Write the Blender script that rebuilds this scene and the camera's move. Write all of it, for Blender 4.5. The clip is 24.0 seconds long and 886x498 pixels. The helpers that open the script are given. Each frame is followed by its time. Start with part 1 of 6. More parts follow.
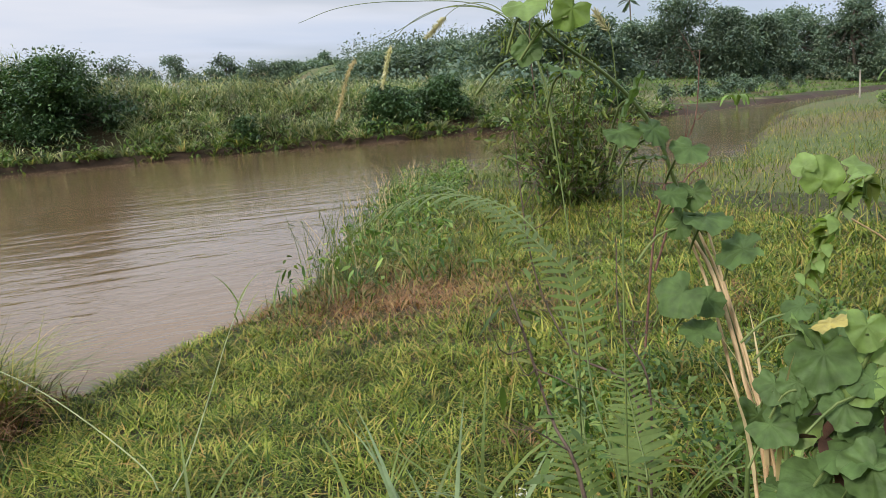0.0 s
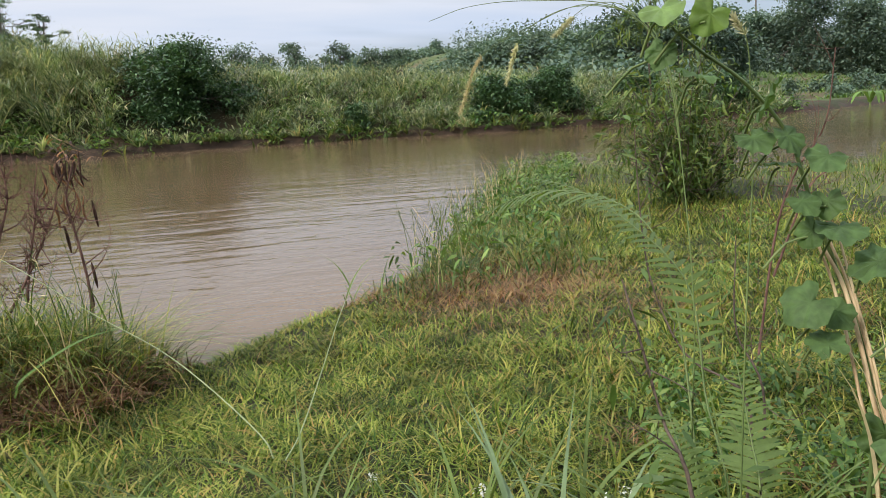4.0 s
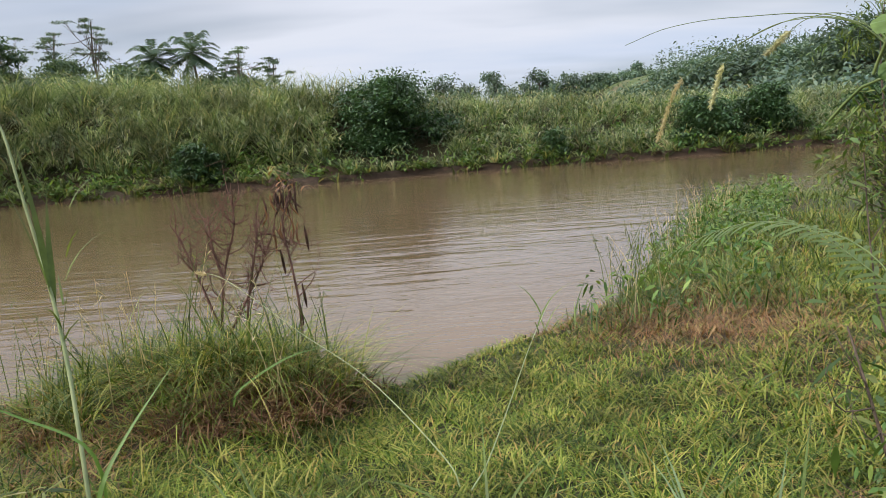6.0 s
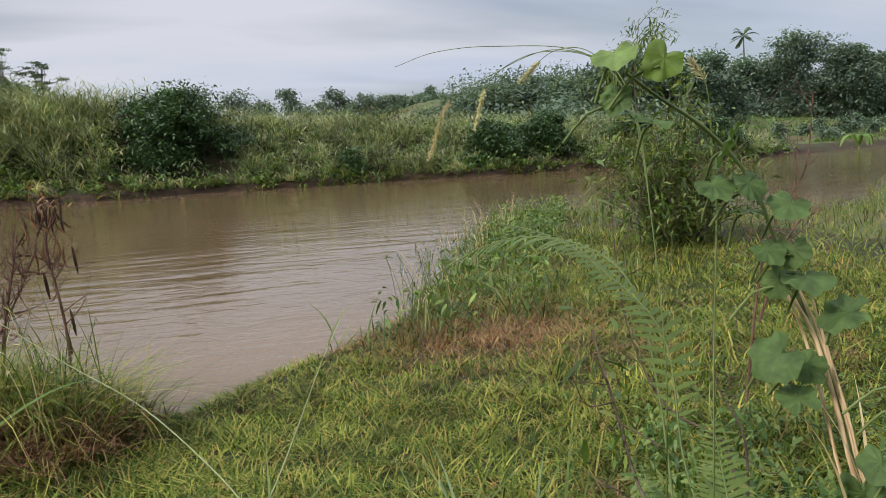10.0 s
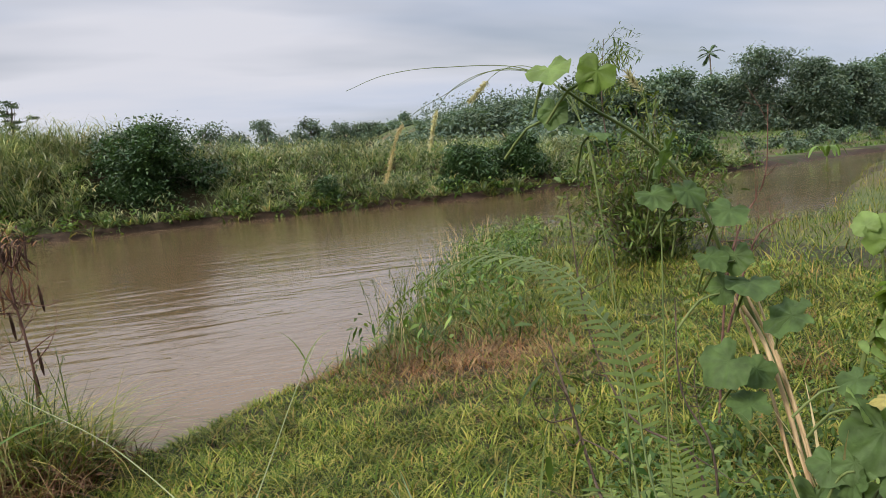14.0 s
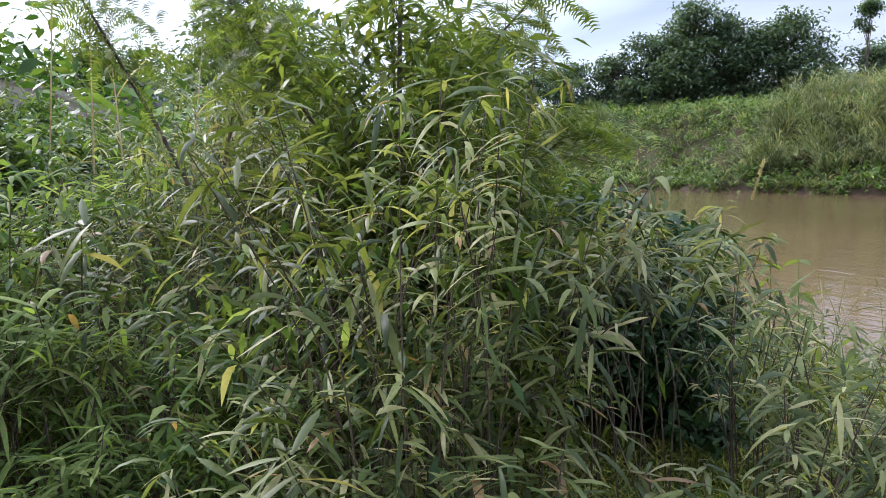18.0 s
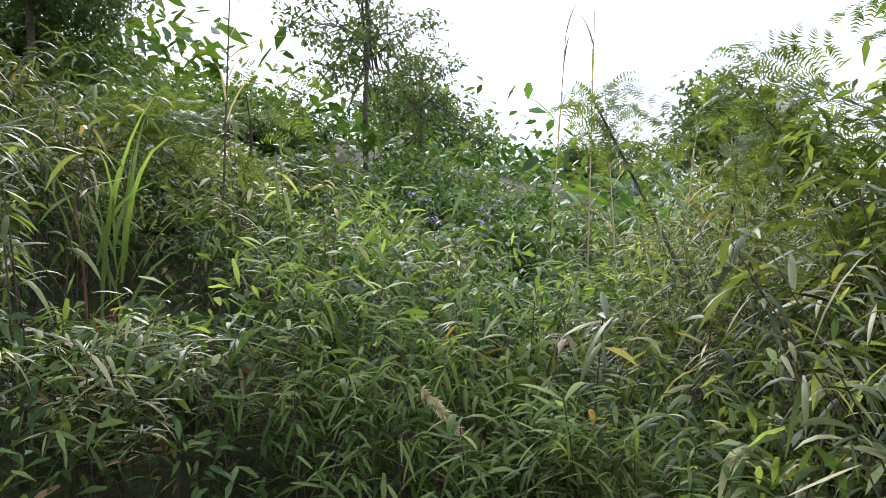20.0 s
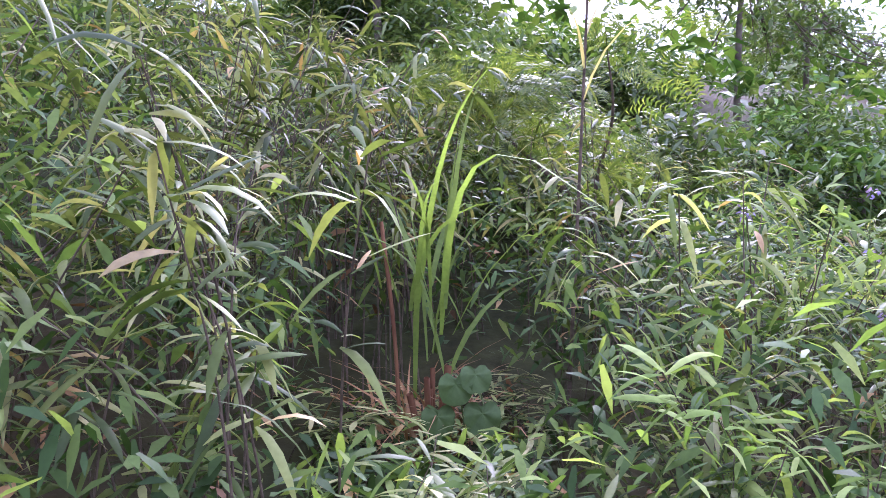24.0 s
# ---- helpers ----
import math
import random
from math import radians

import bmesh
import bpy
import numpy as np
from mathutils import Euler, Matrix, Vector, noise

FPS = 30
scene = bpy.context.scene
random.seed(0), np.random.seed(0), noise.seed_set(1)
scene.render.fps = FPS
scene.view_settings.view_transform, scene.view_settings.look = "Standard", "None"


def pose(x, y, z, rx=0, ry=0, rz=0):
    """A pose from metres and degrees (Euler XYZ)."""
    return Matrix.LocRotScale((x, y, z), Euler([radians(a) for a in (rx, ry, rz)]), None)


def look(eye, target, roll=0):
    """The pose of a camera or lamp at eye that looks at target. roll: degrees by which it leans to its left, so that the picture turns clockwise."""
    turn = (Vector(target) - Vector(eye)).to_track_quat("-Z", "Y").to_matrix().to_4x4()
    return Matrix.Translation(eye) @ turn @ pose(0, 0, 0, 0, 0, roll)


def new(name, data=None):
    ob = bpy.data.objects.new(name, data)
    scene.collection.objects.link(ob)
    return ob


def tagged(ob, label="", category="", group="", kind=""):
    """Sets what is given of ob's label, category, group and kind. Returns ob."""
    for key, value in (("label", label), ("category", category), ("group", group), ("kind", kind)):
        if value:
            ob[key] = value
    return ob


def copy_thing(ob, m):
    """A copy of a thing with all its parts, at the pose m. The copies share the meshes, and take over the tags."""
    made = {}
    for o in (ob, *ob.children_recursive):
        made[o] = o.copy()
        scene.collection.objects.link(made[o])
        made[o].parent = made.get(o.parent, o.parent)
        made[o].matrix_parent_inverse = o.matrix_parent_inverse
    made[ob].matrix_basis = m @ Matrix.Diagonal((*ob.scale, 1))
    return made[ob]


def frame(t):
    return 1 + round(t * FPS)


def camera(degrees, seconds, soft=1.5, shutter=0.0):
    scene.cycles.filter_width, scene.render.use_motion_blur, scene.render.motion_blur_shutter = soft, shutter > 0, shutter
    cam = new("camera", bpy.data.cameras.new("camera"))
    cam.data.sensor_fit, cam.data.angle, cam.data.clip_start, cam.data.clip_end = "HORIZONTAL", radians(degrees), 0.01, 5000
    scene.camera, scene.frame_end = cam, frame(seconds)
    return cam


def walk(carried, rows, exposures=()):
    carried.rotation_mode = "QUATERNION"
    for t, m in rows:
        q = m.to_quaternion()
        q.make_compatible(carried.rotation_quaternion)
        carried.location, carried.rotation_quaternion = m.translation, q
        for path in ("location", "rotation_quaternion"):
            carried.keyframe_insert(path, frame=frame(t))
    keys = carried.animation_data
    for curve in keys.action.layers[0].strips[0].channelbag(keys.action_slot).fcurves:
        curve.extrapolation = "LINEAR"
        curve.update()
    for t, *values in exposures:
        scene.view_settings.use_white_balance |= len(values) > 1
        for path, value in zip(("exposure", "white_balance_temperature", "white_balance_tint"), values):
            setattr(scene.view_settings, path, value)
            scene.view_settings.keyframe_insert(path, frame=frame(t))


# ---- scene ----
# light: hazy bright sky, a veiled sun behind the thicket
SUN, SUN_YAW, SUN_UP, SKY = 4.4, 110.0, 36.0, 0.105
EXPO = [(0.0, -0.16, 6600, 15), (5.0, -0.12, 6450, 14), (7.0, -0.18, 6600, 16), (9.0, -0.32, 6500, 16), (10.0, -0.35, 6700, 16), (11.0, -0.26, 7000, 17), (14.0, -0.30, 6800, 17), (16.0, -0.26, 6700, 18), (17.0, -0.10, 6650, 19), (18.0, 0.32, 6000, 20), (19.5, 0.30, 6100, 19), (21.5, 0.68, 5800, 26), (22.0, 0.90, 5600, 33), (24.0, 1.14, 5450, 43)]

# camera
cam = camera(61.74, 24.0, 0.75, 0.0)


def stand(x, y, z, yaw, pitch, roll):
    return pose(x, y, z) @ pose(0, 0, 0, 0, 0, yaw) @ pose(0, 0, 0, 90 + pitch) @ pose(0, 0, 0, 0, 0, roll)


PATH = [
    (0, 0.347, 0.385, 1.473, -25.52, -10.67, -4.05),
    (0.5, 0.352, 0.387, 1.473, -26.34, -11.03, -4.53),
    (1, 0.344, 0.389, 1.470, -26.27, -10.90, -4.00),
    (1.5, 0.343, 0.393, 1.473, -26.98, -10.73, -3.71),
    (2, 0.335, 0.401, 1.469, -25.31, -11.23, -3.73),
    (2.5, 0.335, 0.410, 1.471, -22.61, -10.76, -4.09),
    (4.5, 0.282, 0.345, 1.497, -14.67, -10.91, -3.38),
    (5, 0.302, 0.396, 1.481, -9.95, -9.74, -4.64),
    (5.5, 0.313, 0.410, 1.500, -4.30, -7.73, -4.53),
    (6, 0.322, 0.409, 1.504, -2.42, -8.09, -4.27),
    (6.5, 0.315, 0.416, 1.504, -0.51, -7.44, -4.55),
    (7, 0.315, 0.416, 1.505, 0.13, -8.09, -5.29),
    (7.5, 0.313, 0.410, 1.502, 0.00, -7.56, -5.18),
    (8, 0.301, 0.400, 1.506, 0.30, -6.92, -4.49),
    (8.5, 0.295, 0.381, 1.513, 0.46, -5.31, -4.14),
    (9, 0.330, 0.386, 1.521, -2.20, -4.54, -5.64),
    (9.5, 0.353, 0.415, 1.507, -9.09, -4.33, -3.66),
    (10, 0.382, 0.386, 1.494, -18.05, -7.64, -3.01),
    (10.5, 0.411, 0.382, 1.492, -25.51, -8.59, -3.05),
    (11, 0.438, 0.370, 1.488, -32.72, -9.44, -2.50),
    (11.5, 0.502, 0.361, 1.498, -41.42, -9.53, -4.46),
    (13.5, 0.455, 0.372, 1.481, -29.41, -6.03, -5.58),
    (14, 0.439, 0.369, 1.479, -19.75, -5.85, -5.03),
    (14.5, 0.429, 0.347, 1.469, -8.34, -6.33, -4.74),
    (15, 0.372, 0.283, 1.468, 7.74, -5.35, -5.71),
    (15.5, 0.326, 0.163, 1.466, 26.17, -5.60, -5.58),
    (16, 0.256, 0.057, 1.482, 32.87, -2.93, -5.16),
    (16.5, 0.137, -0.107, 1.499, 39.32, -2.70, -3.50),
    (17, -0.012, -0.233, 1.494, 48.41, -2.86, -0.74),
    (17.5, -0.089, -0.303, 1.477, 54.84, -4.58, -0.17),
    (18, -0.117, -0.334, 1.463, 59.76, -6.20, -0.31),
    (18.5, -0.130, -0.345, 1.465, 63.70, -4.20, 0.37),
    (19, -0.202, -0.411, 1.478, 71.76, -2.23, 0.61),
    (19.5, -0.291, -0.458, 1.477, 85.59, -1.07, 0.28),
    (21.5, -0.479, -0.466, 1.677, 104.92, -1.83, -0.97),
    (22, -0.636, -0.617, 1.738, 109.40, -6.21, -1.08),
    (22.5, -0.893, -0.659, 1.749, 110.77, -3.92, -0.57),
    (23, -1.204, -0.704, 1.826, 114.68, -4.92, -0.09),
    (23.5, -1.345, -0.746, 1.853, 118.44, -4.52, -2.63),
    (24, -1.573, -0.990, 1.857, 120.20, -4.61, 0.11),
]
walk(cam, [(t, stand(*row)) for t, *row in PATH], EXPO)

R = np.random.default_rng(7)
PI2 = 2 * math.pi


# ---- world and light ----
sun_dir = Vector((-math.sin(radians(SUN_YAW)) * math.cos(radians(SUN_UP)), math.cos(radians(SUN_YAW)) * math.cos(radians(SUN_UP)), math.sin(radians(SUN_UP))))


def make_world():
    w = bpy.data.worlds.new("sky")
    scene.world = w
    w.use_nodes = True
    n, l = w.node_tree.nodes, w.node_tree.links
    n.clear()
    sky = n.new("ShaderNodeTexSky")
    sky.sky_type, sky.sun_disc = "NISHITA", False
    sky.sun_elevation, sky.sun_rotation = radians(SUN_UP), radians(-SUN_YAW)
    sky.air_density, sky.dust_density = 1.0, 2.0
    tint = n.new("ShaderNodeMix")
    tint.data_type = "RGBA"
    tex = n.new("ShaderNodeTexCoord")
    sep = n.new("ShaderNodeSeparateXYZ")
    l.new(tex.outputs["Generated"], sep.inputs[0])
    # flat cloud layer: project the direction on a plane overhead
    mx = n.new("ShaderNodeMath"); mx.operation = "MAXIMUM"; mx.inputs[1].default_value = 0.0
    l.new(sep.outputs["Z"], mx.inputs[0])
    ad = n.new("ShaderNodeMath"); ad.operation = "ADD"; ad.inputs[1].default_value = 0.16
    l.new(mx.outputs[0], ad.inputs[0])
    dv = n.new("ShaderNodeVectorMath"); dv.operation = "DIVIDE"
    cmb = n.new("ShaderNodeCombineXYZ")
    for k in range(3):
        l.new(ad.outputs[0], cmb.inputs[k])
    l.new(tex.outputs["Generated"], dv.inputs[0]); l.new(cmb.outputs[0], dv.inputs[1])
    no = n.new("ShaderNodeTexNoise")
    no.inputs["Scale"].default_value, no.inputs["Detail"].default_value, no.inputs["Roughness"].default_value = 0.75, 4.0, 0.5
    streak = n.new("ShaderNodeMapping"); streak.inputs["Rotation"].default_value = (0, 0, radians(-25)); streak.inputs["Scale"].default_value = (0.55, 1.3, 1)
    l.new(dv.outputs[0], streak.inputs[0]); l.new(streak.outputs[0], no.inputs["Vector"])
    ramp = n.new("ShaderNodeValToRGB")
    ramp.color_ramp.elements[0].position, ramp.color_ramp.elements[1].position = 0.34, 0.60
    ramp.color_ramp.elements[0].color, ramp.color_ramp.elements[1].color = (0.35, 0.35, 0.35, 1), (1, 1, 1, 1)
    l.new(no.outputs["Fac"], ramp.inputs[0])
    no2 = n.new("ShaderNodeTexNoise")
    no2.inputs["Scale"].default_value, no2.inputs["Detail"].default_value = 0.9, 4.0
    l.new(streak.outputs[0], no2.inputs["Vector"])
    cloud = n.new("ShaderNodeValToRGB")
    cloud.color_ramp.elements[0].position, cloud.color_ramp.elements[1].position = 0.36, 0.62
    cloud.color_ramp.elements[0].color, cloud.color_ramp.elements[1].color = (6.2, 7.4, 9.0, 1), (7.8, 8.5, 9.4, 1)
    l.new(no2.outputs["Fac"], cloud.inputs[0])
    l.new(ramp.outputs[0], tint.inputs["Factor"])
    # a clouded sky grows brighter towards the zenith
    zen = n.new("ShaderNodeMapRange"); zen.inputs[1].default_value, zen.inputs[2].default_value, zen.inputs[3].default_value, zen.inputs[4].default_value = 0.25, 1.0, 1.0, 3.0
    l.new(sep.outputs["Z"], zen.inputs[0])
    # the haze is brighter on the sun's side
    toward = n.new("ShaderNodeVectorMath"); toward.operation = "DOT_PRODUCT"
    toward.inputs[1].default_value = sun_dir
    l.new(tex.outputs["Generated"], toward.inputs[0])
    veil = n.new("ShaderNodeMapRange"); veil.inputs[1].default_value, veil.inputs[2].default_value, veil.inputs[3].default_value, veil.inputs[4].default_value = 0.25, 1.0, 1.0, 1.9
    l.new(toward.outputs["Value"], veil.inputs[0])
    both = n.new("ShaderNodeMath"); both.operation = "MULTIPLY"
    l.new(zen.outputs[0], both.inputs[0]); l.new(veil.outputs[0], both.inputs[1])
    lift = n.new("ShaderNodeVectorMath"); lift.operation = "SCALE"
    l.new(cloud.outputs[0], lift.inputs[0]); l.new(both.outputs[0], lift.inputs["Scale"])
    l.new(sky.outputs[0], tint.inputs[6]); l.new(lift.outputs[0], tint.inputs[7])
    bg = n.new("ShaderNodeBackground")
    bg.inputs["Strength"].default_value = SKY
    l.new(tint.outputs[2], bg.inputs["Color"])
    l.new(bg.outputs[0], n.new("ShaderNodeOutputWorld").inputs["Surface"])


make_world()
sun_data = bpy.data.lights.new("sun", "SUN")
sun_data.energy, sun_data.angle, sun_data.color = SUN, radians(12), (1.0, 0.955, 0.90)
sun_ob = new("sun", sun_data)
sun_ob.matrix_world = look(sun_dir * 50, (0, 0, 0))


# ---- materials ----
def material(name):
    m = bpy.data.materials.new(name)
    m.use_nodes = True
    n = m.node_tree.nodes
    n.clear()
    return m, n, m.node_tree.links


def ramp_node(n, stops):
    r = n.new("ShaderNodeValToRGB")
    e = r.color_ramp.elements
    while len(e) < len(stops):
        e.new(0.5)
    for k, (p, c) in enumerate(stops):
        e[k].position, e[k].color = p, (*c, 1)
    return r


def leaf_mat(name, stops, rough=0.5, trans=0.3, patch=0.7, spec=0.4, vein=0.0, low=0.72, high=1.25):
    """Leaves: one colour per leaf from the stops, slow patches over the plant, light through the blade."""
    m, n, l = material(name)
    geo = n.new("ShaderNodeNewGeometry")
    ramp = ramp_node(n, stops)
    l.new(geo.outputs["Random Per Island"], ramp.inputs[0])
    tex = n.new("ShaderNodeTexCoord")
    big = n.new("ShaderNodeTexNoise")
    big.inputs["Scale"].default_value, big.inputs["Detail"].default_value = patch, 3.0
    l.new(geo.outputs["Position"], big.inputs["Vector"])
    fine = n.new("ShaderNodeTexNoise")
    fine.inputs["Scale"].default_value, fine.inputs["Detail"].default_value = 60.0, 3.0
    l.new(tex.outputs["Object"], fine.inputs["Vector"])
    mul = n.new("ShaderNodeMapRange")
    mul.inputs[1].default_value, mul.inputs[2].default_value, mul.inputs[3].default_value, mul.inputs[4].default_value = 0.3, 0.7, low, high
    l.new(big.outputs["Fac"], mul.inputs[0])
    mul2 = n.new("ShaderNodeMapRange")
    mul2.inputs[1].default_value, mul2.inputs[2].default_value, mul2.inputs[3].default_value, mul2.inputs[4].default_value = 0.3, 0.7, 0.88, 1.1
    l.new(fine.outputs["Fac"], mul2.inputs[0])
    pr = n.new("ShaderNodeMath"); pr.operation = "MULTIPLY"
    l.new(mul.outputs[0], pr.inputs[0]); l.new(mul2.outputs[0], pr.inputs[1])
    sc = n.new("ShaderNodeVectorMath"); sc.operation = "SCALE"
    l.new(ramp.outputs[0], sc.inputs[0]); l.new(pr.outputs[0], sc.inputs["Scale"])
    b = n.new("ShaderNodeBsdfPrincipled")
    b.inputs["Roughness"].default_value = rough
    b.inputs["Specular IOR Level"].default_value = spec
    l.new(sc.outputs[0], b.inputs["Base Color"])
    t = n.new("ShaderNodeBsdfTranslucent")
    warm = n.new("ShaderNodeMix"); warm.data_type = "RGBA"; warm.blend_type = "MULTIPLY"; warm.inputs["Factor"].default_value = 1.0
    warm.inputs[7].default_value = (1.25, 1.3, 0.6, 1)
    l.new(sc.outputs[0], warm.inputs[6]); l.new(warm.outputs[2], t.inputs["Color"])
    mix = n.new("ShaderNodeMixShader")
    mix.inputs[0].default_value = trans
    l.new(b.outputs[0], mix.inputs[1]); l.new(t.outputs[0], mix.inputs[2])
    if vein:
        bm_ = n.new("ShaderNodeBump"); bm_.inputs["Strength"].default_value = vein; bm_.inputs["Distance"].default_value = 0.004
        l.new(fine.outputs["Fac"], bm_.inputs["Height"]); l.new(bm_.outputs[0], b.inputs["Normal"])
    l.new(mix.outputs[0], n.new("ShaderNodeOutputMaterial").inputs["Surface"])
    return m


def rough_mat(name, c1, c2, scale=8.0, rough=0.9, bump=0.4, c3=None, big=0.6, stretch=(1, 1, 1)):
    """Bark, soil, stems: two colours in fine noise, a third in large patches, bump."""
    m, n, l = material(name)
    tex = n.new("ShaderNodeTexCoord")
    mp = n.new("ShaderNodeMapping"); mp.inputs["Scale"].default_value = stretch
    l.new(tex.outputs["Object"], mp.inputs[0])
    fine = n.new("ShaderNodeTexNoise")
    fine.inputs["Scale"].default_value, fine.inputs["Detail"].default_value, fine.inputs["Roughness"].default_value = scale, 6.0, 0.65
    l.new(mp.outputs[0], fine.inputs["Vector"])
    ramp = ramp_node(n, [(0.32, c1), (0.68, c2)])
    l.new(fine.outputs["Fac"], ramp.inputs[0])
    out = ramp.outputs[0]
    if c3:
        bn = n.new("ShaderNodeTexNoise")
        bn.inputs["Scale"].default_value, bn.inputs["Detail"].default_value = big, 4.0
        l.new(tex.outputs["Object"], bn.inputs["Vector"])
        br = ramp_node(n, [(0.45, (0, 0, 0)), (0.62, (1, 1, 1))])
        l.new(bn.outputs["Fac"], br.inputs[0])
        mix = n.new("ShaderNodeMix"); mix.data_type = "RGBA"; mix.inputs[7].default_value = (*c3, 1)
        l.new(br.outputs[0], mix.inputs["Factor"]); l.new(out, mix.inputs[6])
        out = mix.outputs[2]
    b = n.new("ShaderNodeBsdfPrincipled")
    b.inputs["Roughness"].default_value, b.inputs["Specular IOR Level"].default_value = rough, 0.25
    l.new(out, b.inputs["Base Color"])
    bp = n.new("ShaderNodeBump"); bp.inputs["Strength"].default_value = bump; bp.inputs["Distance"].default_value = 0.02
    l.new(fine.outputs["Fac"], bp.inputs["Height"]); l.new(bp.outputs[0], b.inputs["Normal"])
    l.new(b.outputs[0], n.new("ShaderNodeOutputMaterial").inputs["Surface"])
    return m


def water_mat():
    m, n, l = material("muddy_water")
    geo = n.new("ShaderNodeNewGeometry")
    b = n.new("ShaderNodeBsdfPrincipled")
    silt = n.new("ShaderNodeTexNoise"); silt.inputs["Scale"].default_value, silt.inputs["Detail"].default_value = 0.12, 5.0
    mp0 = n.new("ShaderNodeMapping"); mp0.inputs["Rotation"].default_value = (0, 0, radians(-20)); mp0.inputs["Scale"].default_value = (0.35, 1.2, 1)
    l.new(geo.outputs["Position"], mp0.inputs[0]); l.new(mp0.outputs[0], silt.inputs["Vector"])
    col = ramp_node(n, [(0.3, (0.112, 0.073, 0.035)), (0.7, (0.162, 0.108, 0.060))])
    l.new(silt.outputs["Fac"], col.inputs[0]); l.new(col.outputs[0], b.inputs["Base Color"])
    b.inputs["Roughness"].default_value, b.inputs["IOR"].default_value = 0.06, 1.33
    b.inputs["Specular IOR Level"].default_value = 0.5
    last = None
    for scale, stretch, turn, strength, dist in ((0.55, (0.4, 1.6, 1), -18, 0.22, 0.12), (1.7, (0.5, 1.5, 1), -6, 0.22, 0.06), (4.2, (0.7, 1.4, 1), -14, 0.15, 0.03), (11.0, (0.8, 1.3, 1), -30, 0.08, 0.010)):
        mp = n.new("ShaderNodeMapping"); mp.inputs["Scale"].default_value = stretch; mp.inputs["Rotation"].default_value = (0, 0, radians(turn))
        no = n.new("ShaderNodeTexNoise"); no.inputs["Scale"].default_value, no.inputs["Detail"].default_value, no.inputs["Distortion"].default_value = scale, 3.0, 0.6
        l.new(geo.outputs["Position"], mp.inputs[0]); l.new(mp.outputs[0], no.inputs["Vector"])
        bp = n.new("ShaderNodeBump"); bp.inputs["Strength"].default_value, bp.inputs["Distance"].default_value = strength, dist
        l.new(no.outputs["Fac"], bp.inputs["Height"])
        if last:
            l.new(last.outputs[0], bp.inputs["Normal"])
        last = bp
    l.new(last.outputs[0], b.inputs["Normal"])
    l.new(b.outputs[0], n.new("ShaderNodeOutputMaterial").inputs["Surface"])
    return m


M_WATER = water_mat()
M_GROUND = rough_mat("grassy_soil", (0.018, 0.020, 0.008), (0.052, 0.055, 0.019), 9.0, 0.95, 0.6, (0.050, 0.033, 0.016), 0.5)
M_BANK = rough_mat("wet_brown_bank_soil", (0.018, 0.011, 0.006), (0.055, 0.034, 0.019), 3.0, 0.85, 0.9)
M_FIELD = rough_mat("terrace_field", (0.046, 0.068, 0.018), (0.090, 0.112, 0.033), 0.8, 0.95, 0.3, (0.095, 0.078, 0.034), 0.08)
M_LAWN = leaf_mat("lawn_grass", [(0.0, (0.019, 0.043, 0.005)), (0.25, (0.070, 0.118, 0.014)), (0.62, (0.170, 0.204, 0.031)), (0.88, (0.315, 0.302, 0.070)), (1.0, (0.33, 0.20, 0.068))], 0.55, 0.24, 2.2, 0.15, 0.0, 0.5, 1.4)
M_DRYLAWN = leaf_mat("reddish_dry_grass", [(0.0, (0.085, 0.060, 0.022)), (0.4, (0.200, 0.112, 0.042)), (0.75, (0.250, 0.108, 0.048)), (1.0, (0.340, 0.235, 0.095))], 0.6, 0.25, 2.0)
M_BLADE = leaf_mat("long_grass_blade", [(0.0, (0.040, 0.076, 0.016)), (0.5, (0.098, 0.146, 0.032)), (0.85, (0.18, 0.212, 0.062)), (1.0, (0.35, 0.28, 0.12))], 0.5, 0.3, 2.5, 0.25, 0.0, 0.45, 1.45)
M_REED = leaf_mat("elephant_grass", [(0.0, (0.046, 0.080, 0.032)), (0.30, (0.130, 0.185, 0.074)), (0.70, (0.275, 0.310, 0.158)), (0.92, (0.44, 0.43, 0.27)), (1.0, (0.48, 0.36, 0.21))], 0.5, 0.34, 0.42, 0.35, 0.0, 0.42, 1.5)
M_DEADGRASS = leaf_mat("brown_dead_grass", [(0.0, (0.060, 0.026, 0.012)), (0.5, (0.155, 0.070, 0.030)), (1.0, (0.300, 0.185, 0.085))], 0.75, 0.2, 3.0)
M_BANKLEAF = leaf_mat("bank_grass_leaf", [(0.0, (0.040, 0.082, 0.019)), (0.4, (0.108, 0.182, 0.042)), (0.8, (0.215, 0.280, 0.082)), (1.0, (0.330, 0.330, 0.135))], 0.5, 0.33, 0.7, 0.35, 0.0, 0.5, 1.45)
# pale fresh-shoot green; on sprigs, canes and tufts it paints in sunlight
M_SPRIG = leaf_mat("sunlit_and_fresh_leaf", [(0.0, (0.080, 0.135, 0.035)), (0.6, (0.170, 0.235, 0.065)), (1.0, (0.290, 0.340, 0.120))], 0.65, 0.5, 1.5, 0.1)
M_PALEBLADE = leaf_mat("pale_broad_blade", [(0.0, (0.110, 0.170, 0.070)), (1.0, (0.190, 0.250, 0.115))], 0.5, 0.3, 6.0, 0.35)
M_HERB = leaf_mat("bank_herbs", [(0.0, (0.031, 0.076, 0.016)), (0.5, (0.088, 0.165, 0.033)), (1.0, (0.195, 0.262, 0.064))], 0.5, 0.34, 0.8, 0.3, 0.0, 0.45, 1.45)
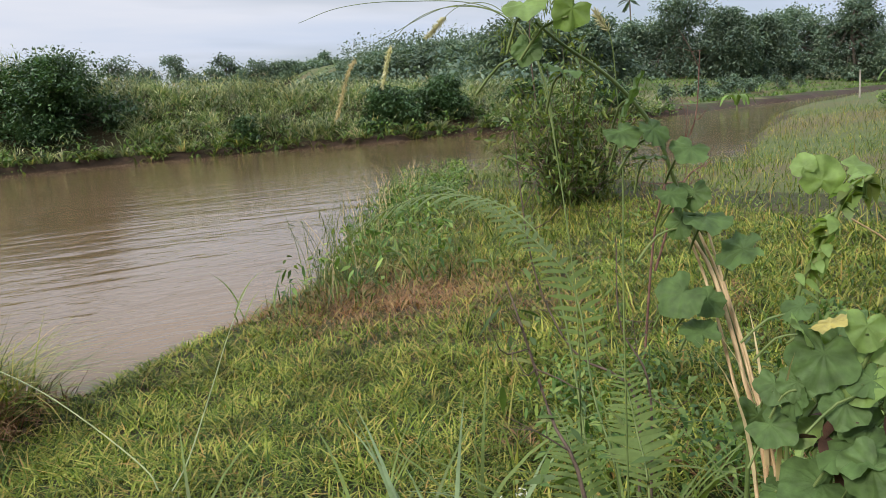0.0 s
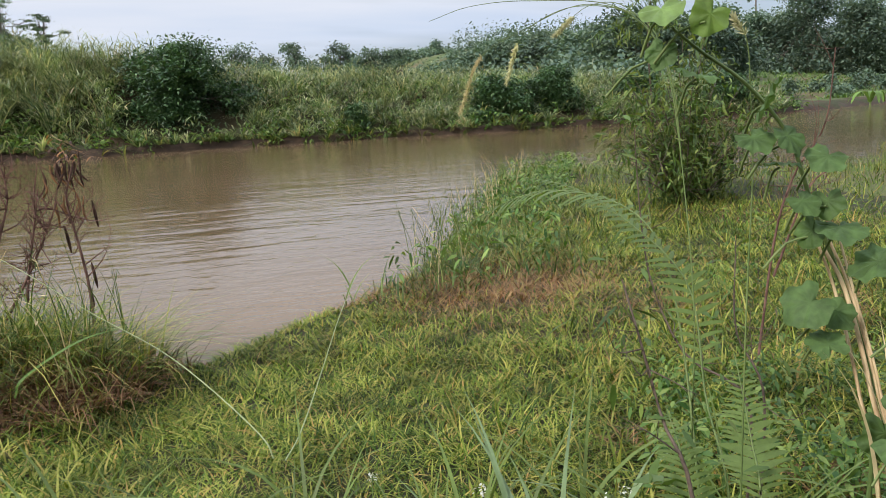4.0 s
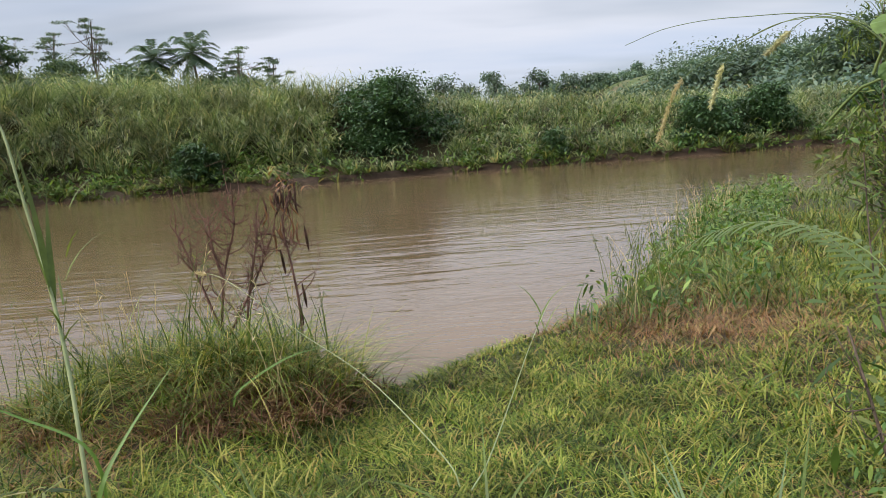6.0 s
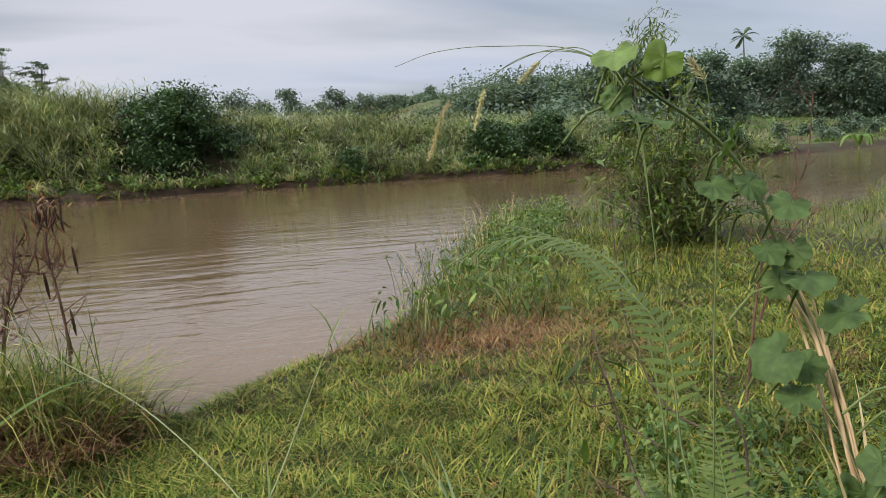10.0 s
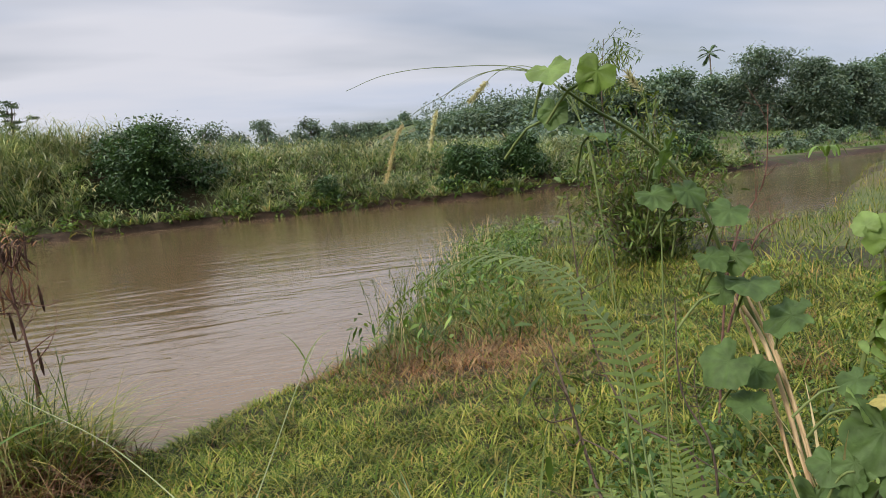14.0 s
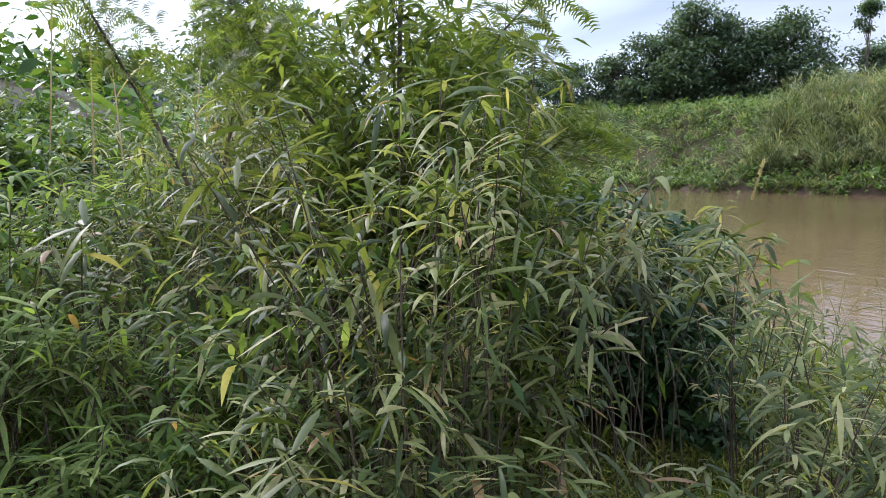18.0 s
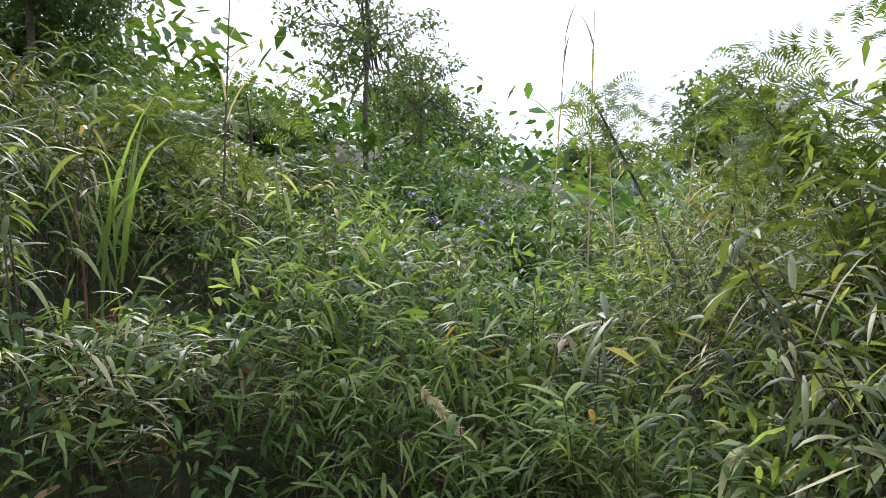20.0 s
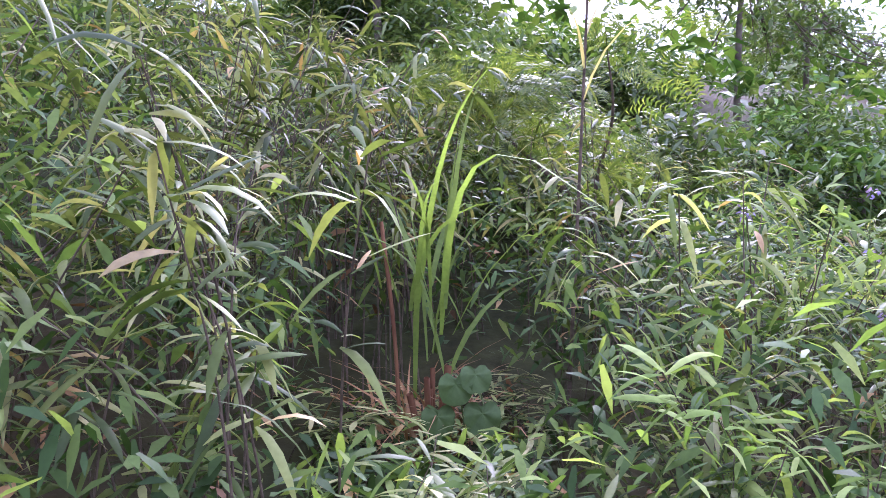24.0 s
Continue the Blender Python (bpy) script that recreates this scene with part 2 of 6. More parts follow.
M_DARKLEAF = leaf_mat("dark_shrub_leaf", [(0.0, (0.022, 0.054, 0.020)), (0.6, (0.043, 0.093, 0.031)), (1.0, (0.082, 0.140, 0.047))], 0.5, 0.2, 0.7, 0.35, 0.0, 0.55, 1.4)
# slightly bluish: some distance haze is mixed into this leaf colour
M_TREELEAF = leaf_mat("tree_leaf", [(0.0, (0.034, 0.066, 0.038)), (0.6, (0.076, 0.126, 0.064)), (1.0, (0.155, 0.200, 0.105))], 0.5, 0.3, 0.4, 0.35, 0.0, 0.55, 1.4)
# far leaves lightened and blued: the distance haze is put into their colour
M_FARLEAF_HAZE = leaf_mat("haze_tinted_tree_leaf", [(0.0, (0.060, 0.102, 0.078)), (0.6, (0.105, 0.158, 0.108)), (1.0, (0.180, 0.228, 0.150))], 0.7, 0.25, 0.10, 0.25, 0.0, 0.5, 1.4)
M_BROAD = leaf_mat("broad_grass_leaf", [(0.0, (0.034, 0.056, 0.014)), (0.40, (0.104, 0.138, 0.036)), (0.75, (0.225, 0.245, 0.085)), (0.92, (0.40, 0.37, 0.18)), (1.0, (0.36, 0.22, 0.10))], 0.52, 0.38, 1.2, 0.26, 0.0, 0.45, 1.4)
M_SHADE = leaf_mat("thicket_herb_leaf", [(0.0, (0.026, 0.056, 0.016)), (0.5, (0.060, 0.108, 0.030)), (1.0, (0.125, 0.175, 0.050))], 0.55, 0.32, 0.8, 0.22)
M_FERN = leaf_mat("fern_leaf", [(0.0, (0.060, 0.102, 0.024)), (0.6, (0.108, 0.156, 0.040)), (1.0, (0.175, 0.205, 0.06))], 0.5, 0.33, 2.0, 0.25)
M_VINE = leaf_mat("vine_leaf", [(0.0, (0.052, 0.098, 0.030)), (0.6, (0.078, 0.132, 0.040)), (1.0, (0.120, 0.175, 0.052))], 0.6, 0.3, 30.0, 0.2, 0.9, 0.65, 1.3)
M_VINE_PALE = leaf_mat("pale_vine_leaf", [(0.0, (0.135, 0.215, 0.055)), (1.0, (0.190, 0.280, 0.078))], 0.55, 0.38, 30.0, 0.3, 0.7, 0.7, 1.25)
M_YELLOWLEAF = leaf_mat("yellow_vine_leaf", [(0.0, (0.33, 0.28, 0.075)), (1.0, (0.42, 0.36, 0.11))], 0.55, 0.3, 40.0, 0.3, 0.5)
M_FEATHER = leaf_mat("feathery_leaflet", [(0.0, (0.070, 0.112, 0.024)), (0.6, (0.145, 0.190, 0.044)), (1.0, (0.245, 0.270, 0.070))], 0.5, 0.52, 1.5, 0.3, 0.0, 0.6, 1.3)
M_WILLOW = leaf_mat("narrow_shrub_leaf", [(0.0, (0.042, 0.080, 0.018)), (0.5, (0.085, 0.140, 0.030)), (1.0, (0.19, 0.215, 0.055))], 0.5, 0.35, 2.0, 0.3, 0.0, 0.5, 1.35)
M_DRY = leaf_mat("dead_leaf", [(0.0, (0.130, 0.058, 0.028)), (0.5, (0.247, 0.117, 0.050)), (1.0, (0.390, 0.247, 0.111))], 0.7, 0.15, 3.0)
M_SEED = leaf_mat("straw_seed_head", [(0.0, (0.42, 0.33, 0.18)), (1.0, (0.58, 0.48, 0.28))], 0.7, 0.3, 4.0)
M_PALESEED = leaf_mat("pale_green_seed_head", [(0.0, (0.44, 0.42, 0.24)), (1.0, (0.62, 0.58, 0.36))], 0.7, 0.3, 4.0)
M_STRAW = rough_mat("dry_straw_stalk", (0.30, 0.19, 0.09), (0.55, 0.42, 0.24), 30.0, 0.7, 0.3, None, 1, (1, 1, 0.08))
M_SLOPELEAF = leaf_mat("airy_tree_leaf", [(0.0, (0.050, 0.088, 0.026)), (0.6, (0.085, 0.130, 0.038)), (1.0, (0.145, 0.185, 0.055))], 0.5, 0.4, 0.6)
M_POST = rough_mat("weathered_post", (0.20, 0.18, 0.14), (0.34, 0.31, 0.26), 12.0, 0.9, 0.4)
M_STEM = rough_mat("green_stem", (0.07, 0.11, 0.03), (0.15, 0.19, 0.06), 20.0, 0.55, 0.2, None, 1, (1, 1, 0.2))
M_PALESTEM = rough_mat("pale_green_stem", (0.17, 0.21, 0.09), (0.29, 0.32, 0.15), 20.0, 0.5, 0.15, None, 1, (1, 1, 0.2))
M_TWIG = rough_mat("grey_brown_twig", (0.05, 0.035, 0.025), (0.15, 0.11, 0.08), 25.0, 0.85, 0.5)
M_DEADTWIG = rough_mat("reddish_dead_twig", (0.060, 0.030, 0.022), (0.190, 0.105, 0.076), 25.0, 0.85, 0.4)
M_BARK = rough_mat("tree_bark", (0.06, 0.048, 0.036), (0.17, 0.14, 0.11), 6.0, 0.9, 0.6)
M_POD = rough_mat("dark_dry_pod", (0.03, 0.016, 0.010), (0.09, 0.045, 0.028), 18.0, 0.7, 0.4)
M_STUMP = rough_mat("red_brown_cut_cane", (0.11, 0.042, 0.022), (0.25, 0.12, 0.062), 14.0, 0.8, 0.6, None, 1, (1, 1, 0.25))
M_PLASTER = rough_mat("white_plaster", (0.68, 0.66, 0.62), (0.80, 0.79, 0.76), 2.0, 0.8, 0.1)
M_TILE = rough_mat("clay_roof", (0.25, 0.11, 0.07), (0.38, 0.19, 0.12), 6.0, 0.8, 0.3)
M_GREENWALL = rough_mat("pale_green_paint", (0.45, 0.72, 0.60), (0.55, 0.80, 0.68), 3.0, 0.7, 0.1)
M_GLASS = rough_mat("dark_window", (0.02, 0.025, 0.03), (0.04, 0.05, 0.06), 4.0, 0.2, 0.0)
M_WHITEFLOWER = leaf_mat("white_petal", [(0.0, (0.42, 0.42, 0.36)), (1.0, (0.60, 0.60, 0.54))], 0.6, 0.3, 5.0)
M_PURPLE = leaf_mat("purple_petal", [(0.0, (0.22, 0.16, 0.42)), (1.0, (0.34, 0.26, 0.55))], 0.6, 0.3, 5.0)


# ---- mesh tools ----
def mesh_np(name, verts, faces, mat, smooth=True):
    verts, faces = np.asarray(verts, np.float32).reshape(-1, 3), np.asarray(faces, np.int32)
    me = bpy.data.meshes.new(name)
    me.vertices.add(len(verts)); me.vertices.foreach_set("co", verts.ravel())
    me.loops.add(faces.size); me.loops.foreach_set("vertex_index", faces.ravel())
    me.polygons.add(len(faces)); me.polygons.foreach_set("loop_start", np.arange(0, faces.size, faces.shape[1], dtype=np.int32))
    me.update(calc_edges=True)
    if smooth:
        me.polygons.foreach_set("use_smooth", np.ones(len(faces), bool))
    me.materials.append(mat)
    return me


def join(*pairs):
    """One vertex and one face array from several."""
    vs, fs, k = [], [], 0
    for v, f in pairs:
        if len(v):
            vs.append(v); fs.append(f + k); k += len(v)
    return np.concatenate(vs), np.concatenate(fs)


def unit(a):
    return a / np.maximum(np.linalg.norm(a, axis=-1, keepdims=True), 1e-9)


def ribbons(p, w, side, fold=0.0):
    """Flat strips: centre lines p (n, k, 3), half widths w (n, k), side vectors (n, k, 3) or (n, 1, 3). fold sinks the midrib."""
    n, k, _ = p.shape
    a, b = p - side * w[..., None], p + side * w[..., None]
    if fold:
        tan = np.gradient(p, axis=1)
        nor = unit(np.cross(np.broadcast_to(side, p.shape), tan))
        v = np.stack([a, p - nor * (w * fold)[..., None], b], 2).reshape(-1, 3)
        c = 3
    else:
        v = np.stack([a, b], 2).reshape(-1, 3)
        c = 2
    i = (np.arange(n)[:, None, None] * k + np.arange(k - 1)[None, :, None]) * c + np.arange(c - 1)[None, None, :]
    f = np.stack([i, i + 1, i + 1 + c, i + c], -1).reshape(-1, 4)
    return v, f


def tubes(p, r, sides=5):
    """Round stems along centre lines p (n, k, 3) with radii r (n, k)."""
    n, k, _ = p.shape
    tan = unit(np.gradient(p, axis=1))
    ref = np.where(np.abs(tan[..., 2:]) > 0.9, np.array([1.0, 0, 0]), np.array([0, 0, 1.0]))
    u = unit(np.cross(tan, ref)); v = np.cross(tan, u)
    a = np.arange(sides) / sides * PI2
    ring = p[:, :, None] + r[:, :, None, None] * (u[:, :, None] * np.cos(a)[:, None] + v[:, :, None] * np.sin(a)[:, None])
    base = (np.arange(n)[:, None, None] * k + np.arange(k - 1)[None, :, None]) * sides
    j = np.arange(sides)[None, None, :]; j2 = (j + 1) % sides
    f = np.stack([base + j, base + j2, base + sides + j2, base + sides + j], -1).reshape(-1, 4)
    return ring.reshape(-1, 3), f


def blades(base, height, width, lean, droop, k=4, az=None, taper=1.4, rng=R, twist=0.5):
    """Grass blades: base (n, 3); each leans outward by lean and droops at its tip."""
    n = len(base)
    az = rng.uniform(0, PI2, n) if az is None else az
    s = np.linspace(0, 1, k)[None, :]
    out = lean[:, None] * s + droop[:, None] * s ** 2.4
    up = s - 0.55 * droop[:, None] * s ** 3
    d = np.stack([np.cos(az), np.sin(az), 0 * az], -1)
    p = base[:, None] + height[:, None, None] * (d[:, None] * out[..., None] + np.array([0, 0, 1.0]) * up[..., None])
    sa = az + math.pi / 2 + rng.uniform(-twist, twist, n)
    side = np.stack([np.cos(sa), np.sin(sa), 0 * sa], -1)[:, None]
    prof = np.clip((1 - s ** taper), 0.03, 1) * np.minimum(1, 0.45 + 2.5 * s)
    return ribbons(p, 0.5 * width[:, None] * prof, side)


def leaves(pos, size, aspect=0.42, rng=R, tilt=0.8, droop=0.25, k=3, az=None):
    """Single leaves at pos, each a short pointed strip in a chance direction; tilt: how far from level; k = 1: one diamond each."""
    n = len(pos)
    az = rng.uniform(0, PI2, n) if az is None else az
    el = rng.normal(-0.15, tilt * 0.5, n)
    d = np.stack([np.cos(az) * np.cos(el), np.sin(az) * np.cos(el), np.sin(el)], -1)
    if k == 1:
        roll = rng.normal(0, 0.5, n)
        h = np.stack([-np.sin(az), np.cos(az), 0 * az], -1)
        side = unit(h * np.cos(roll)[:, None] + np.cross(d, h) * np.sin(roll)[:, None]) * (0.5 * aspect * size)[:, None]
        mid_ = pos + d * (0.42 * size)[:, None]
        v = np.stack([pos, mid_ + side, pos + d * size[:, None] - np.array([0, 0, 1.0]) * (droop * size)[:, None], mid_ - side], 1).reshape(-1, 3)
        return v, np.arange(4 * n).reshape(-1, 4)
    s = np.linspace(0, 1, k)[None, :]
    p = pos[:, None] + size[:, None, None] * (d[:, None] * s[..., None] - np.array([0, 0, 1.0]) * (droop * s ** 2)[..., None])
    roll = rng.normal(0, 0.5, n)
    h = np.stack([-np.sin(az), np.cos(az), 0 * az], -1)
    side = unit(h * np.cos(roll)[:, None] + np.cross(d, h) * np.sin(roll)[:, None])[:, None]
    prof = np.sin(np.pi * np.clip(0.12 + 0.88 * s, 0, 0.99)) ** 0.8
    return ribbons(p, 0.5 * aspect * size[:, None] * prof, side)


def part(name, pair, mat, parent=None, label="", smooth=True):
    """Links one mesh as ONE object under a thing or a part."""
    ob = new(name, mesh_np(name, *pair, mat, smooth))
    if parent is not None:
        ob.parent = parent
    if label:
        ob["label"] = label
    return ob


def thing(name, m, label, category, group=""):
    ob = new(name)
    ob.matrix_world = m if isinstance(m, Matrix) else pose(*m)
    return tagged(ob, label, category, group)


def stuff(name, pair, mat, label, category):
    return tagged(part(name, pair, mat), label, category, "", "stuff")


def curve_pts(points, k):
    """k points along a smooth line through the given ones (Catmull-Rom)."""
    q = np.asarray(points, float)
    q = np.concatenate([q[:1] * 2 - q[1:2], q, q[-1:] * 2 - q[-2:-1]])
    t = np.linspace(0, len(q) - 3 - 1e-6, k)
    i = t.astype(int); u = (t - i)[:, None]
    a, b, c, d = q[i], q[i + 1], q[i + 2], q[i + 3]
    return 0.5 * (2 * b + (c - a) * u + (2 * a - 5 * b + 4 * c - d) * u ** 2 + (3 * b - a - 3 * c + d) * u ** 3)


# ---- lie of the land ----
WATER_Z = -0.45
SHORE = np.array([(-600, 40), (-120, 19), (-60, 15), (-20, 9.5), (-9, 7.2), (-6, 6.5), (-5.1, 6.4), (-3.5, 6.1), (-2, 6.4), (-0.62, 6.3), (-0.32, 5.9), (-0.12, 5.7), (0.25, 6.12), (0.83, 6.66), (1.45, 7.14), (2.42, 8.15), (3.2, 9.45), (4.3, 11.6), (6, 14.7), (7.8, 18), (9.3, 17.6), (10.2, 15.5), (11.6, 13.9), (14.1, 13.2), (21.3, 19), (41, 34.2), (60, 45), (130, 80), (700, 330)], float)


def far_shore(x):
    return 48.5 + 0.5 * np.sin(x * 0.21) + 0.4 * np.sin(x * 0.53 + 1) + np.maximum(0, x - 40) * 0.42 + np.maximum(0, -x - 60) * 0.1


def shore_dist(x, y):
    """Metres inland of the near waterline; below zero over the water."""
    best = np.full(x.shape, 1e9)
    for (ax, ay), (bx, by) in zip(SHORE[:-1], SHORE[1:]):
        dx, dy = bx - ax, by - ay
        t = np.clip(((x - ax) * dx + (y - ay) * dy) / (dx * dx + dy * dy), 0, 1)
        best = np.minimum(best, np.hypot(x - ax - t * dx, y - ay - t * dy))
    return np.where(y < np.interp(x, SHORE[:, 0], SHORE[:, 1]), best, -best)


def smooth(t):
    t = np.clip(t, 0, 1)
    return t * t * (3 - 2 * t)


def wobble(x, y, s, seed=0):
    a = seed * 1.7
    return (np.sin(x * s + a) * np.cos(y * s * 1.13 + a * 2) + 0.5 * np.sin(x * s * 2.3 + y * s * 1.7 + a) + 0.3 * np.cos(x * s * 4.1 - y * s * 3.7 + a)) / 1.8


def plateau(x):
    return np.interp(x, [-150, -90, -60, -30, -10, 10, 40, 60, 300], [10.0, 8.8, 7.0, 6.7, 5.0, 3.5, 2.0, 0.9, 1.5])


def height(x, y):
    x, y = np.asarray(x, float), np.asarray(y, float)
    sd = shore_dist(x, y)
    near = WATER_Z + 0.20 * smooth(sd / 0.3) + 0.26 * smooth(sd / 4.5) + 0.03 * wobble(x, y, 1.6) + 0.25 * smooth((x - 12) / 30) + 0.5 * smooth((x - 60) / 100)
    near += 0.24 * np.exp(-(((x + 1.25) / 1.0) ** 2 + ((y - 5.5) / 0.55) ** 2)) + 0.35 * smooth((-x - 3.5) / 6) * smooth((6 - y) / 6)
    e = -0.45 * x - 0.89 * y
    near += 3.6 * smooth((e - 0.9) / 13.0) + 0.50 * smooth((e - 0.9) / 2.2) + 0.06 * wobble(x, y, 0.9, 5) * smooth((e - 1) / 2)
    s = y - far_shore(x)
    hill = 9.0 * smooth((np.hypot(x - 10, y) - 100) / 85) * smooth((x - 15) / 60)
    step = np.floor(np.clip((s - 3) / 5.5, 0, 9)) * 0.62
    terr = smooth((x - 48) / 14)
    far = WATER_Z + 0.42 * smooth(s / 0.35) + (plateau(x) + 0.1) * smooth(s / 11) * (1 - terr) + terr * (0.3 * smooth(s / 3) + step) + hill * smooth((s - 42 * terr) / 40) + (0.22 * wobble(x, y, 0.35, 3) + 0.30 * wobble(x, y, 1.3, 8)) * smooth(s / 3) * (1 - terr) + np.maximum(0, s - 60) * 0.012
    bed = WATER_Z - 0.9
    z = np.where(sd > 0, near, np.where(s > 0, far, bed + 0.9 * np.maximum(smooth(1 + sd / 1.2), smooth(1 + s / 1.5)) * 0.9))
    return z


def ground_grid():
    def axis(stops):
        return np.unique(np.concatenate([np.arange(a, b, c) for a, b, c in stops]).round(4))
    gx = axis([(-2500, -400, 150), (-400, -120, 14), (-120, -20, 1.6), (-20, -8, 0.6), (-8, 10, 0.2), (10, 25, 0.5), (25, 140, 2.2), (140, 400, 14), (400, 2501, 150)])
    gy = axis([(-2500, -300, 150), (-300, -30, 14), (-30, -5, 0.9), (-5, 10, 0.2), (10, 20, 0.4), (20, 46, 1.4), (46, 50.5, 0.22), (50.5, 64, 0.7), (64, 140, 2.4), (140, 400, 14), (400, 2501, 150)])
    x, y = np.meshgrid(gx, gy, indexing="ij")
    v = np.stack([x, y, height(x, y)], -1).reshape(-1, 3)
    i = (np.arange(len(gx) - 1)[:, None] * len(gy) + np.arange(len(gy) - 1)[None]).ravel()
    f = np.stack([i, i + len(gy), i + len(gy) + 1, i + 1], -1)
    return v, f


gv, gf = ground_grid()
ground = tagged(part("ground", (gv, gf), M_GROUND), "grassy earth banks on both sides of the river", "ground", "", "structure")
mid = gv[gf].mean(1)
ground.data.materials.append(M_BANK)
ground.data.materials.append(M_FIELD)
sf = mid[:, 1] - far_shore(mid[:, 0]); sn = shore_dist(mid[:, 0], mid[:, 1])
kind = np.where((sf > -1.5) & (sf < 0.45) | (sn < 0.18) & (sn > -1.5), 1, 0)
kind = np.where((sf > 2) & (mid[:, 0] > 56) | (sn > 0.4) & (mid[:, 0] > 9) & (sf < 0), 2, kind)
ground.data.polygons.foreach_set("material_index", kind.astype(np.int32))



def water_sheet():
    gx = np.concatenate([[-900, -300], np.arange(-120, 121, 6.0), [300, 900]])
    a = np.interp(gx, SHORE[:, 0], SHORE[:, 1]) - 0.9
    a = np.array([min(np.interp(np.linspace(x - 4, x + 4, 9), SHORE[:, 0], SHORE[:, 1])) - 0.9 for x in gx])
    b = np.maximum(far_shore(gx), a + 8) + 0.8
    v = np.concatenate([np.stack([gx, a, 0 * gx + WATER_Z], -1), np.stack([gx, b, 0 * gx + WATER_Z], -1)])
    i = np.arange(len(gx) - 1)
    return v, np.stack([i, i + 1, i + 1 + len(gx), i + len(gx)], -1)


tagged(part("water", water_sheet(), M_WATER), "muddy brown river with small ripples between grassy banks", "river", "", "structure")


# ---- grass and herbs ----
def scatter(n, x0, x1, y0, y1, keep, rng=R):
    p = np.stack([rng.uniform(x0, x1, n), rng.uniform(y0, y1, n)], -1)
    p = p[keep(p[:, 0], p[:, 1])]
    return np.concatenate([p, height(p[:, 0], p[:, 1])[:, None]], -1)


def patchy(x, y, s=0.5, seed=1):
    return wobble(x, y, s, seed) + 0.6 * wobble(x, y, s * 2.7, seed + 4)


# the short lawn between the eye and the water; criss-cross blades in little tufts, two kinds mixed in patches
hollow = lambda x, y: np.minimum(np.hypot((x + 1.62) / 0.24, (y - 5.06) / 0.2), np.hypot((x + 0.78) / 0.34, (y - 5.04) / 0.2))
lawn = scatter(430000, -4.5, 7.5, 1.2, 13.0, lambda x, y: (shore_dist(x, y) > -0.04) & (R.random(len(x)) < np.clip(11.0 / (np.hypot(x, y) + 0.5) ** 1.5, 0.12, 1)) & (patchy(x, y, 7.0, 3) > -0.75) & (hollow(x, y) > 1))
red = np.exp(-(((lawn[:, 0] - 2.75) / 0.85) ** 2 + ((lawn[:, 1] - 6.6) / 1.1) ** 2)) + 0.4 * (patchy(lawn[:, 0], lawn[:, 1], 1.1, 2) > 0.7) + 0.5 * np.exp(-(((lawn[:, 0] + 1.9) / 0.8) ** 2 + ((lawn[:, 1] - 4.9) / 0.5) ** 2))
dry = R.random(len(lawn)) < 0.85 * np.clip(1.5 * red, 0, 1)
tall = 1 + 0.35 * patchy(lawn[:, 0], lawn[:, 1], 1.4, 6) + 0.45 * patchy(lawn[:, 0], lawn[:, 1], 5.5, 11) + 0.9 * np.exp(-(((lawn[:, 0] - 3.8) / 1.3) ** 2 + ((lawn[:, 1] - 8.6) / 1.5) ** 2))
edge = np.clip(1.4 - shore_dist(lawn[:, 0], lawn[:, 1]) / 0.5, 1, 1.4)


def lawn_blades(sel, long=1.0, wide=1.0):
    p = lawn[sel]; n = len(p)
    h = R.uniform(0.04, 0.095, n) * tall[sel].clip(0.4, 2.4) * edge[sel] * long
    return blades(p, h, R.uniform(0.0065, 0.0125, n) * wide * (1 + 0.07 * np.hypot(p[:, 0], p[:, 1])), R.uniform(0.3, 1.5, n), R.uniform(0.1, 0.9, n), 3)


stuff("lawn_grass", lawn_blades(~dry), M_LAWN, "short bright green grass sloping to the water", "grass")
stuff("dry_grass", lawn_blades(dry, 1.15, 0.85), M_DRYLAWN, "reddish dry grass patch in the green lawn", "grass")

mound = lambda x, y: ((x + 1.25) / 1.05) ** 2 + ((y - 5.5) / 0.66) ** 2
# rank grass: the promontory, the waterside and the open field downstream
def rank(n, x0, x1, y0, y1, keep, h0, h1, w, mat, name, label, lean=0.5, droop=0.6, k=4):
    p = scatter(n, x0, x1, y0, y1, keep)
    m = len(p)
    return stuff(name, blades(p, R.uniform(h0, h1, m) * (1 + 0.3 * patchy(p[:, 0], p[:, 1], 0.7, 9) + 0.3 * patchy(p[:, 0], p[:, 1], 2.6, 5)).clip(0.35, 1.8), R.uniform(0.7, 1.3, m) * w, R.uniform(0.05, lean, m), R.uniform(0.1, droop, m), k), mat, label, "grass")


rank(9000, 1.4, 9.6, 6.4, 18, lambda x, y: (shore_dist(x, y) > -0.05) & (shore_dist(x, y) < 2.6) & (patchy(x, y, 1.6, 8) > -0.45), 0.12, 0.38, 0.017, M_BLADE, "bank_grass", "long green grass overhanging the waterside", 0.8, 1.1)
rank(7000, -4.6, -0.2, 2.9, 5.4, lambda x, y: (hollow(x, y) > 1) & (mound(x, y) > 0.8) & (patchy(x, y, 2.2, 4) + 0.4 * (x + 1.6 < 0) > -0.2), 0.10, 0.28, 0.012, M_LAWN, "rough_lawn", "rough yellowish grass at the foot of the tussock", 1.1, 1.2, 4)
rank(3600, -7.0, -0.35, 4.9, 6.7, lambda x, y: (shore_dist(x, y) > -0.05) & (shore_dist(x, y) < 0.9) & (patchy(x, y, 3.0, 8) > -0.5), 0.15, 0.5, 0.010, M_BLADE, "waterside_grass", "loose green and straw grass along the water", 0.6, 0.9)
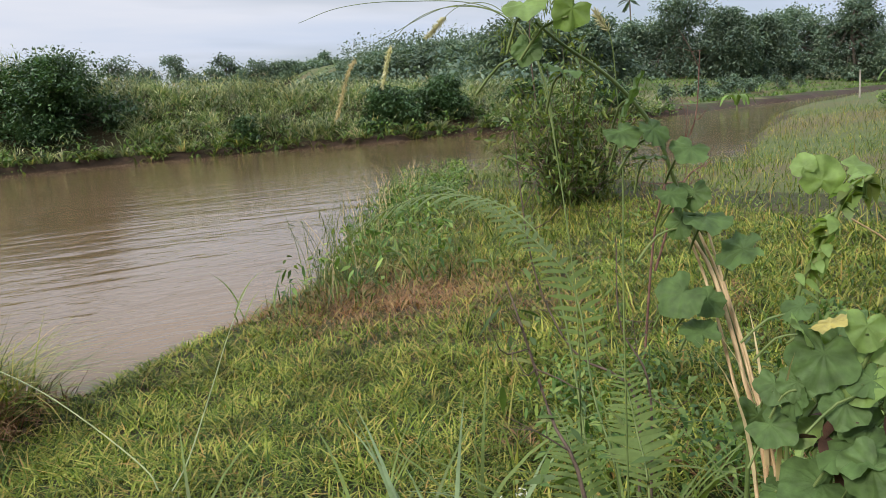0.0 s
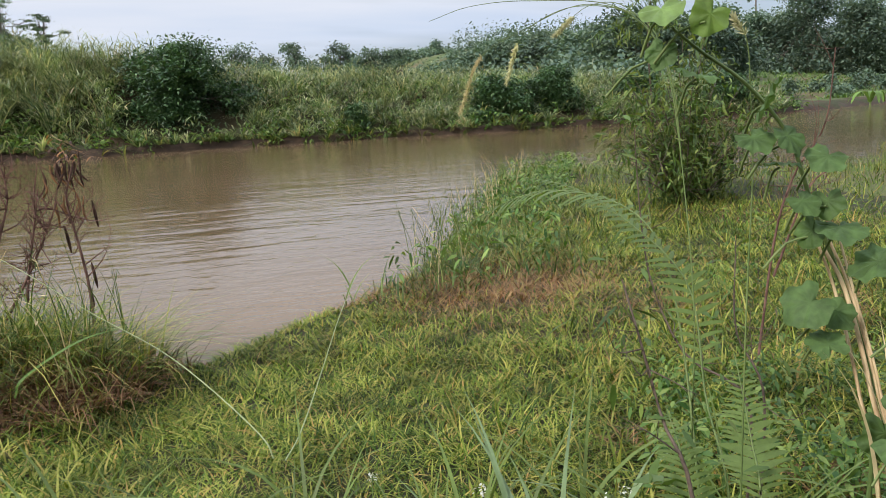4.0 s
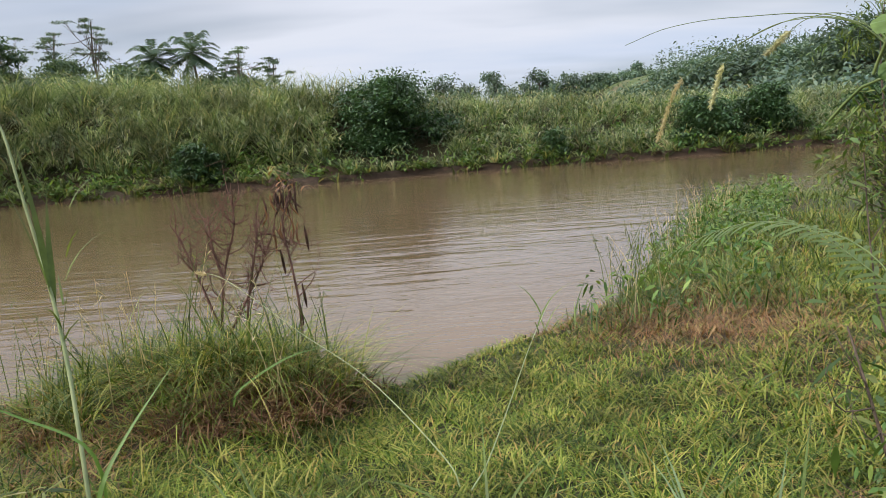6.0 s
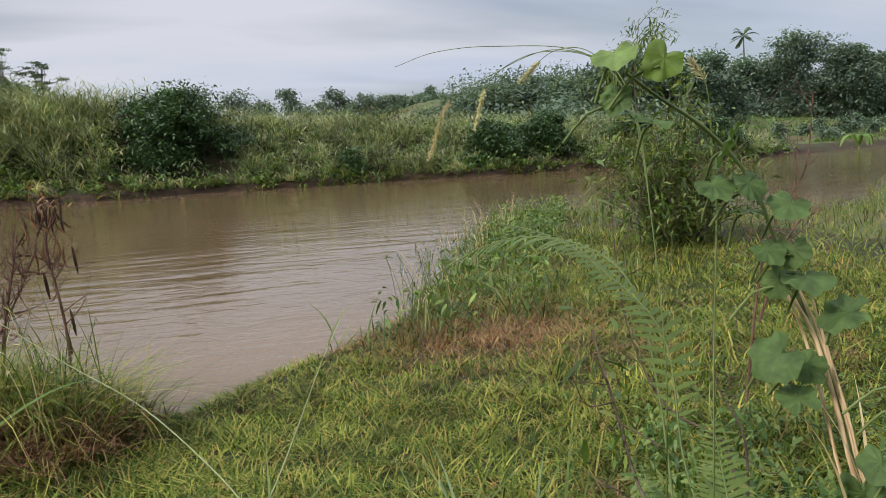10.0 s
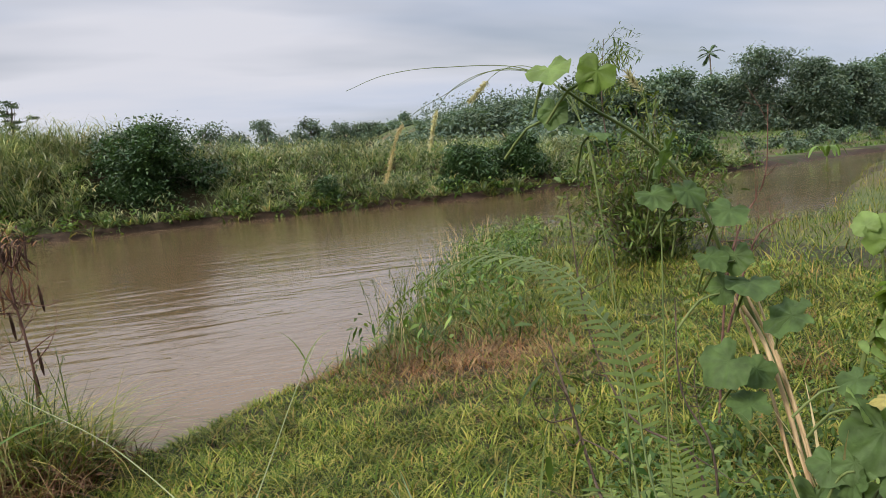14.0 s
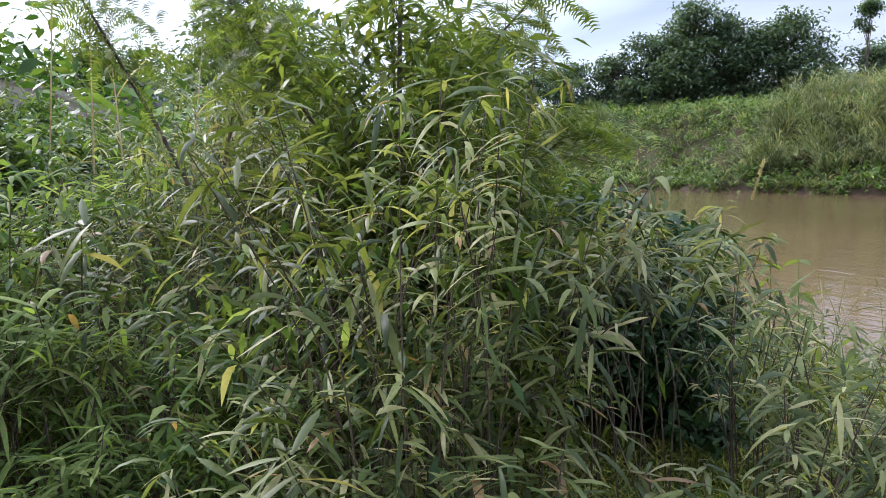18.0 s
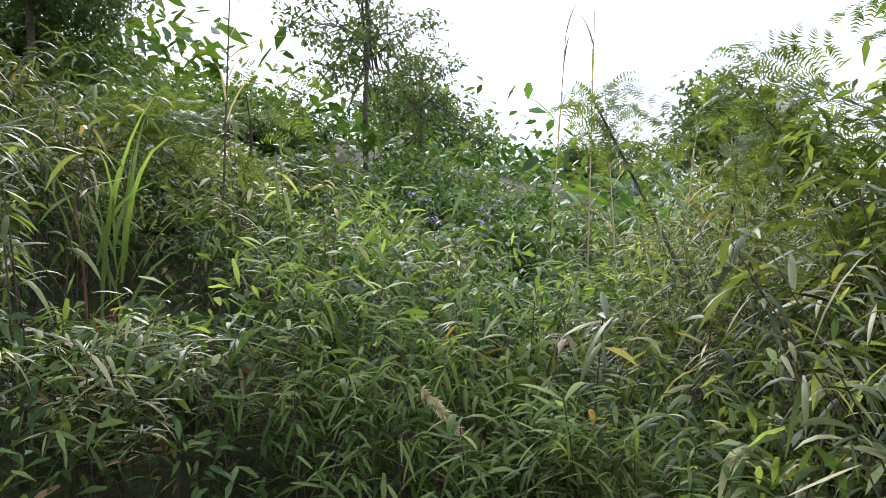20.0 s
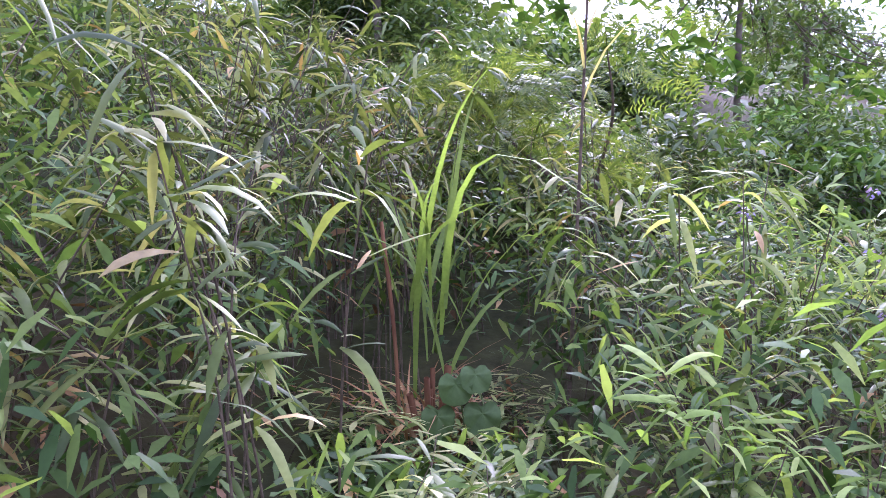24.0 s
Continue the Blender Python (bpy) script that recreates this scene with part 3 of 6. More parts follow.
rank(6000, -2.6, 0.2, 4.6, 6.4, lambda x, y: (mound(x, y) < 1.2) & (shore_dist(x, y) > 0) & (hollow(x, y) > 0.9), 0.24, 0.58, 0.012, M_LAWN, "tussock_grass", "dense arching grass on the tussock round the dead shrub", 1.3, 1.5, 5)
rank(300, -2.3, -0.3, 5.4, 6.3, lambda x, y: (mound(x, y) < 1.1) & (patchy(x, y, 4.0, 2) > -0.2), 0.45, 0.95, 0.012, M_BLADE, "tall_tussock_grass", "tall thin grass standing up from the tussock", 0.35, 0.5, 6)
rank(5200, -2.6, 0.1, 4.6, 5.5, lambda x, y: (mound(x, y) < 1.7) & (patchy(x, y, 3.0, 6) > -0.15), 0.12, 0.34, 0.011, M_DEADGRASS, "dead_tussock", "brown dead grass low in the tussock", 1.2, 1.4, 4)
rank(70000, 5, 34, 0, 30, lambda x, y: (shore_dist(x, y) > 0.1) & (R.random(len(x)) < np.clip(9 / np.hypot(x, y), 0.12, 1)), 0.10, 0.34, 0.017, M_LAWN, "field_grass", "uneven green grass field beside the river", 0.8, 0.9, 3)
rank(30000, 10, 70, -12, 45, lambda x, y: (shore_dist(x, y) > 0.2) & (patchy(x, y, 0.25, 3) > -0.1) & (R.random(len(x)) < np.clip(16 / np.hypot(x, y), 0.1, 1)), 0.22, 0.6, 0.020, leaf_mat("dry_field_grass", [(0.0, (0.06, 0.09, 0.024)), (0.5, (0.135, 0.155, 0.052)), (0.9, (0.23, 0.21, 0.09)), (1.0, (0.34, 0.28, 0.14))], 0.6, 0.3, 0.5), "dry_field_grass", "straw-coloured tall grass over the field", 0.5, 0.8, 3)
rank(9000, 1.2, 7.5, -2.5, 5.0, lambda x, y: (np.hypot(x - 0.3, y) > 1.35) & (y < 0.9 * x + 2.5), 0.08, 0.26, 0.012, M_LAWN, "path_side_grass", "mixed green grass and weeds under the vine", 0.9, 1.0)


prom = scatter(1500, 2.0, 9.4, 6.6, 17.5, lambda x, y: (shore_dist(x, y) > -0.05) & (shore_dist(x, y) < 1.6) & (patchy(x, y, 1.2, 8) > -0.35))
pp = np.repeat(prom, 8, 0) + R.normal(0, 1, (len(prom) * 8, 3)) * np.array([0.08, 0.08, 0.0]) + np.array([0, 0, 1.0]) * R.uniform(0.05, 0.5, (len(prom) * 8, 1))
stuff("bank_weeds", leaves(pp, R.uniform(0.05, 0.13, len(pp)), 0.34, R, 1.0, 0.35), M_HERB, "leafy green weeds along the near waterside", "plants")
near = scatter(2600, 0.9, 4.2, -1.2, 3.4, lambda x, y: (np.hypot(x - 0.2, y) > 1.25) & (y < 1.5 * x) & (patchy(x, y, 2.1, 8) > -0.2))
pp = np.repeat(near, 10, 0) + R.normal(0, 1, (len(near) * 10, 3)) * np.array([0.05, 0.05, 0.0]) + np.array([0, 0, 1.0]) * R.uniform(0.02, 0.26, (len(near) * 10, 1))
field = scatter(6500, 2.2, 17, -2, 13, lambda x, y: (shore_dist(x, y) > 0.6) & (np.hypot(x, y) > 2.4) & (y < 1.0 * x + 1.5) & (patchy(x, y, 1.3, 2) > -0.05) & (R.random(len(x)) < np.clip(6 / np.hypot(x, y), 0.2, 1)))
fp_ = np.repeat(field, 14, 0) + R.normal(0, 1, (len(field) * 14, 3)) * np.array([0.09, 0.09, 0.0]) + np.array([0, 0, 1.0]) * R.uniform(0.02, 0.30, (len(field) * 14, 1))
stuff("field_weeds", leaves(fp_, R.uniform(0.018, 0.045, len(fp_)), 0.36, R, 1.0, 0.35), M_HERB, "patches of leafy weeds through the grass field", "plants")
stuff("path_weeds", leaves(pp, R.uniform(0.025, 0.06, len(pp)), 0.45, R, 1.0, 0.35), M_HERB, "small leafy weeds under the ferns", "plants")


def clumps(pos, per, h0, h1, w, spread, lean, droop, k=5):
    """Fountain-like tufts of long arching blades round each place."""
    n = len(pos) * per
    i = np.repeat(np.arange(len(pos)), per)
    size = R.uniform(0.55, 1.25, len(pos))[i]
    az = R.uniform(0, PI2, n)
    b = pos[i] + np.stack([np.cos(az), np.sin(az), 0 * az], -1) * (spread * R.random((n, 1)))
    f = R.random(n)
    return blades(b, R.uniform(h0, h1, n) * size * (1.05 - 0.35 * f), R.uniform(0.7, 1.35, n) * w, 0.04 + lean * f, 0.25 + (droop - 0.25) * R.random(n), k, az)


# fountain tufts on the promontory, the tussock and the near water's edge
tf = scatter(330, 1.8, 9.0, 6.9, 17.5, lambda x, y: (shore_dist(x, y) > 0.0) & (shore_dist(x, y) < 1.5))
stuff("bank_tufts", clumps(tf, 15, 0.25, 0.6, 0.018, 0.08, 0.9, 1.7), M_BLADE, "arching tufts of coarse grass on the waterside", "grass")
tf = scatter(160, -2.4, 0.2, 4.9, 6.3, lambda x, y: (mound(x, y) < 1.1) & (hollow(x, y) > 1.0))
stuff("tussock_tufts", clumps(tf, 11, 0.28, 0.6, 0.013, 0.05, 0.8, 1.6), M_BLADE, "arching tufts over the tussock", "grass")
rank(7000, -2.6, 2.6, -3.2, 1.5, lambda x, y: np.hypot(x, y) < 3.4, 0.03, 0.08, 0.008, M_LAWN, "trodden_grass", "short trodden grass on the path", 1.2, 0.8, 3)


# far bank: arching elephant grass above, leafy herbs and creepers below
def far_spots(n, x0, x1, s0, s1, keep=None):
    x = R.uniform(x0, x1, n); s = R.uniform(s0, s1, n)
    y = far_shore(x) + s
    p = np.stack([x, y, height(x, y)], -1)
    shrub = (((x + 0.8) / 4.3) ** 2 + ((y - 52.8) / 3.6) ** 2 < 1) | (((x - 21) / 2.3) ** 2 + ((y - 50) / 2) ** 2 < 1) | (((x - 25.6) / 2.3) ** 2 + ((y - 50.5) / 2) ** 2 < 1)
    shrub &= s > 1.2
    return p[~shrub] if keep is None else p[keep(x, s) & ~shrub]


for nm, n, x0, x1, s0, s1, h0, h1, w in (("elephant_grass", 430, -40, -1, 3.0, 13, 2.2, 3.6, 0.075), ("reed_grass", 460, -3, 48, 2.0, 13, 1.2, 2.4, 0.065), ("hilltop_grass", 300, -115, -38, 5, 16, 0.9, 1.9, 0.075)):
    stuff(nm, clumps(far_spots(n, x0, x1, s0, s1, lambda x, s: patchy(x, s * 1.3, 0.9, 3) > -0.55), 34, h0, h1, w, 0.45, 0.6, 2.0, 6), M_REED, "tall arching grey-green grass covering the far bank", "reeds")
stuff("low_reeds", clumps(far_spots(620, -115, 48, 0.3, 3.6), 16, 0.7, 1.5, 0.10, 0.3, 0.9, 1.5), M_REED, "drooping grass along the far waterline", "reeds")
stuff("hanging_grass", clumps(far_spots(330, -115, 48, -0.05, 0.5), 14, 0.5, 1.0, 0.085, 0.25, 1.2, 1.9), M_BLADE, "grass hanging down over the far waterline", "reeds")


def canopy(n, x0, x1, s0, s1, tall, l0, l1, w, seed):
    """Short arching blades over a lumpy canopy, tips hanging; tall: how high the canopy stands over the soil."""
    p = far_spots(n, x0, x1, s0, s1, lambda x, s_: patchy(x, s_ * 1.2, 0.75, seed) > -0.42); n = len(p)
    lump = 0.62 + 0.5 * patchy(p[:, 0], p[:, 1] * 1.2, 1.15, seed) + 0.2 * patchy(p[:, 0], p[:, 1], 2.9, seed + 2)
    p[:, 2] += tall * lump.clip(0.05, 1.6) * (0.45 + 0.55 * R.random(n))
    return blades(p, R.uniform(l0, l1, n), R.uniform(0.6, 1.4, n) * w, R.uniform(0.2, 1.0, n), R.uniform(0.6, 2.0, n), 5)


stuff("hanging_reed_leaves", canopy(19000, -40, 0, 2.0, 13, 2.8, 0.5, 1.1, 0.062, 3), M_REED, "pale hanging leaves of the tall bank grass", "reeds")
stuff("bank_grass_leaves", canopy(21000, -4, 48, 0.8, 13, 1.7, 0.3, 0.75, 0.060, 5), M_REED, "tangled arching grass leaves on the far bank", "reeds")
stuff("hillside_grass_leaves", canopy(16000, -118, -38, 0.8, 15, 1.3, 0.3, 0.7, 0.080, 8), M_BANKLEAF, "tangled green leaves over the high far bank", "reeds")


def herb_cloud(spots, per, r, h, size):
    i = np.repeat(np.arange(len(spots)), per)
    n = len(i)
    rad = R.uniform(0.5, 1.6, len(spots))[i]
    d = unit(R.normal(0, 1, (n, 3)) * np.array([1, 1, 0.9]))
    d[:, 2] = np.abs(d[:, 2])
    p = spots[i] + d * (rad * R.uniform(0.7, 1.12, n))[:, None] * np.array([r, r, h])
    return leaves(p, R.uniform(0.6, 1.4, n) * size, 0.5)


stuff("bank_creepers", herb_cloud(far_spots(1900, -125, -8, 0.3, 13, lambda x, s: ((x < -36) | (s < 4)) & (patchy(x, s * 1.4, 0.8, 7) > -0.5)), 26, 0.75, 1.0, 0.30), M_HERB, "bright green creepers and herbs on the far bank", "plants")
stuff("bank_herbs", herb_cloud(far_spots(820, -14, 50, 0.3, 9, lambda x, s: patchy(x, s * 1.4, 0.8, 7) > -0.3), 26, 0.65, 0.95, 0.27), M_HERB, "leafy green herbs on the far bank", "plants")
stuff("overhang_weeds", herb_cloud(far_spots(260, -115, 50, -0.1, 0.5, lambda x, s: patchy(x, 0 * x, 0.5, 7) > -0.2), 24, 0.5, 0.45, 0.22), M_HERB, "weeds hanging over the eroded far bank", "plants")


# ---- trees and shrubs ----
def limbs(trunk, crowns, r0, rng):
    """A tapered trunk along trunk, one bent limb to each crown lobe."""
    t = curve_pts(trunk, 9)
    pairs = [tubes(t[None], np.linspace(r0, r0 * 0.45, 9)[None], 7)]
    for c in crowns:
        q = t[rng.integers(4, 8)]
        mid_ = (q + c[:3]) / 2 + np.array([0, 0, -0.08 * np.linalg.norm(c[:3] - q)])
        b = curve_pts([q, mid_, c[:3]], 6)
        pairs.append(tubes(b[None], np.linspace(r0 * 0.4, r0 * 0.1, 6)[None], 5))
        for _ in range(3):
            e = c[:3] + rng.normal(0, 0.5, 3) * c[3:6]
            b2 = curve_pts([b[3], (b[3] + e) / 2 + rng.normal(0, 0.05, 3), e], 4)
            pairs.append(tubes(b2[None], np.linspace(r0 * 0.16, r0 * 0.04, 4)[None], 4))
    return join(*pairs)


def crown(lobes, n, size, rng, shell=0.55, aspect=0.5, flat=0.6):
    """Leaves in clumps through the lobes (x, y, z, rx, ry, rz), thicker near their surface, with gaps."""
    out = []
    vol = np.array([l[3] * l[4] * l[5] for l in lobes]) ** 0.67
    for l, share in zip(lobes, vol / vol.sum()):
        m = max(8, int(2.2 * n * share / 9))
        d = unit(rng.normal(0, 1, (m, 3)))
        c = d * (rng.random((m, 1)) ** (1 - shell)) * (1 + 0.22 * rng.normal(0, 1, (m, 1)))
        i = np.repeat(np.arange(m), 9)
        q = np.asarray(l[:3]) + c[i] * l[3:6] + rng.normal(0, size * 0.9, (len(i), 3)) * np.array([1, 1, flat])
        out.append(leaves(q, rng.uniform(0.6, 1.35, len(i)) * size, aspect, rng, 0.9, 0.25, 1))
    return join(*out)


def tree(name, x, y, zb, zt, w, label, seed, n=2600, size=0.5, mat=None, bark=None, lobes=None, low=0.25, count=12, r=None, group="", depth=None, aspect=0.5, category="tree", fine=1.0):
    """A broad tree: base (x, y, zb), top zt, crown w metres wide; an Empty at its base parents trunk and crown."""
    rng = np.random.default_rng(seed)
    h = zt - zb
    if name in ("broad_tree", "hill_tree", "distant_tree"):
        w, n, size, count = w * 1.3, int(n * 1.45), size * 0.85, int(count * 1.6)
    ob = thing(name, (x, y, zb), label, category, group)
    if lobes is None:
        lobes = []
        for k in range(count):
            a = rng.uniform(0, PI2); u = rng.uniform(0, 1)
            zc = h * (low + 0.10 + (0.78 - low) * (k + 0.5) / count)
            out = w * 0.5 * (0.78 * math.sqrt(u)) * (1.05 - 0.5 * ((k + 0.5) / count) ** 2)
            rr = w * rng.uniform(0.13, 0.23) * fine
            lobes.append(np.array([math.cos(a) * out, math.sin(a) * out * 0.8, zc, rr, rr, min(rr * 0.62, h * 0.2)]))
        lobes.append(np.array([rng.normal(0, 0.06) * w, 0, h * 0.88, w * 0.17, w * 0.17, h * 0.10]))
    lobes = [np.asarray(l, float) for l in lobes]
    part("trunk", limbs([(0, 0, -0.3), (0.02 * w, 0, h * 0.3), (-0.02 * w, 0, h * 0.55), (0, 0, h * 0.8)], lobes, r or max(0.08, h * 0.022), rng), bark or M_BARK, ob, "grey-brown trunk and limbs")
    part("crown", crown(lobes, n, size, rng, 0.6, aspect), mat or M_TREELEAF, ob, "clumped green foliage")
    return ob


def flat_tree(name, x, y, zb, zt, w, label, seed, layers=26, mat=None, group=""):
    """A tall thin tree: a forked trunk whose limbs spread upwards and carry many flat airy tiers of foliage."""
    rng = np.random.default_rng(seed)
    h = zt - zb
    lob = []
    for k in range(layers):
        f = 0.42 + 0.55 * (k + 0.5) / layers
        a = rng.uniform(0, PI2); o = w * 0.5 * rng.uniform(0.1, 1.0) * (0.55 + 0.9 * (f - 0.42)) * (1.0 if f < 0.85 else 0.75)
        rr = w * rng.uniform(0.07, 0.15)
        lob.append(np.array([math.cos(a) * o, math.sin(a) * o * 0.7, h * f, rr, rr, 0.10]))
    ob = thing(name, (x, y, zb), label, "tree", group)
    part("trunk", limbs([(0, 0, -0.3), (0.15, 0, h * 0.3), (-0.2, 0, h * 0.6), (0.1, 0, h * 0.93)], lob, h * 0.011, rng), M_BARK, ob, "slender pale trunk")
    part("crown", crown(lob, 1700, 0.24, rng, 0.3, 0.5, 0.2), mat or M_TREELEAF, ob, "flat airy foliage tiers")
    return ob


def palm(name, x, y, zb, zt, w, label, seed, fronds=28, group=""):
    rng = np.random.default_rng(seed)
    h = zt - zb - w * 0.2
    ob = thing(name, (x, y, zb), label, "palm", group)
    t = curve_pts([(0, 0, -0.3), (0.12 * w * 0.3, 0, h * 0.5), (0, 0, h)], 10)
    part("trunk", tubes(t[None], np.linspace(0.20, 0.13, 10)[None], 8), M_BARK, ob, "ringed grey palm trunk")
    for k in range(fronds):
        a = k * 2.4 + rng.uniform(-0.2, 0.2)
        up = 1.2 - 1.95 * (k + 0.5) / fronds + rng.uniform(-0.12, 0.12)
        L = w * 0.5 * rng.uniform(0.9, 1.1)
        d = np.array([math.cos(a), math.sin(a), 0]) * math.cos(max(up, -0.6) * 0.8)
        c = curve_pts([t[-1], t[-1] + L * (0.4 * d + np.array([0, 0, 0.40 * up])), t[-1] + L * (0.75 * d + np.array([0, 0, 0.62 * up - 0.06])), t[-1] + L * (1.05 * d + np.array([0, 0, 0.66 * up - 0.24]))], 12)
        part("frond", join(tubes(c[None], np.linspace(0.035, 0.008, 12)[None], 4), pinnae(c, 36, L * 0.25, 0.12, rng, sag=0.7, k=3)), M_TREELEAF, ob)
    return ob


def pinnae(c, pairs, length, width, rng, sag=0.4, shape=None, angle=0.9, k=3, roll=0.0):
    """Leaflets in pairs along a midrib c (m, 3)."""
    m = len(c)
    t = np.linspace(0.06, 0.99, pairs)
    f = t * (m - 1); i = np.minimum(f.astype(int), m - 2); u = (f - i)[:, None]
    p = c[i] * (1 - u) + c[i + 1] * u
    tan = unit(c[i + 1] - c[i])
    h = unit(np.cross(tan, np.array([0, 0, 1.0])) + 1e-6)
    h = h * math.cos(roll) + np.cross(tan, h) * math.sin(roll)
    nor = np.cross(h, tan)
    L = length * (shape(t) if shape else np.sin(np.pi * (0.1 + 0.86 * t)) ** 0.6)
    out = []
    s = np.linspace(0, 1, k)[None, :, None]
    for sign in (-1, 1):
        d = unit(tan * math.cos(angle) + sign * h * math.sin(angle) + rng.normal(0, 0.06, tan.shape))
        q = p[:, None] + L[:, None, None] * (d[:, None] * s - np.array([0, 0, 1.0]) * sag * s ** 2 * 0.5)
        side = unit(np.cross(d, nor))[:, None]
        w = width * 0.5 * (L / length)[:, None] * np.clip(np.sin(np.pi * (0.22 + 0.76 * s[..., 0])), 0.05, 1)
        out.append(ribbons(q, w, side))
    return join(*out)


# rough growth over the slope beyond the thicket
sl = scatter(1500, -75, -9, -34, 9, lambda x, y: (shore_dist(x, y) > 0.5) & (np.hypot(x, y) > 12) & (R.random(len(x)) < np.clip(20 / np.hypot(x, y), 0.2, 1)))
stuff("slope_growth", herb_cloud(sl, 30, 1.0, 1.5, 0.30), M_HERB, "tangled herbs and creepers over the slope", "plants")

# far bank plateau: the large dark trees, the lone tufted tree, airy trees, palms
gz = lambda x, y: float(height(np.array([x]), np.array([y]))[0])
BT = "trees behind the far bank"
for nm, x, y, zt, w, lab, seed, n in (("broad_tree", -63, 71, 21.2, 12, "large dark green broad-crowned tree behind the bank", 11, 5200), ("broad_tree", -56.5, 78, 19.2, 11, "dark spreading tree joined to its neighbours", 12, 4400), ("broad_tree", -60, 74, 19.0, 9.5, "dark tree filling the heart of the clump", 23, 3000), ("broad_tree", -66.5, 68, 17.6, 9, "dark tree at the shoulder of the clump", 24, 2600), ("broad_tree", -76.5, 64, 15.0, 9, "low dark tree in the row on the bank", 13, 2600), ("broad_tree", -81, 58.5, 14.6, 8, "low dark tree at the end of the row", 14, 2200), ("broad_tree", -97, 65, 22.7, 10, "round-headed dark tree standing apart", 15, 2600), ("broad_tree", -101, 58.5, 22.1, 9.4, "round-headed tree half hidden by the thicket", 16, 2200), ("broad_tree", -69, 65, 15.6, 7.5, "small dark tree beside the large one", 17, 2200), ("broad_tree", -49.5, 86, 15.6, 8, "low dark tree at the foot of the lone trunk", 18, 2200), ("broad_tree", -45, 89, 17.4, 6.5, "uneven dark tree next to airy ones", 19, 2000), ("broad_tree", -41, 97, 15.9, 8, "dense low tree between the airy trees", 20, 2000), ("broad_tree", -34, 98, 14.6, 5, "small rounded tree beside the palms", 21, 1200), ("broad_tree", -31.5, 93, 13.4, 8, "scrubby tree below the palms", 22, 1500)):
    tree(nm, x, y, gz(x, y), zt, w, lab, seed, n, 0.55, M_TREELEAF, group=BT, low=0.0)
for k in range(15):
    x, y = -104 + 6.6 * k + R.uniform(-1.5, 1.5), 94 + R.uniform(-4, 5)
    tree("broad_tree", x, y, gz(x, y), float(np.interp(x, [-104, -70, -40, -10], [16.0, 15.6, 13.6, 9.6])) + R.uniform(-1.2, 1.2), R.uniform(7, 9.5), "low dark tree in the belt behind the bank", 240 + k, 1300, 0.55, M_TREELEAF, group=BT, low=0.0)
lx, ly = -48.3, 81.7
lz = gz(lx, ly); lh = 19.6 - lz
tree("lone_tree", lx, ly, lz, 19.6, 2.6, "tall bare-trunked tree with a small tufted crown", 30, 900, 0.34, M_TREELEAF, group=BT, r=0.15, lobes=[(0, 0, lh - 1.1, 1.0, 1.0, 0.75), (0.3, 0, lh - 0.5, 0.6, 0.6, 0.5), (-0.9, 0, lh - 2.4, 0.6, 0.6, 0.4), (-0.2, 0, lh - 3.2, 0.45, 0.45, 0.35)])
for x, y, zt, w, seed in ((-39.2, 102.7, 21.6, 11.0, 41), (-45.5, 105.6, 20.6, 9.0, 42), (-49.1, 98.3, 18.9, 9.0, 43), (-21.6, 107.9, 17.2, 8.0, 44), (-17.1, 108.7, 15.6, 5.4, 45), (-24.0, 110, 15.8, 5.0, 46), (-54.0, 99.0, 18.2, 8.0, 47)):
    flat_tree("airy_tree", x, y, gz(x, y), zt, w, "tall thin tree with flat airy tiers of leaves", seed, 26, group=BT)
palm("coconut_palm", -29.4, 95.4, gz(-29.4, 95.4), 15.6, 6.8, "coconut palm with a drooping grey-green crown", 51, group="coconut palms")
palm("coconut_palm", -25.0, 96.7, gz(-25.0, 96.7), 16.5, 7.6, "taller coconut palm with a full crown", 52, group="coconut palms")

# shrubs on the far bank
SH = "dark shrubs on the far bank"
for x, y, zb, zt, w, seed, n, lab in ((-0.8, 54.2, 0.6, 6.5, 9.6, 61, 6200, "large dark spreading shrub on the far bank"), (21.0, 50.6, 0.2, 3.3, 5.0, 62, 2400, "dark shrub hanging over the far waterline"), (25.6, 51.4, 0.4, 3.9, 5.0, 63, 2600, "dark shrub beside its twin at the waterline"), (-13.2, 49.7, 0.0, 2.7, 3.2, 64, 1500, "small leafy shrub at the far waterline"), (33.5, 52.5, 0.3, 3.4, 5.5, 65, 2000, "mid-green shrub on the far bank"), (41, 52, 0.2, 3.0, 5.5, 66, 1800, "low leafy shrub near the river bend"), (10.5, 50.4, 0.1, 1.9, 1.6, 67, 600, "small dark shrub in the bank grass")):
    tree("riverside_shrub", x, y, zb, zt, w, lab, seed, 2 * n, 0.25, M_DARKLEAF, low=0.02, count=22, group=SH, category="shrub")

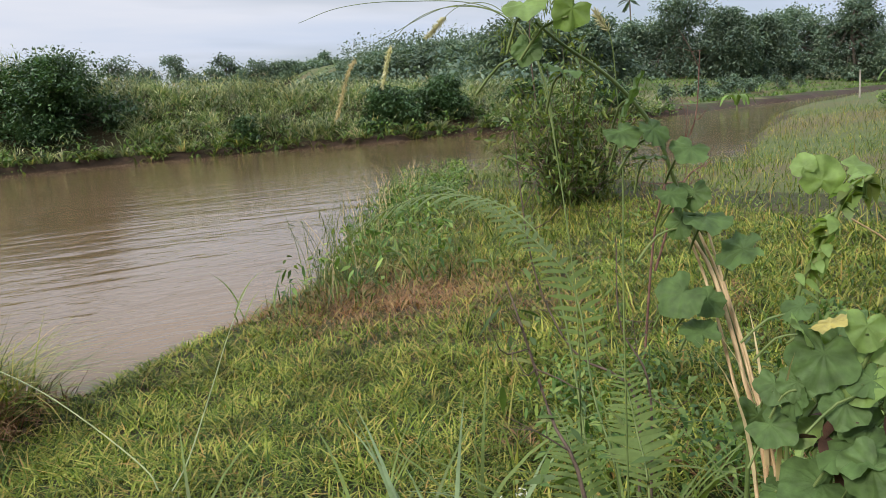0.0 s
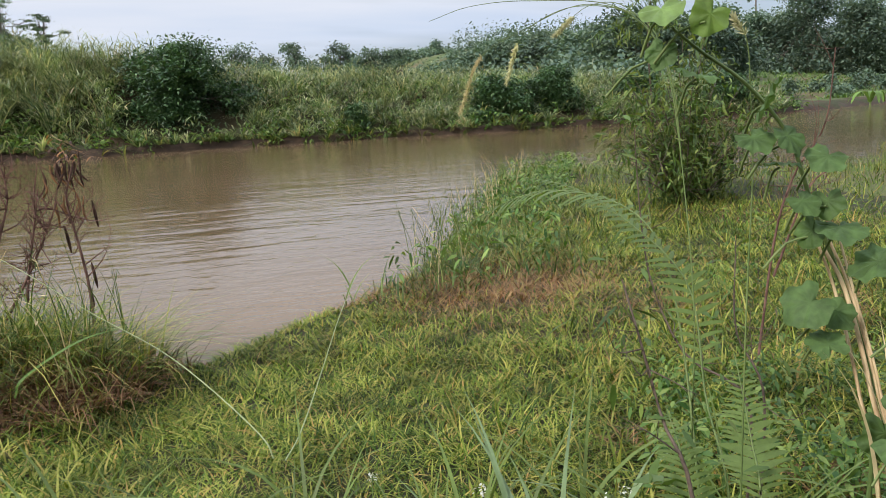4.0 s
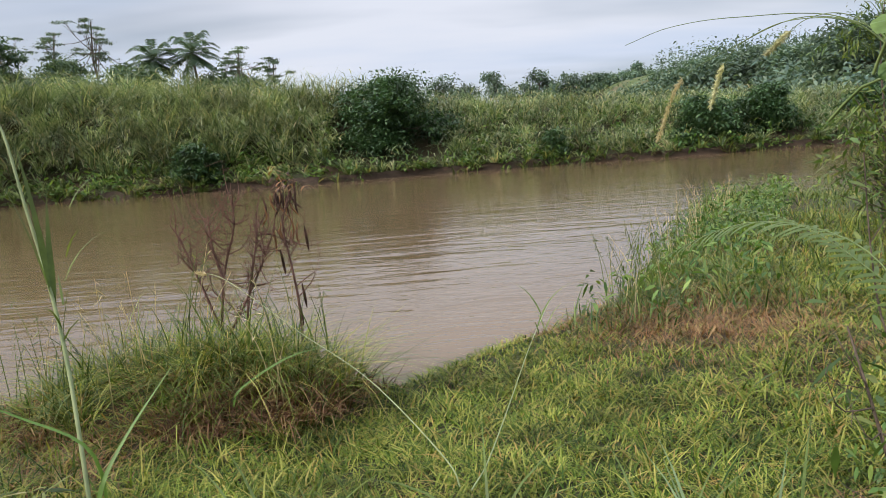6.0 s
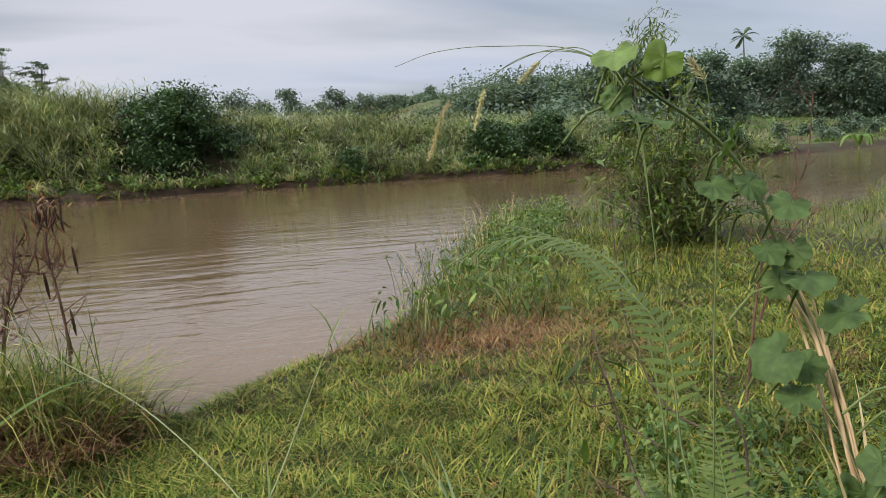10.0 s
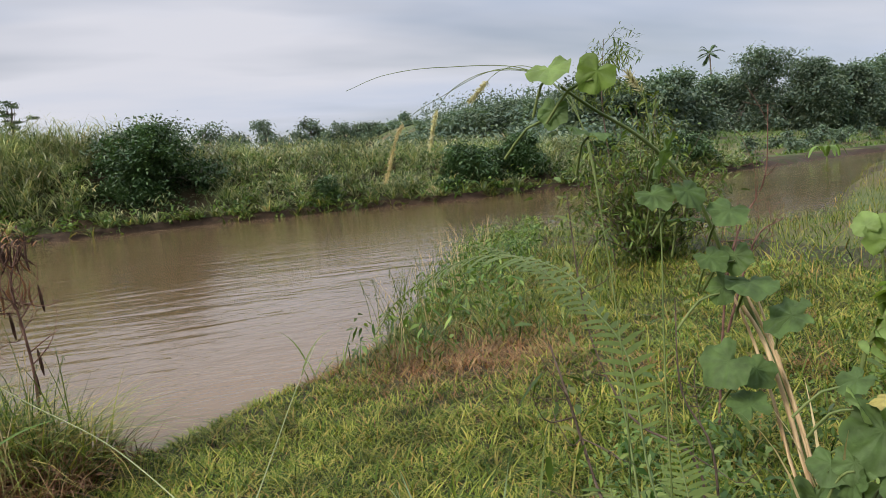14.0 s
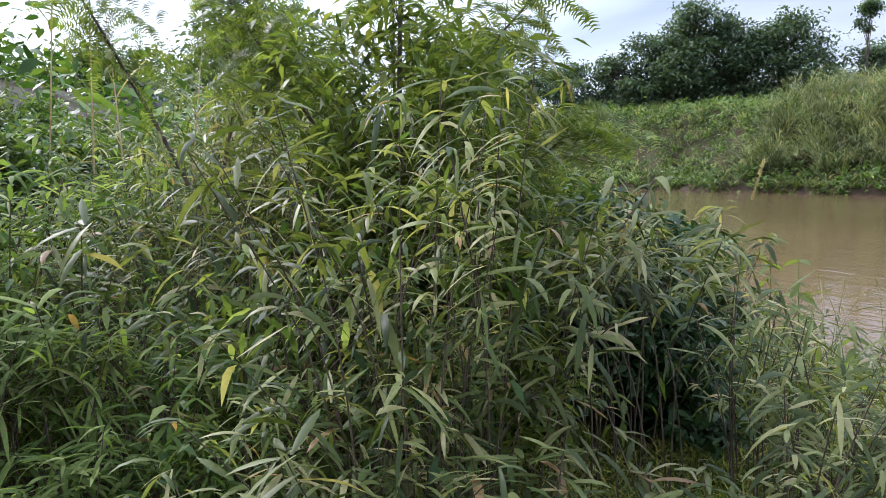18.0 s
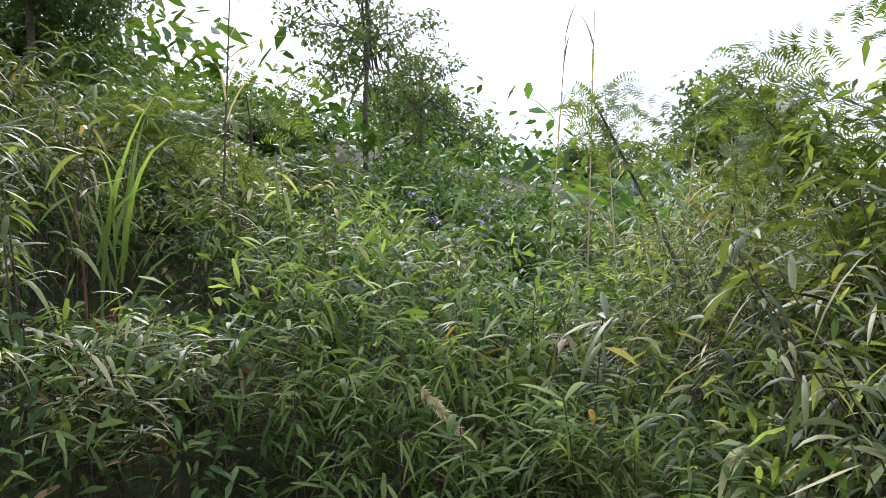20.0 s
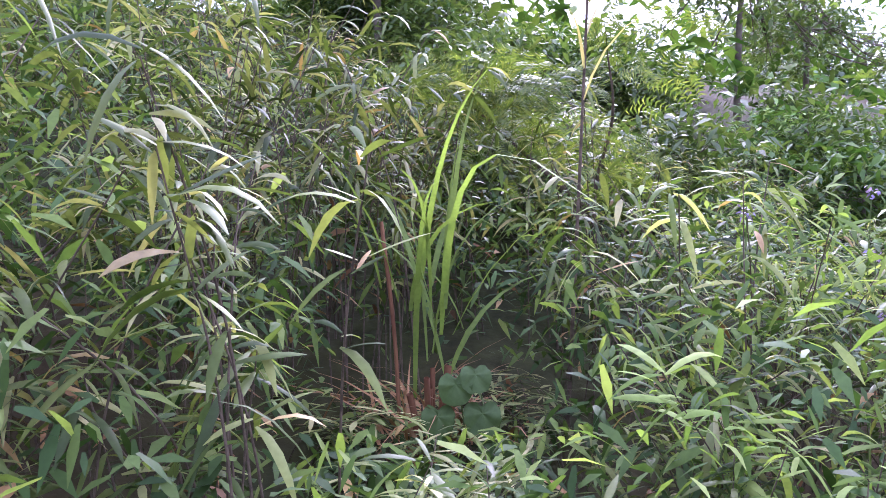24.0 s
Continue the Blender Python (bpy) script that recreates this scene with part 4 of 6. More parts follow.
# distance: tree line beyond the far fields, the wooded hill, terraces
bx_ = R.uniform(58, 165, 9000); bs_ = 3 + 5.5 * R.integers(0, 10, 9000) + R.normal(0, 0.25, 9000)
by_ = far_shore(bx_) + bs_
stuff("terrace_bunds", blades(np.stack([bx_, by_, height(bx_, by_) - 0.1], -1), R.uniform(0.5, 1.1, 9000), R.uniform(0.10, 0.22, 9000), R.uniform(0.2, 0.9, 9000), R.uniform(0.3, 1.2, 9000), 3), M_HERB, "dark grassy edges of the rice terraces", "grass")
FT = "distant tree line"
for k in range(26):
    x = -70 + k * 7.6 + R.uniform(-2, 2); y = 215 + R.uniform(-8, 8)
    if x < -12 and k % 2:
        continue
    tree("distant_tree", x, y, gz(x, y), 15.6 + 0.02 * x + R.uniform(-1.4, 1.0) - (3.5 if x < -10 else 0), R.uniform(9, 13), "distant tree on the skyline, haze put into its leaf colour", 100 + k, 520, 1.0, M_FARLEAF_HAZE, group=FT, low=0.0, count=7)
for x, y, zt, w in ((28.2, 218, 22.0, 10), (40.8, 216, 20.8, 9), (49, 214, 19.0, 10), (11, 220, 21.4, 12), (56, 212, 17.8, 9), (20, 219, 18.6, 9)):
    tree("distant_tree", x, y, gz(x, y), zt, w, "flat-topped distant tree on the skyline, haze put into its leaf colour", int(200 + x), 700, 0.9, M_FARLEAF_HAZE, group=FT, low=0.2, count=8)
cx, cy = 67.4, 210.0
tree("conifer", cx, cy, gz(cx, cy), 19.4, 4, "small dark pointed conifer on the skyline", 231, 700, 0.7, M_FARLEAF_HAZE, lobes=[(0, 0, f, (20 - gz(cx, cy) - f) * 0.22 + 0.2, (20 - gz(cx, cy) - f) * 0.22 + 0.2, 1.0) for f in np.linspace(2, 19.0 - gz(cx, cy), 7)])
HW = "woods on the hill"
hill_rows = [(48, 150, 11.5, 16), (55, 140, 13.6, 18), (62, 126, 15.2, 16), (58, 132, 14.2, 14), (66, 118, 14.6, 14), (63, 102, 16.4, 13), (69, 99, 15.0, 12), (74, 96, 16.0, 12), (71, 108, 15.6, 13), (79, 92, 12.6, 10), (83, 87, 16.4, 13), (88, 82, 13.4, 11), (92, 86, 13.0, 10), (97, 84, 12.6, 10), (103, 88, 13.2, 11), (109, 88, 14.9, 11), (114, 81, 15.6, 11), (119, 84, 13.0, 11), (124, 78, 12.2, 12), (130, 80, 11.6, 12), (140, 77, 10.6, 13), (149, 75, 10.0, 14), (156, 68, 9.6, 15), (160, 60, 10.2, 15), (166, 50, 10.5, 16), (170, 38, 10.8, 16), (172, 22, 11.0, 17), (174, 5, 11.0, 17), (175, -15, 11.0, 18), (170, -40, 11.0, 18)]
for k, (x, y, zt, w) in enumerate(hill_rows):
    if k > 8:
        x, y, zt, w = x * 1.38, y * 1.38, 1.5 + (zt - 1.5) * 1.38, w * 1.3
    tree("hill_tree", x, y, gz(x, y) - 0.3, zt + R.uniform(-0.5, 0.5) - (2.0 if k < 9 else 0.3), w, "dense green tree in the hillside wood, leaf colour tinted with haze", 300 + k, 3600, 0.78, M_FARLEAF_HAZE, group=HW, low=0.0, count=13)
hs = np.array([(x * f, y * f) for x, y, zt, w in hill_rows[9:] for f in (1.28, 1.34, 1.4, 1.48)] + [(x * f, y * f) for x, y, zt, w in hill_rows[:9] for f in (0.93, 1.0, 1.07)])
hs = np.repeat(hs, 18, 0) + R.normal(0, 5.0, (len(hs) * 18, 2))
hs = np.concatenate([hs, np.stack([R.uniform(34, 80, 420), R.uniform(72, 128, 420)], -1), np.stack([R.uniform(60, 185, 1500), R.uniform(95, 190, 1500)], -1)])
hs = hs[hs[:, 1] - far_shore(hs[:, 0]) > np.where(hs[:, 0] > 58, 40, 10)]
hs = np.concatenate([hs, height(hs[:, 0], hs[:, 1])[:, None]], -1)
stuff("hill_scrub", herb_cloud(hs, 26, 2.6, 4.0, 0.62), M_FARLEAF_HAZE, "green scrub filling the wooded hillside, leaf colour tinted with haze", "woods")
for k, (x, y, zt) in enumerate([(112, 132, 23.0), (138, 127, 18.6)]):
    palm("hill_palm", x, y, gz(x, y), zt, 5.5, "distant coconut palm above the woods", 350 + k, 12, group="distant palms")
tree("field_tree", 69.9, 39.6, gz(69.9, 39.6), 9.4, 7.2, "dark two-storied tree standing in the fields", 360, 3200, 0.45, M_TREELEAF, low=0.15, count=8)
tree("field_tree", 73.5, 37.0, gz(73.5, 37.0), 5.6, 6.5, "dark bushy tree beside the taller one", 361, 2200, 0.45, M_TREELEAF, low=0.05, count=6)
for k, (x, y, w, zt) in enumerate([(32.6, 20.2, 3.2, 1.75), (26, 6.6, 2.6, 1.15), (20.5, 6.4, 2.2, 0.9), (38, 9.5, 3.0, 1.5), (17, 9.6, 1.4, 0.9)]):
    tree("field_shrub", x, y, gz(x, y) - 0.05, zt, w, "low leafy shrub in the grass field", 370 + k, 1500, 0.17, M_HERB, low=0.0, count=9, r=0.03, category="shrub", group="field shrubs")
for k in range(16):
    x, y = 62 + 3.4 * k + R.uniform(-1, 1), 66 + 1.9 * k + R.uniform(-5, 5)
    tree("terrace_shrub", x, y, gz(x, y) - 0.1, gz(x, y) + R.uniform(1.0, 2.2), R.uniform(1.6, 3), "small shrub on the terraced field", 390 + k, 260, 0.35, M_FARLEAF_HAZE, low=0.0, count=4, r=0.06, category="shrub", group="terrace shrubs")


# ---- plants close to the eye ----
EYE = np.array([0.25, 0.2, 1.55])


def beside_path(k=1.0):
    """The plants along the edge of the path are laid out round a spot where one stands; this sets their group down there, k times as large."""
    return pose(0.347, 0.385, 1.473) @ Matrix.Diagonal((k, k, k, 1)) @ pose(-0.287, -0.213, -1.405)


def leaf_disc(radius, lobes=3, depth=0.25, notch=0.5, rng=R, seg=30, rings=4, cup=0.12):
    """A broad lobed leaf in its own plane: tip along +y, stalk at the origin, ribs sunk a little."""
    a = np.linspace(0, PI2, seg, endpoint=False)
    r = 1 - depth * (1 - np.abs(np.cos(lobes / 2 * (a - math.pi / 2))) ** 0.8) + 0.025 * rng.normal(0, 1, seg)
    r *= 1 - notch * np.exp(-((np.mod(a - 1.5 * math.pi + math.pi, PI2) - math.pi) / 0.38) ** 2)
    v = [np.zeros((seg, 3)) + np.array([0, -0.3 * radius * (1 - notch), 0])]
    c = v[0][0]
    for k in range(1, rings + 1):
        f = k / rings
        x, y = np.cos(a) * r * radius * f, np.sin(a) * r * radius * f
        z = cup * radius * (f ** 2) * (0.6 * np.cos(2 * a) - 0.5) + 0.09 * radius * f * np.cos(2 * lobes * a + 0.4) + 0.05 * radius * f * rng.normal(0, 1, seg)
        v.append(np.stack([x, y, z], -1) + c * (1 - f))
    v = np.concatenate(v)
    i = np.arange(seg); j = (i + 1) % seg
    f = np.concatenate([np.stack([k * seg + i, k * seg + j, (k + 1) * seg + j, (k + 1) * seg + i], -1) for k in range(rings)])
    return v, f


def face(pos, normal, tip):
    """A matrix that lays a leaf disc at pos with its face along normal and its tip towards tip."""
    n = Vector(normal).normalized(); y = (Vector(tip) - n * Vector(tip).dot(n)).normalized(); x = y.cross(n)
    return Matrix(((x.x, y.x, n.x, pos[0]), (x.y, y.y, n.y, pos[1]), (x.z, y.z, n.z, pos[2]), (0, 0, 0, 1)))


def stem(name, points, r0, r1, mat, parent, k=14, label="", sides=6):
    c = curve_pts(points, k)
    return part(name, tubes(c[None], np.linspace(r0, r1, k)[None], sides), mat, parent, label)


def vine_leaves(ob, spots, mats, rng, size=0.84):
    for x, y, z, r, kind in spots:
        r = r * size
        p = np.array([x, y, z])
        to = unit(EYE - p)
        nrm = to * rng.uniform(0.4, 1.0) + np.array([0, 0, rng.uniform(0.2, 0.9)]) + rng.normal(0, 0.34, 3)
        tip = np.array([rng.normal(0, 0.6), rng.normal(0, 0.6), -1.0])
        lf = part("leaf", leaf_disc(r * 1.0, 5 if kind != 2 else 3, 0.22 if kind != 2 else 0.16, 0.6, rng), mats[min(kind, 2)], ob, ("", "yellowing leaf", "pale heart-shaped leaf")[min(kind, 2)])
        lf.matrix_local = face(p - unit(np.array(tip)) * r * 0.3, nrm, tip)
        q = p + np.array([rng.normal(0, 0.03), 0.05 + rng.normal(0, 0.02), -0.05])
        stem("petiole", [p, (p + q) / 2 + np.array([0, 0, 0.015]), q], 0.0018, 0.0022, M_STEM, ob, 5, "", 5)


vr = np.random.default_rng(5)
vine = thing("climbing_vine", beside_path(1.22), "climbing gourd vine with broad lobed leaves on dry stalks", "vine")
stem("vine_stem", [(1.27, 1.05, 0.0), (1.26, 1.08, 0.5), (1.26, 1.08, 0.91), (1.22, 1.12, 1.10), (1.16, 1.13, 1.24), (1.10, 1.12, 1.35), (1.02, 1.12, 1.43), (0.93, 1.11, 1.48), (0.87, 1.09, 1.51)], 0.005, 0.002, M_STEM, vine, 30)
vine_leaves(vine, [(0.855, 1.09, 1.525, 0.040, 2), (0.90, 1.06, 1.515, 0.034, 2), (0.90, 1.08, 1.44, 0.038, 0), (0.87, 1.12, 1.472, 0.03, 0), (0.99, 1.05, 1.40, 0.043, 0), (0.99, 1.06, 1.345, 0.036, 0), (1.03, 1.04, 1.345, 0.036, 0), (1.03, 1.06, 1.31, 0.032, 0), (1.08, 1.03, 1.315, 0.036, 0), (1.07, 1.05, 1.25, 0.032, 0), (1.10, 1.04, 1.25, 0.032, 0), (1.12, 1.03, 1.205, 0.048, 0), (1.10, 1.07, 1.20, 0.034, 0), (1.16, 1.01, 1.155, 0.050, 0), (1.10, 1.07, 1.085, 0.052, 0), (1.12, 1.05, 1.03, 0.038, 0), (1.15, 1.05, 1.07, 0.036, 0)], (M_VINE, M_YELLOWLEAF, M_VINE_PALE), vr)
low = thing("trailing_gourd", beside_path(1.15), "low gourd vine with large overlapping rough leaves", "vine")
stem("vine_stem", [(1.32, 0.98, 0.0), (1.30, 0.95, 0.4), (1.27, 0.93, 0.75), (1.28, 0.90, 0.95), (1.32, 0.86, 1.05), (1.42, 0.79, 1.07)], 0.006, 0.002, M_STEM, low, 20)
vine_leaves(low, [(1.23, 0.92, 0.99, 0.075, 0), (1.18, 0.96, 0.95, 0.044, 0), (1.20, 0.93, 0.935, 0.042, 0), (1.23, 0.88, 0.93, 0.05, 0), (1.26, 0.87, 0.97, 0.05, 0), (1.22, 0.86, 0.87, 0.085, 0), (1.22, 0.95, 1.035, 0.045, 2), (1.25, 0.92, 1.05, 0.038, 1), (1.28, 0.88, 1.04, 0.048, 2), (1.24, 0.97, 1.06, 0.04, 0), (1.34, 0.83, 0.95, 0.05, 2), (1.27, 0.94, 0.98, 0.05, 0), (1.33, 0.88, 1.01, 0.055, 2), (1.27, 0.88, 0.89, 0.06, 0), (1.20, 0.91, 0.80, 0.08, 0), (1.27, 0.84, 0.82, 0.07, 0), (1.33, 0.80, 0.88, 0.055, 1), (1.41, 0.79, 1.06, 0.045, 2), (1.44, 0.74, 1.06, 0.04, 0), (1.32, 0.76, 0.82, 0.06, 0), (1.26, 0.98, 0.72, 0.07, 0), (1.30, 0.90, 0.68, 0.07, 0), (1.36, 0.82, 0.72, 0.06, 0), (1.22, 1.02, 0.86, 0.06, 0)], (M_VINE, M_YELLOWLEAF, M_VINE_PALE), vr, 0.74)
vine_leaves(low, [(vr.uniform(1.18, 1.40), vr.uniform(0.80, 1.0), vr.uniform(0.62, 1.03), vr.uniform(0.035, 0.06), 2 if k % 3 == 0 else 0) for k in range(26)], (M_VINE, M_YELLOWLEAF, M_VINE_PALE), vr, 0.8)
for k in range(14):
    p = np.array([1.29, 0.9, 0.86]) + vr.normal(0, 0.035, 3)
    part("dead_leaf", leaves(p[None], np.array([0.06]), 0.5, vr, 1.6, 0.4, 4), M_POD, low, "shrivelled dark leaf")
rl = thing("round_leaf_shoot", beside_path(1.4), "upright shoot with one large round green leaf", "plant")
stem("shoot_stem", [(1.42, 1.06, 0.0), (1.40, 1.05, 0.6), (1.38, 1.04, 1.05), (1.36, 1.03, 1.24)], 0.004, 0.002, M_STEM, rl, 16)
for (p, r, nrm, tip, mt) in (((1.365, 1.025, 1.255), 0.036, (-0.55, -0.8, 0.15), (0.05, 0, 1), M_VINE_PALE), ((1.395, 0.985, 1.27), 0.026, (-0.2, -0.5, 0.9), (0.7, -0.5, 0.2), M_VINE_PALE), ((1.345, 1.045, 1.275), 0.022, (-0.8, -0.3, 0.4), (-0.3, 0.3, 0.9), M_VINE_PALE)):
    lf = part("leaf", leaf_disc(r, 2, 0.06, 0.5, vr), mt, rl)
    lf.matrix_local = face(np.array(p), nrm, tip)
curl = thing("twining_shoot", beside_path(1.25), "twining stem wrapped in small curled pale leaves", "vine")
cc = curve_pts([(1.36, 1.08, 0.7), (1.35, 1.06, 1.02), (1.38, 1.04, 1.12), (1.40, 1.03, 1.17), (1.42, 1.02, 1.22), (1.44, 0.99, 1.25)], 40)
part("twining_stem", tubes(cc[None], np.full((1, 40), 0.004), 6), M_STEM, curl)
for k in list(range(10, 40)) * 2:
    part("curled_leaf", leaves(cc[k:k + 1] + vr.normal(0, 0.006, 3), np.array([vr.uniform(0.020, 0.034)]), 0.75, vr, 1.4, 0.7, 4), M_VINE_PALE if k % 3 else M_FEATHER, curl)

# dry reed stalks that carry the vine
ST = "dry stalks beside the vine"
for k, (dx, dy, r) in enumerate(((0, 0, 0.0055), (0.018, 0.004, 0.0045), (-0.016, 0.01, 0.004), (0.006, -0.014, 0.0035))):
    o = thing("dry_stalk", beside_path(1.12), "split straw-coloured reed stalk leaning beside the vine", "stalk", ST)
    e = 0.5 + 0.25 * k
    stem("stalk", [(1.17 + dx, 0.90 + dy, 0.0), (1.25 + dx, 1.02 + dy, 0.70), (1.28 + dx, 1.11 + dy, 0.92), (1.28 + dx * 0.8, 1.17 + dy, 1.07), (1.265 + dx * e, 1.205 + dy, 1.14 + 0.015 * k)], r, r * 0.55, M_STRAW, o, 18)
    part("dry_sheath", blades(np.array([(1.255 + dx, 1.03 + dy, 0.72)]), np.array([0.35]), np.array([0.012]), np.array([0.1]), np.array([0.25]), 8, np.array([1.0 + k])), M_SEED, o)
o = thing("dry_stalk", beside_path(1.12), "pale bent stalk ending in a fluffy seed tuft", "stalk", ST)
stem("stalk", [(1.55, 0.78, 0.0), (1.61, 0.85, 0.62), (1.67, 0.91, 0.80), (1.70, 0.95, 0.94), (1.70, 1.01, 1.07), (1.69, 1.05, 1.16)], 0.006, 0.0018, M_STRAW, o, 24)
stem("side_stalk", [(1.66, 0.90, 0.80), (1.66, 0.97, 0.98), (1.60, 1.05, 1.10), (1.52, 1.08, 1.16)], 0.003, 0.0015, M_STRAW, o, 14)
part("seed_tuft", leaves(np.array([1.69, 1.05, 1.165]) + vr.normal(0, 0.006, (60, 3)), vr.uniform(0.012, 0.03, 60), 0.16, vr, 1.6), M_SEED, o, "fluffy straw tuft")


# arching grass stems with hanging seed heads
def seed_head(c, n, r, length, rng):
    """Fine awned spikelets along the line c."""
    i = rng.integers(0, len(c) - 1, n); u = rng.random((n, 1))
    p = c[i] * (1 - u) + c[i + 1] * u
    tan = unit(c[i + 1] - c[i])
    d = unit(tan * 1.2 + rng.normal(0, 0.55, (n, 3)))
    s = np.linspace(0, 1, 3)[None, :, None]
    q = p[:, None] + d[:, None] * s * length
    side = unit(np.cross(d, rng.normal(0, 1, (n, 3))))[:, None]
    return ribbons(q, r * np.array([[0.6, 1.0, 0.15]]) * np.ones((n, 1)), side)


def seed_grass(label, pts, head_from, mat, r0=0.0022, spikelets=520, wide=0.0009, length=0.015, group="arching seed grasses", at=(0, 0, 0)):
    ob = thing("seed_grass", at, label, "grass stem", group)
    c = curve_pts(pts, 60)
    part("stem", tubes(c[None], np.linspace(r0, r0 * 0.35, 60)[None], 5), M_STEM, ob)
    k = int(60 * head_from)
    if spikelets:
        part("seed_head", seed_head(c[k:], spikelets, wide, length, vr), mat, ob, "bristly straw seed head")
    return ob


root = [(1.40, 1.70, 0.0), (1.41, 1.77, 0.45), (1.43, 1.80, 0.85), (1.46, 1.90, 1.22)]
seed_grass("arching grass stem with a hanging straw seed head", root + [(1.47, 1.99, 1.50), (1.45, 2.08, 1.64), (1.34, 2.22, 1.70), (1.22, 2.37, 1.65), (1.11, 2.49, 1.57), (1.07, 2.59, 1.40)], 0.87, M_SEED, at=beside_path(0.9))
seed_grass("arching grass stem with a pale hanging seed head", root + [(1.46, 1.97, 1.50), (1.40, 2.06, 1.65), (1.30, 2.18, 1.69), (1.22, 2.28, 1.66), (1.19, 2.37, 1.60), (1.18, 2.44, 1.49)], 0.88, M_PALESEED, at=beside_path(0.9))
seed_grass("long thin arching grass stem with a bare tip", root + [(1.45, 1.96, 1.51), (1.36, 2.06, 1.67), (1.16, 2.21, 1.71), (1.02, 2.32, 1.71), (0.92, 2.41, 1.68)], 0.97, M_SEED, 0.0022, 0, at=beside_path(0.9))
seed_grass("arching grass stem with a short pale seed head", root + [(1.44, 1.94, 1.50), (1.37, 2.02, 1.66), (1.29, 2.10, 1.68), (1.23, 2.19, 1.61)], 0.91, M_PALESEED, at=beside_path(0.9))
seed_grass("upright grass stem with a narrow straw spike", [(1.05, 1.15, 0.0), (1.08, 1.18, 0.6), (1.08, 1.18, 1.04), (1.11, 1.21, 1.29), (1.11, 1.22, 1.41), (1.10, 1.22, 1.50), (1.08, 1.23, 1.54)], 0.86, M_PALESEED, 0.002, 110, 0.0012, 0.014, at=beside_path(1.14))


# ferns
def fern(label, pts, pairs, length, width, rng, sag=0.3, group="ferns by the vine"):
    ob = thing("fern_frond", beside_path(), label, "fern", group)
    c = curve_pts(pts, 30)
    part("midrib", tubes(c[None], np.linspace(0.004, 0.0012, 30)[None], 5), M_STEM, ob, "brownish green midrib")
    lf = pinnae(c[10:], pairs, length, width, rng, sag, lambda t: np.clip(1.05 - t ** 2.2, 0.08, 1) * np.clip(0.5 + 2.5 * t, 0, 1), 1.15, 5)
    v, f = lf
    for i in range(len(v) // 10):
        part("leaflet", (v[i * 10:i * 10 + 10], f[:4]), M_FERN, ob)
    return ob


fern("long arching fern frond with comb-like leaflets", [(1.36, 1.55, 0.0), (1.38, 1.58, 0.44), (1.43, 1.74, 0.63), (1.48, 1.89, 0.90), (1.40, 2.06, 1.06), (1.29, 2.20, 1.16), (1.15, 2.34, 1.20)], 36, 0.095, 0.015, vr)
fern("drooping fern frond spread over the waterside grass", [(1.36, 1.60, 0.0), (1.50, 1.95, 0.75), (1.50, 2.15, 1.05), (1.32, 2.42, 1.13), (1.10, 2.60, 1.02), (1.00, 2.72, 0.86)], 36, 0.12, 0.015, vr, 0.6)
fern("upright fern frond low under the vine", [(1.28, 1.36, 0.0), (1.32, 1.40, 0.5), (1.37, 1.50, 0.64), (1.41, 1.61, 0.80)], 26, 0.09, 0.013, vr)
fern("low fern frond in the weeds", [(1.20, 1.42, 0.0), (1.22, 1.48, 0.35), (1.26, 1.60, 0.55), (1.32, 1.76, 0.62)], 24, 0.085, 0.012, vr)
fern("broad fern frond arching over the grass", [(1.95, 0.45, 0.0), (1.92, 0.50, 0.5), (1.88, 0.56, 0.82), (1.82, 0.65, 0.90), (1.76, 0.76, 0.88), (1.68, 0.88, 0.77)], 30, 0.16, 0.017, vr, 0.5)
fern("lower fern frond below its neighbour", [(2.0, 0.50, 0.0), (1.98, 0.55, 0.4), (1.92, 0.66, 0.66), (1.82, 0.82, 0.66), (1.75, 0.95, 0.58)], 26, 0.14, 0.015, vr, 0.5)


# dark bare stems among the weeds
def bare_shrub(name, label, mains, twigs, r0, mat, rng, twig_len=0.25, leaf=None, group="", at=(0, 0, 0)):
    ob = thing(name, at, label, "shrub", group)
    for m in mains:
        c = curve_pts(m, 18)
        main = part("branch", tubes(c[None], np.linspace(r0, r0 * 0.35, 18)[None], 6), mat, ob)
        for i in rng.integers(5, 17, twigs):
            d = unit(rng.normal(0, 1, 3) + np.array([0, 0, 0.7]))
            L = twig_len * rng.uniform(0.4, 1.1)
            e = curve_pts([c[i], c[i] + d * L * 0.5 + rng.normal(0, 0.02, 3), c[i] + d * L + np.array([0, 0, 0.2 * L])], 6)
            pairs = [tubes(e[None], np.linspace(r0 * 0.38, r0 * 0.12, 6)[None], 4)]
            for _ in range(3):
                f = e[rng.integers(2, 6)]; g = f + unit(rng.normal(0, 1, 3) + np.array([0, 0, 0.5])) * L * 0.45
                pairs.append(tubes(curve_pts([f, (f + g) / 2, g], 4)[None], np.linspace(r0 * 0.18, r0 * 0.07, 4)[None], 4))
            part("twig", join(*pairs), mat, main)
    if leaf:
        n, size, lm = leaf
        p = np.concatenate([curve_pts(m, 60)[15:] for m in mains]); p = p[rng.integers(0, len(p), n)] + rng.normal(0, 0.06, (n, 3))
        part("leaves", leaves(p, rng.uniform(0.6, 1.3, n) * size, 0.28, rng), lm, ob)
    return ob


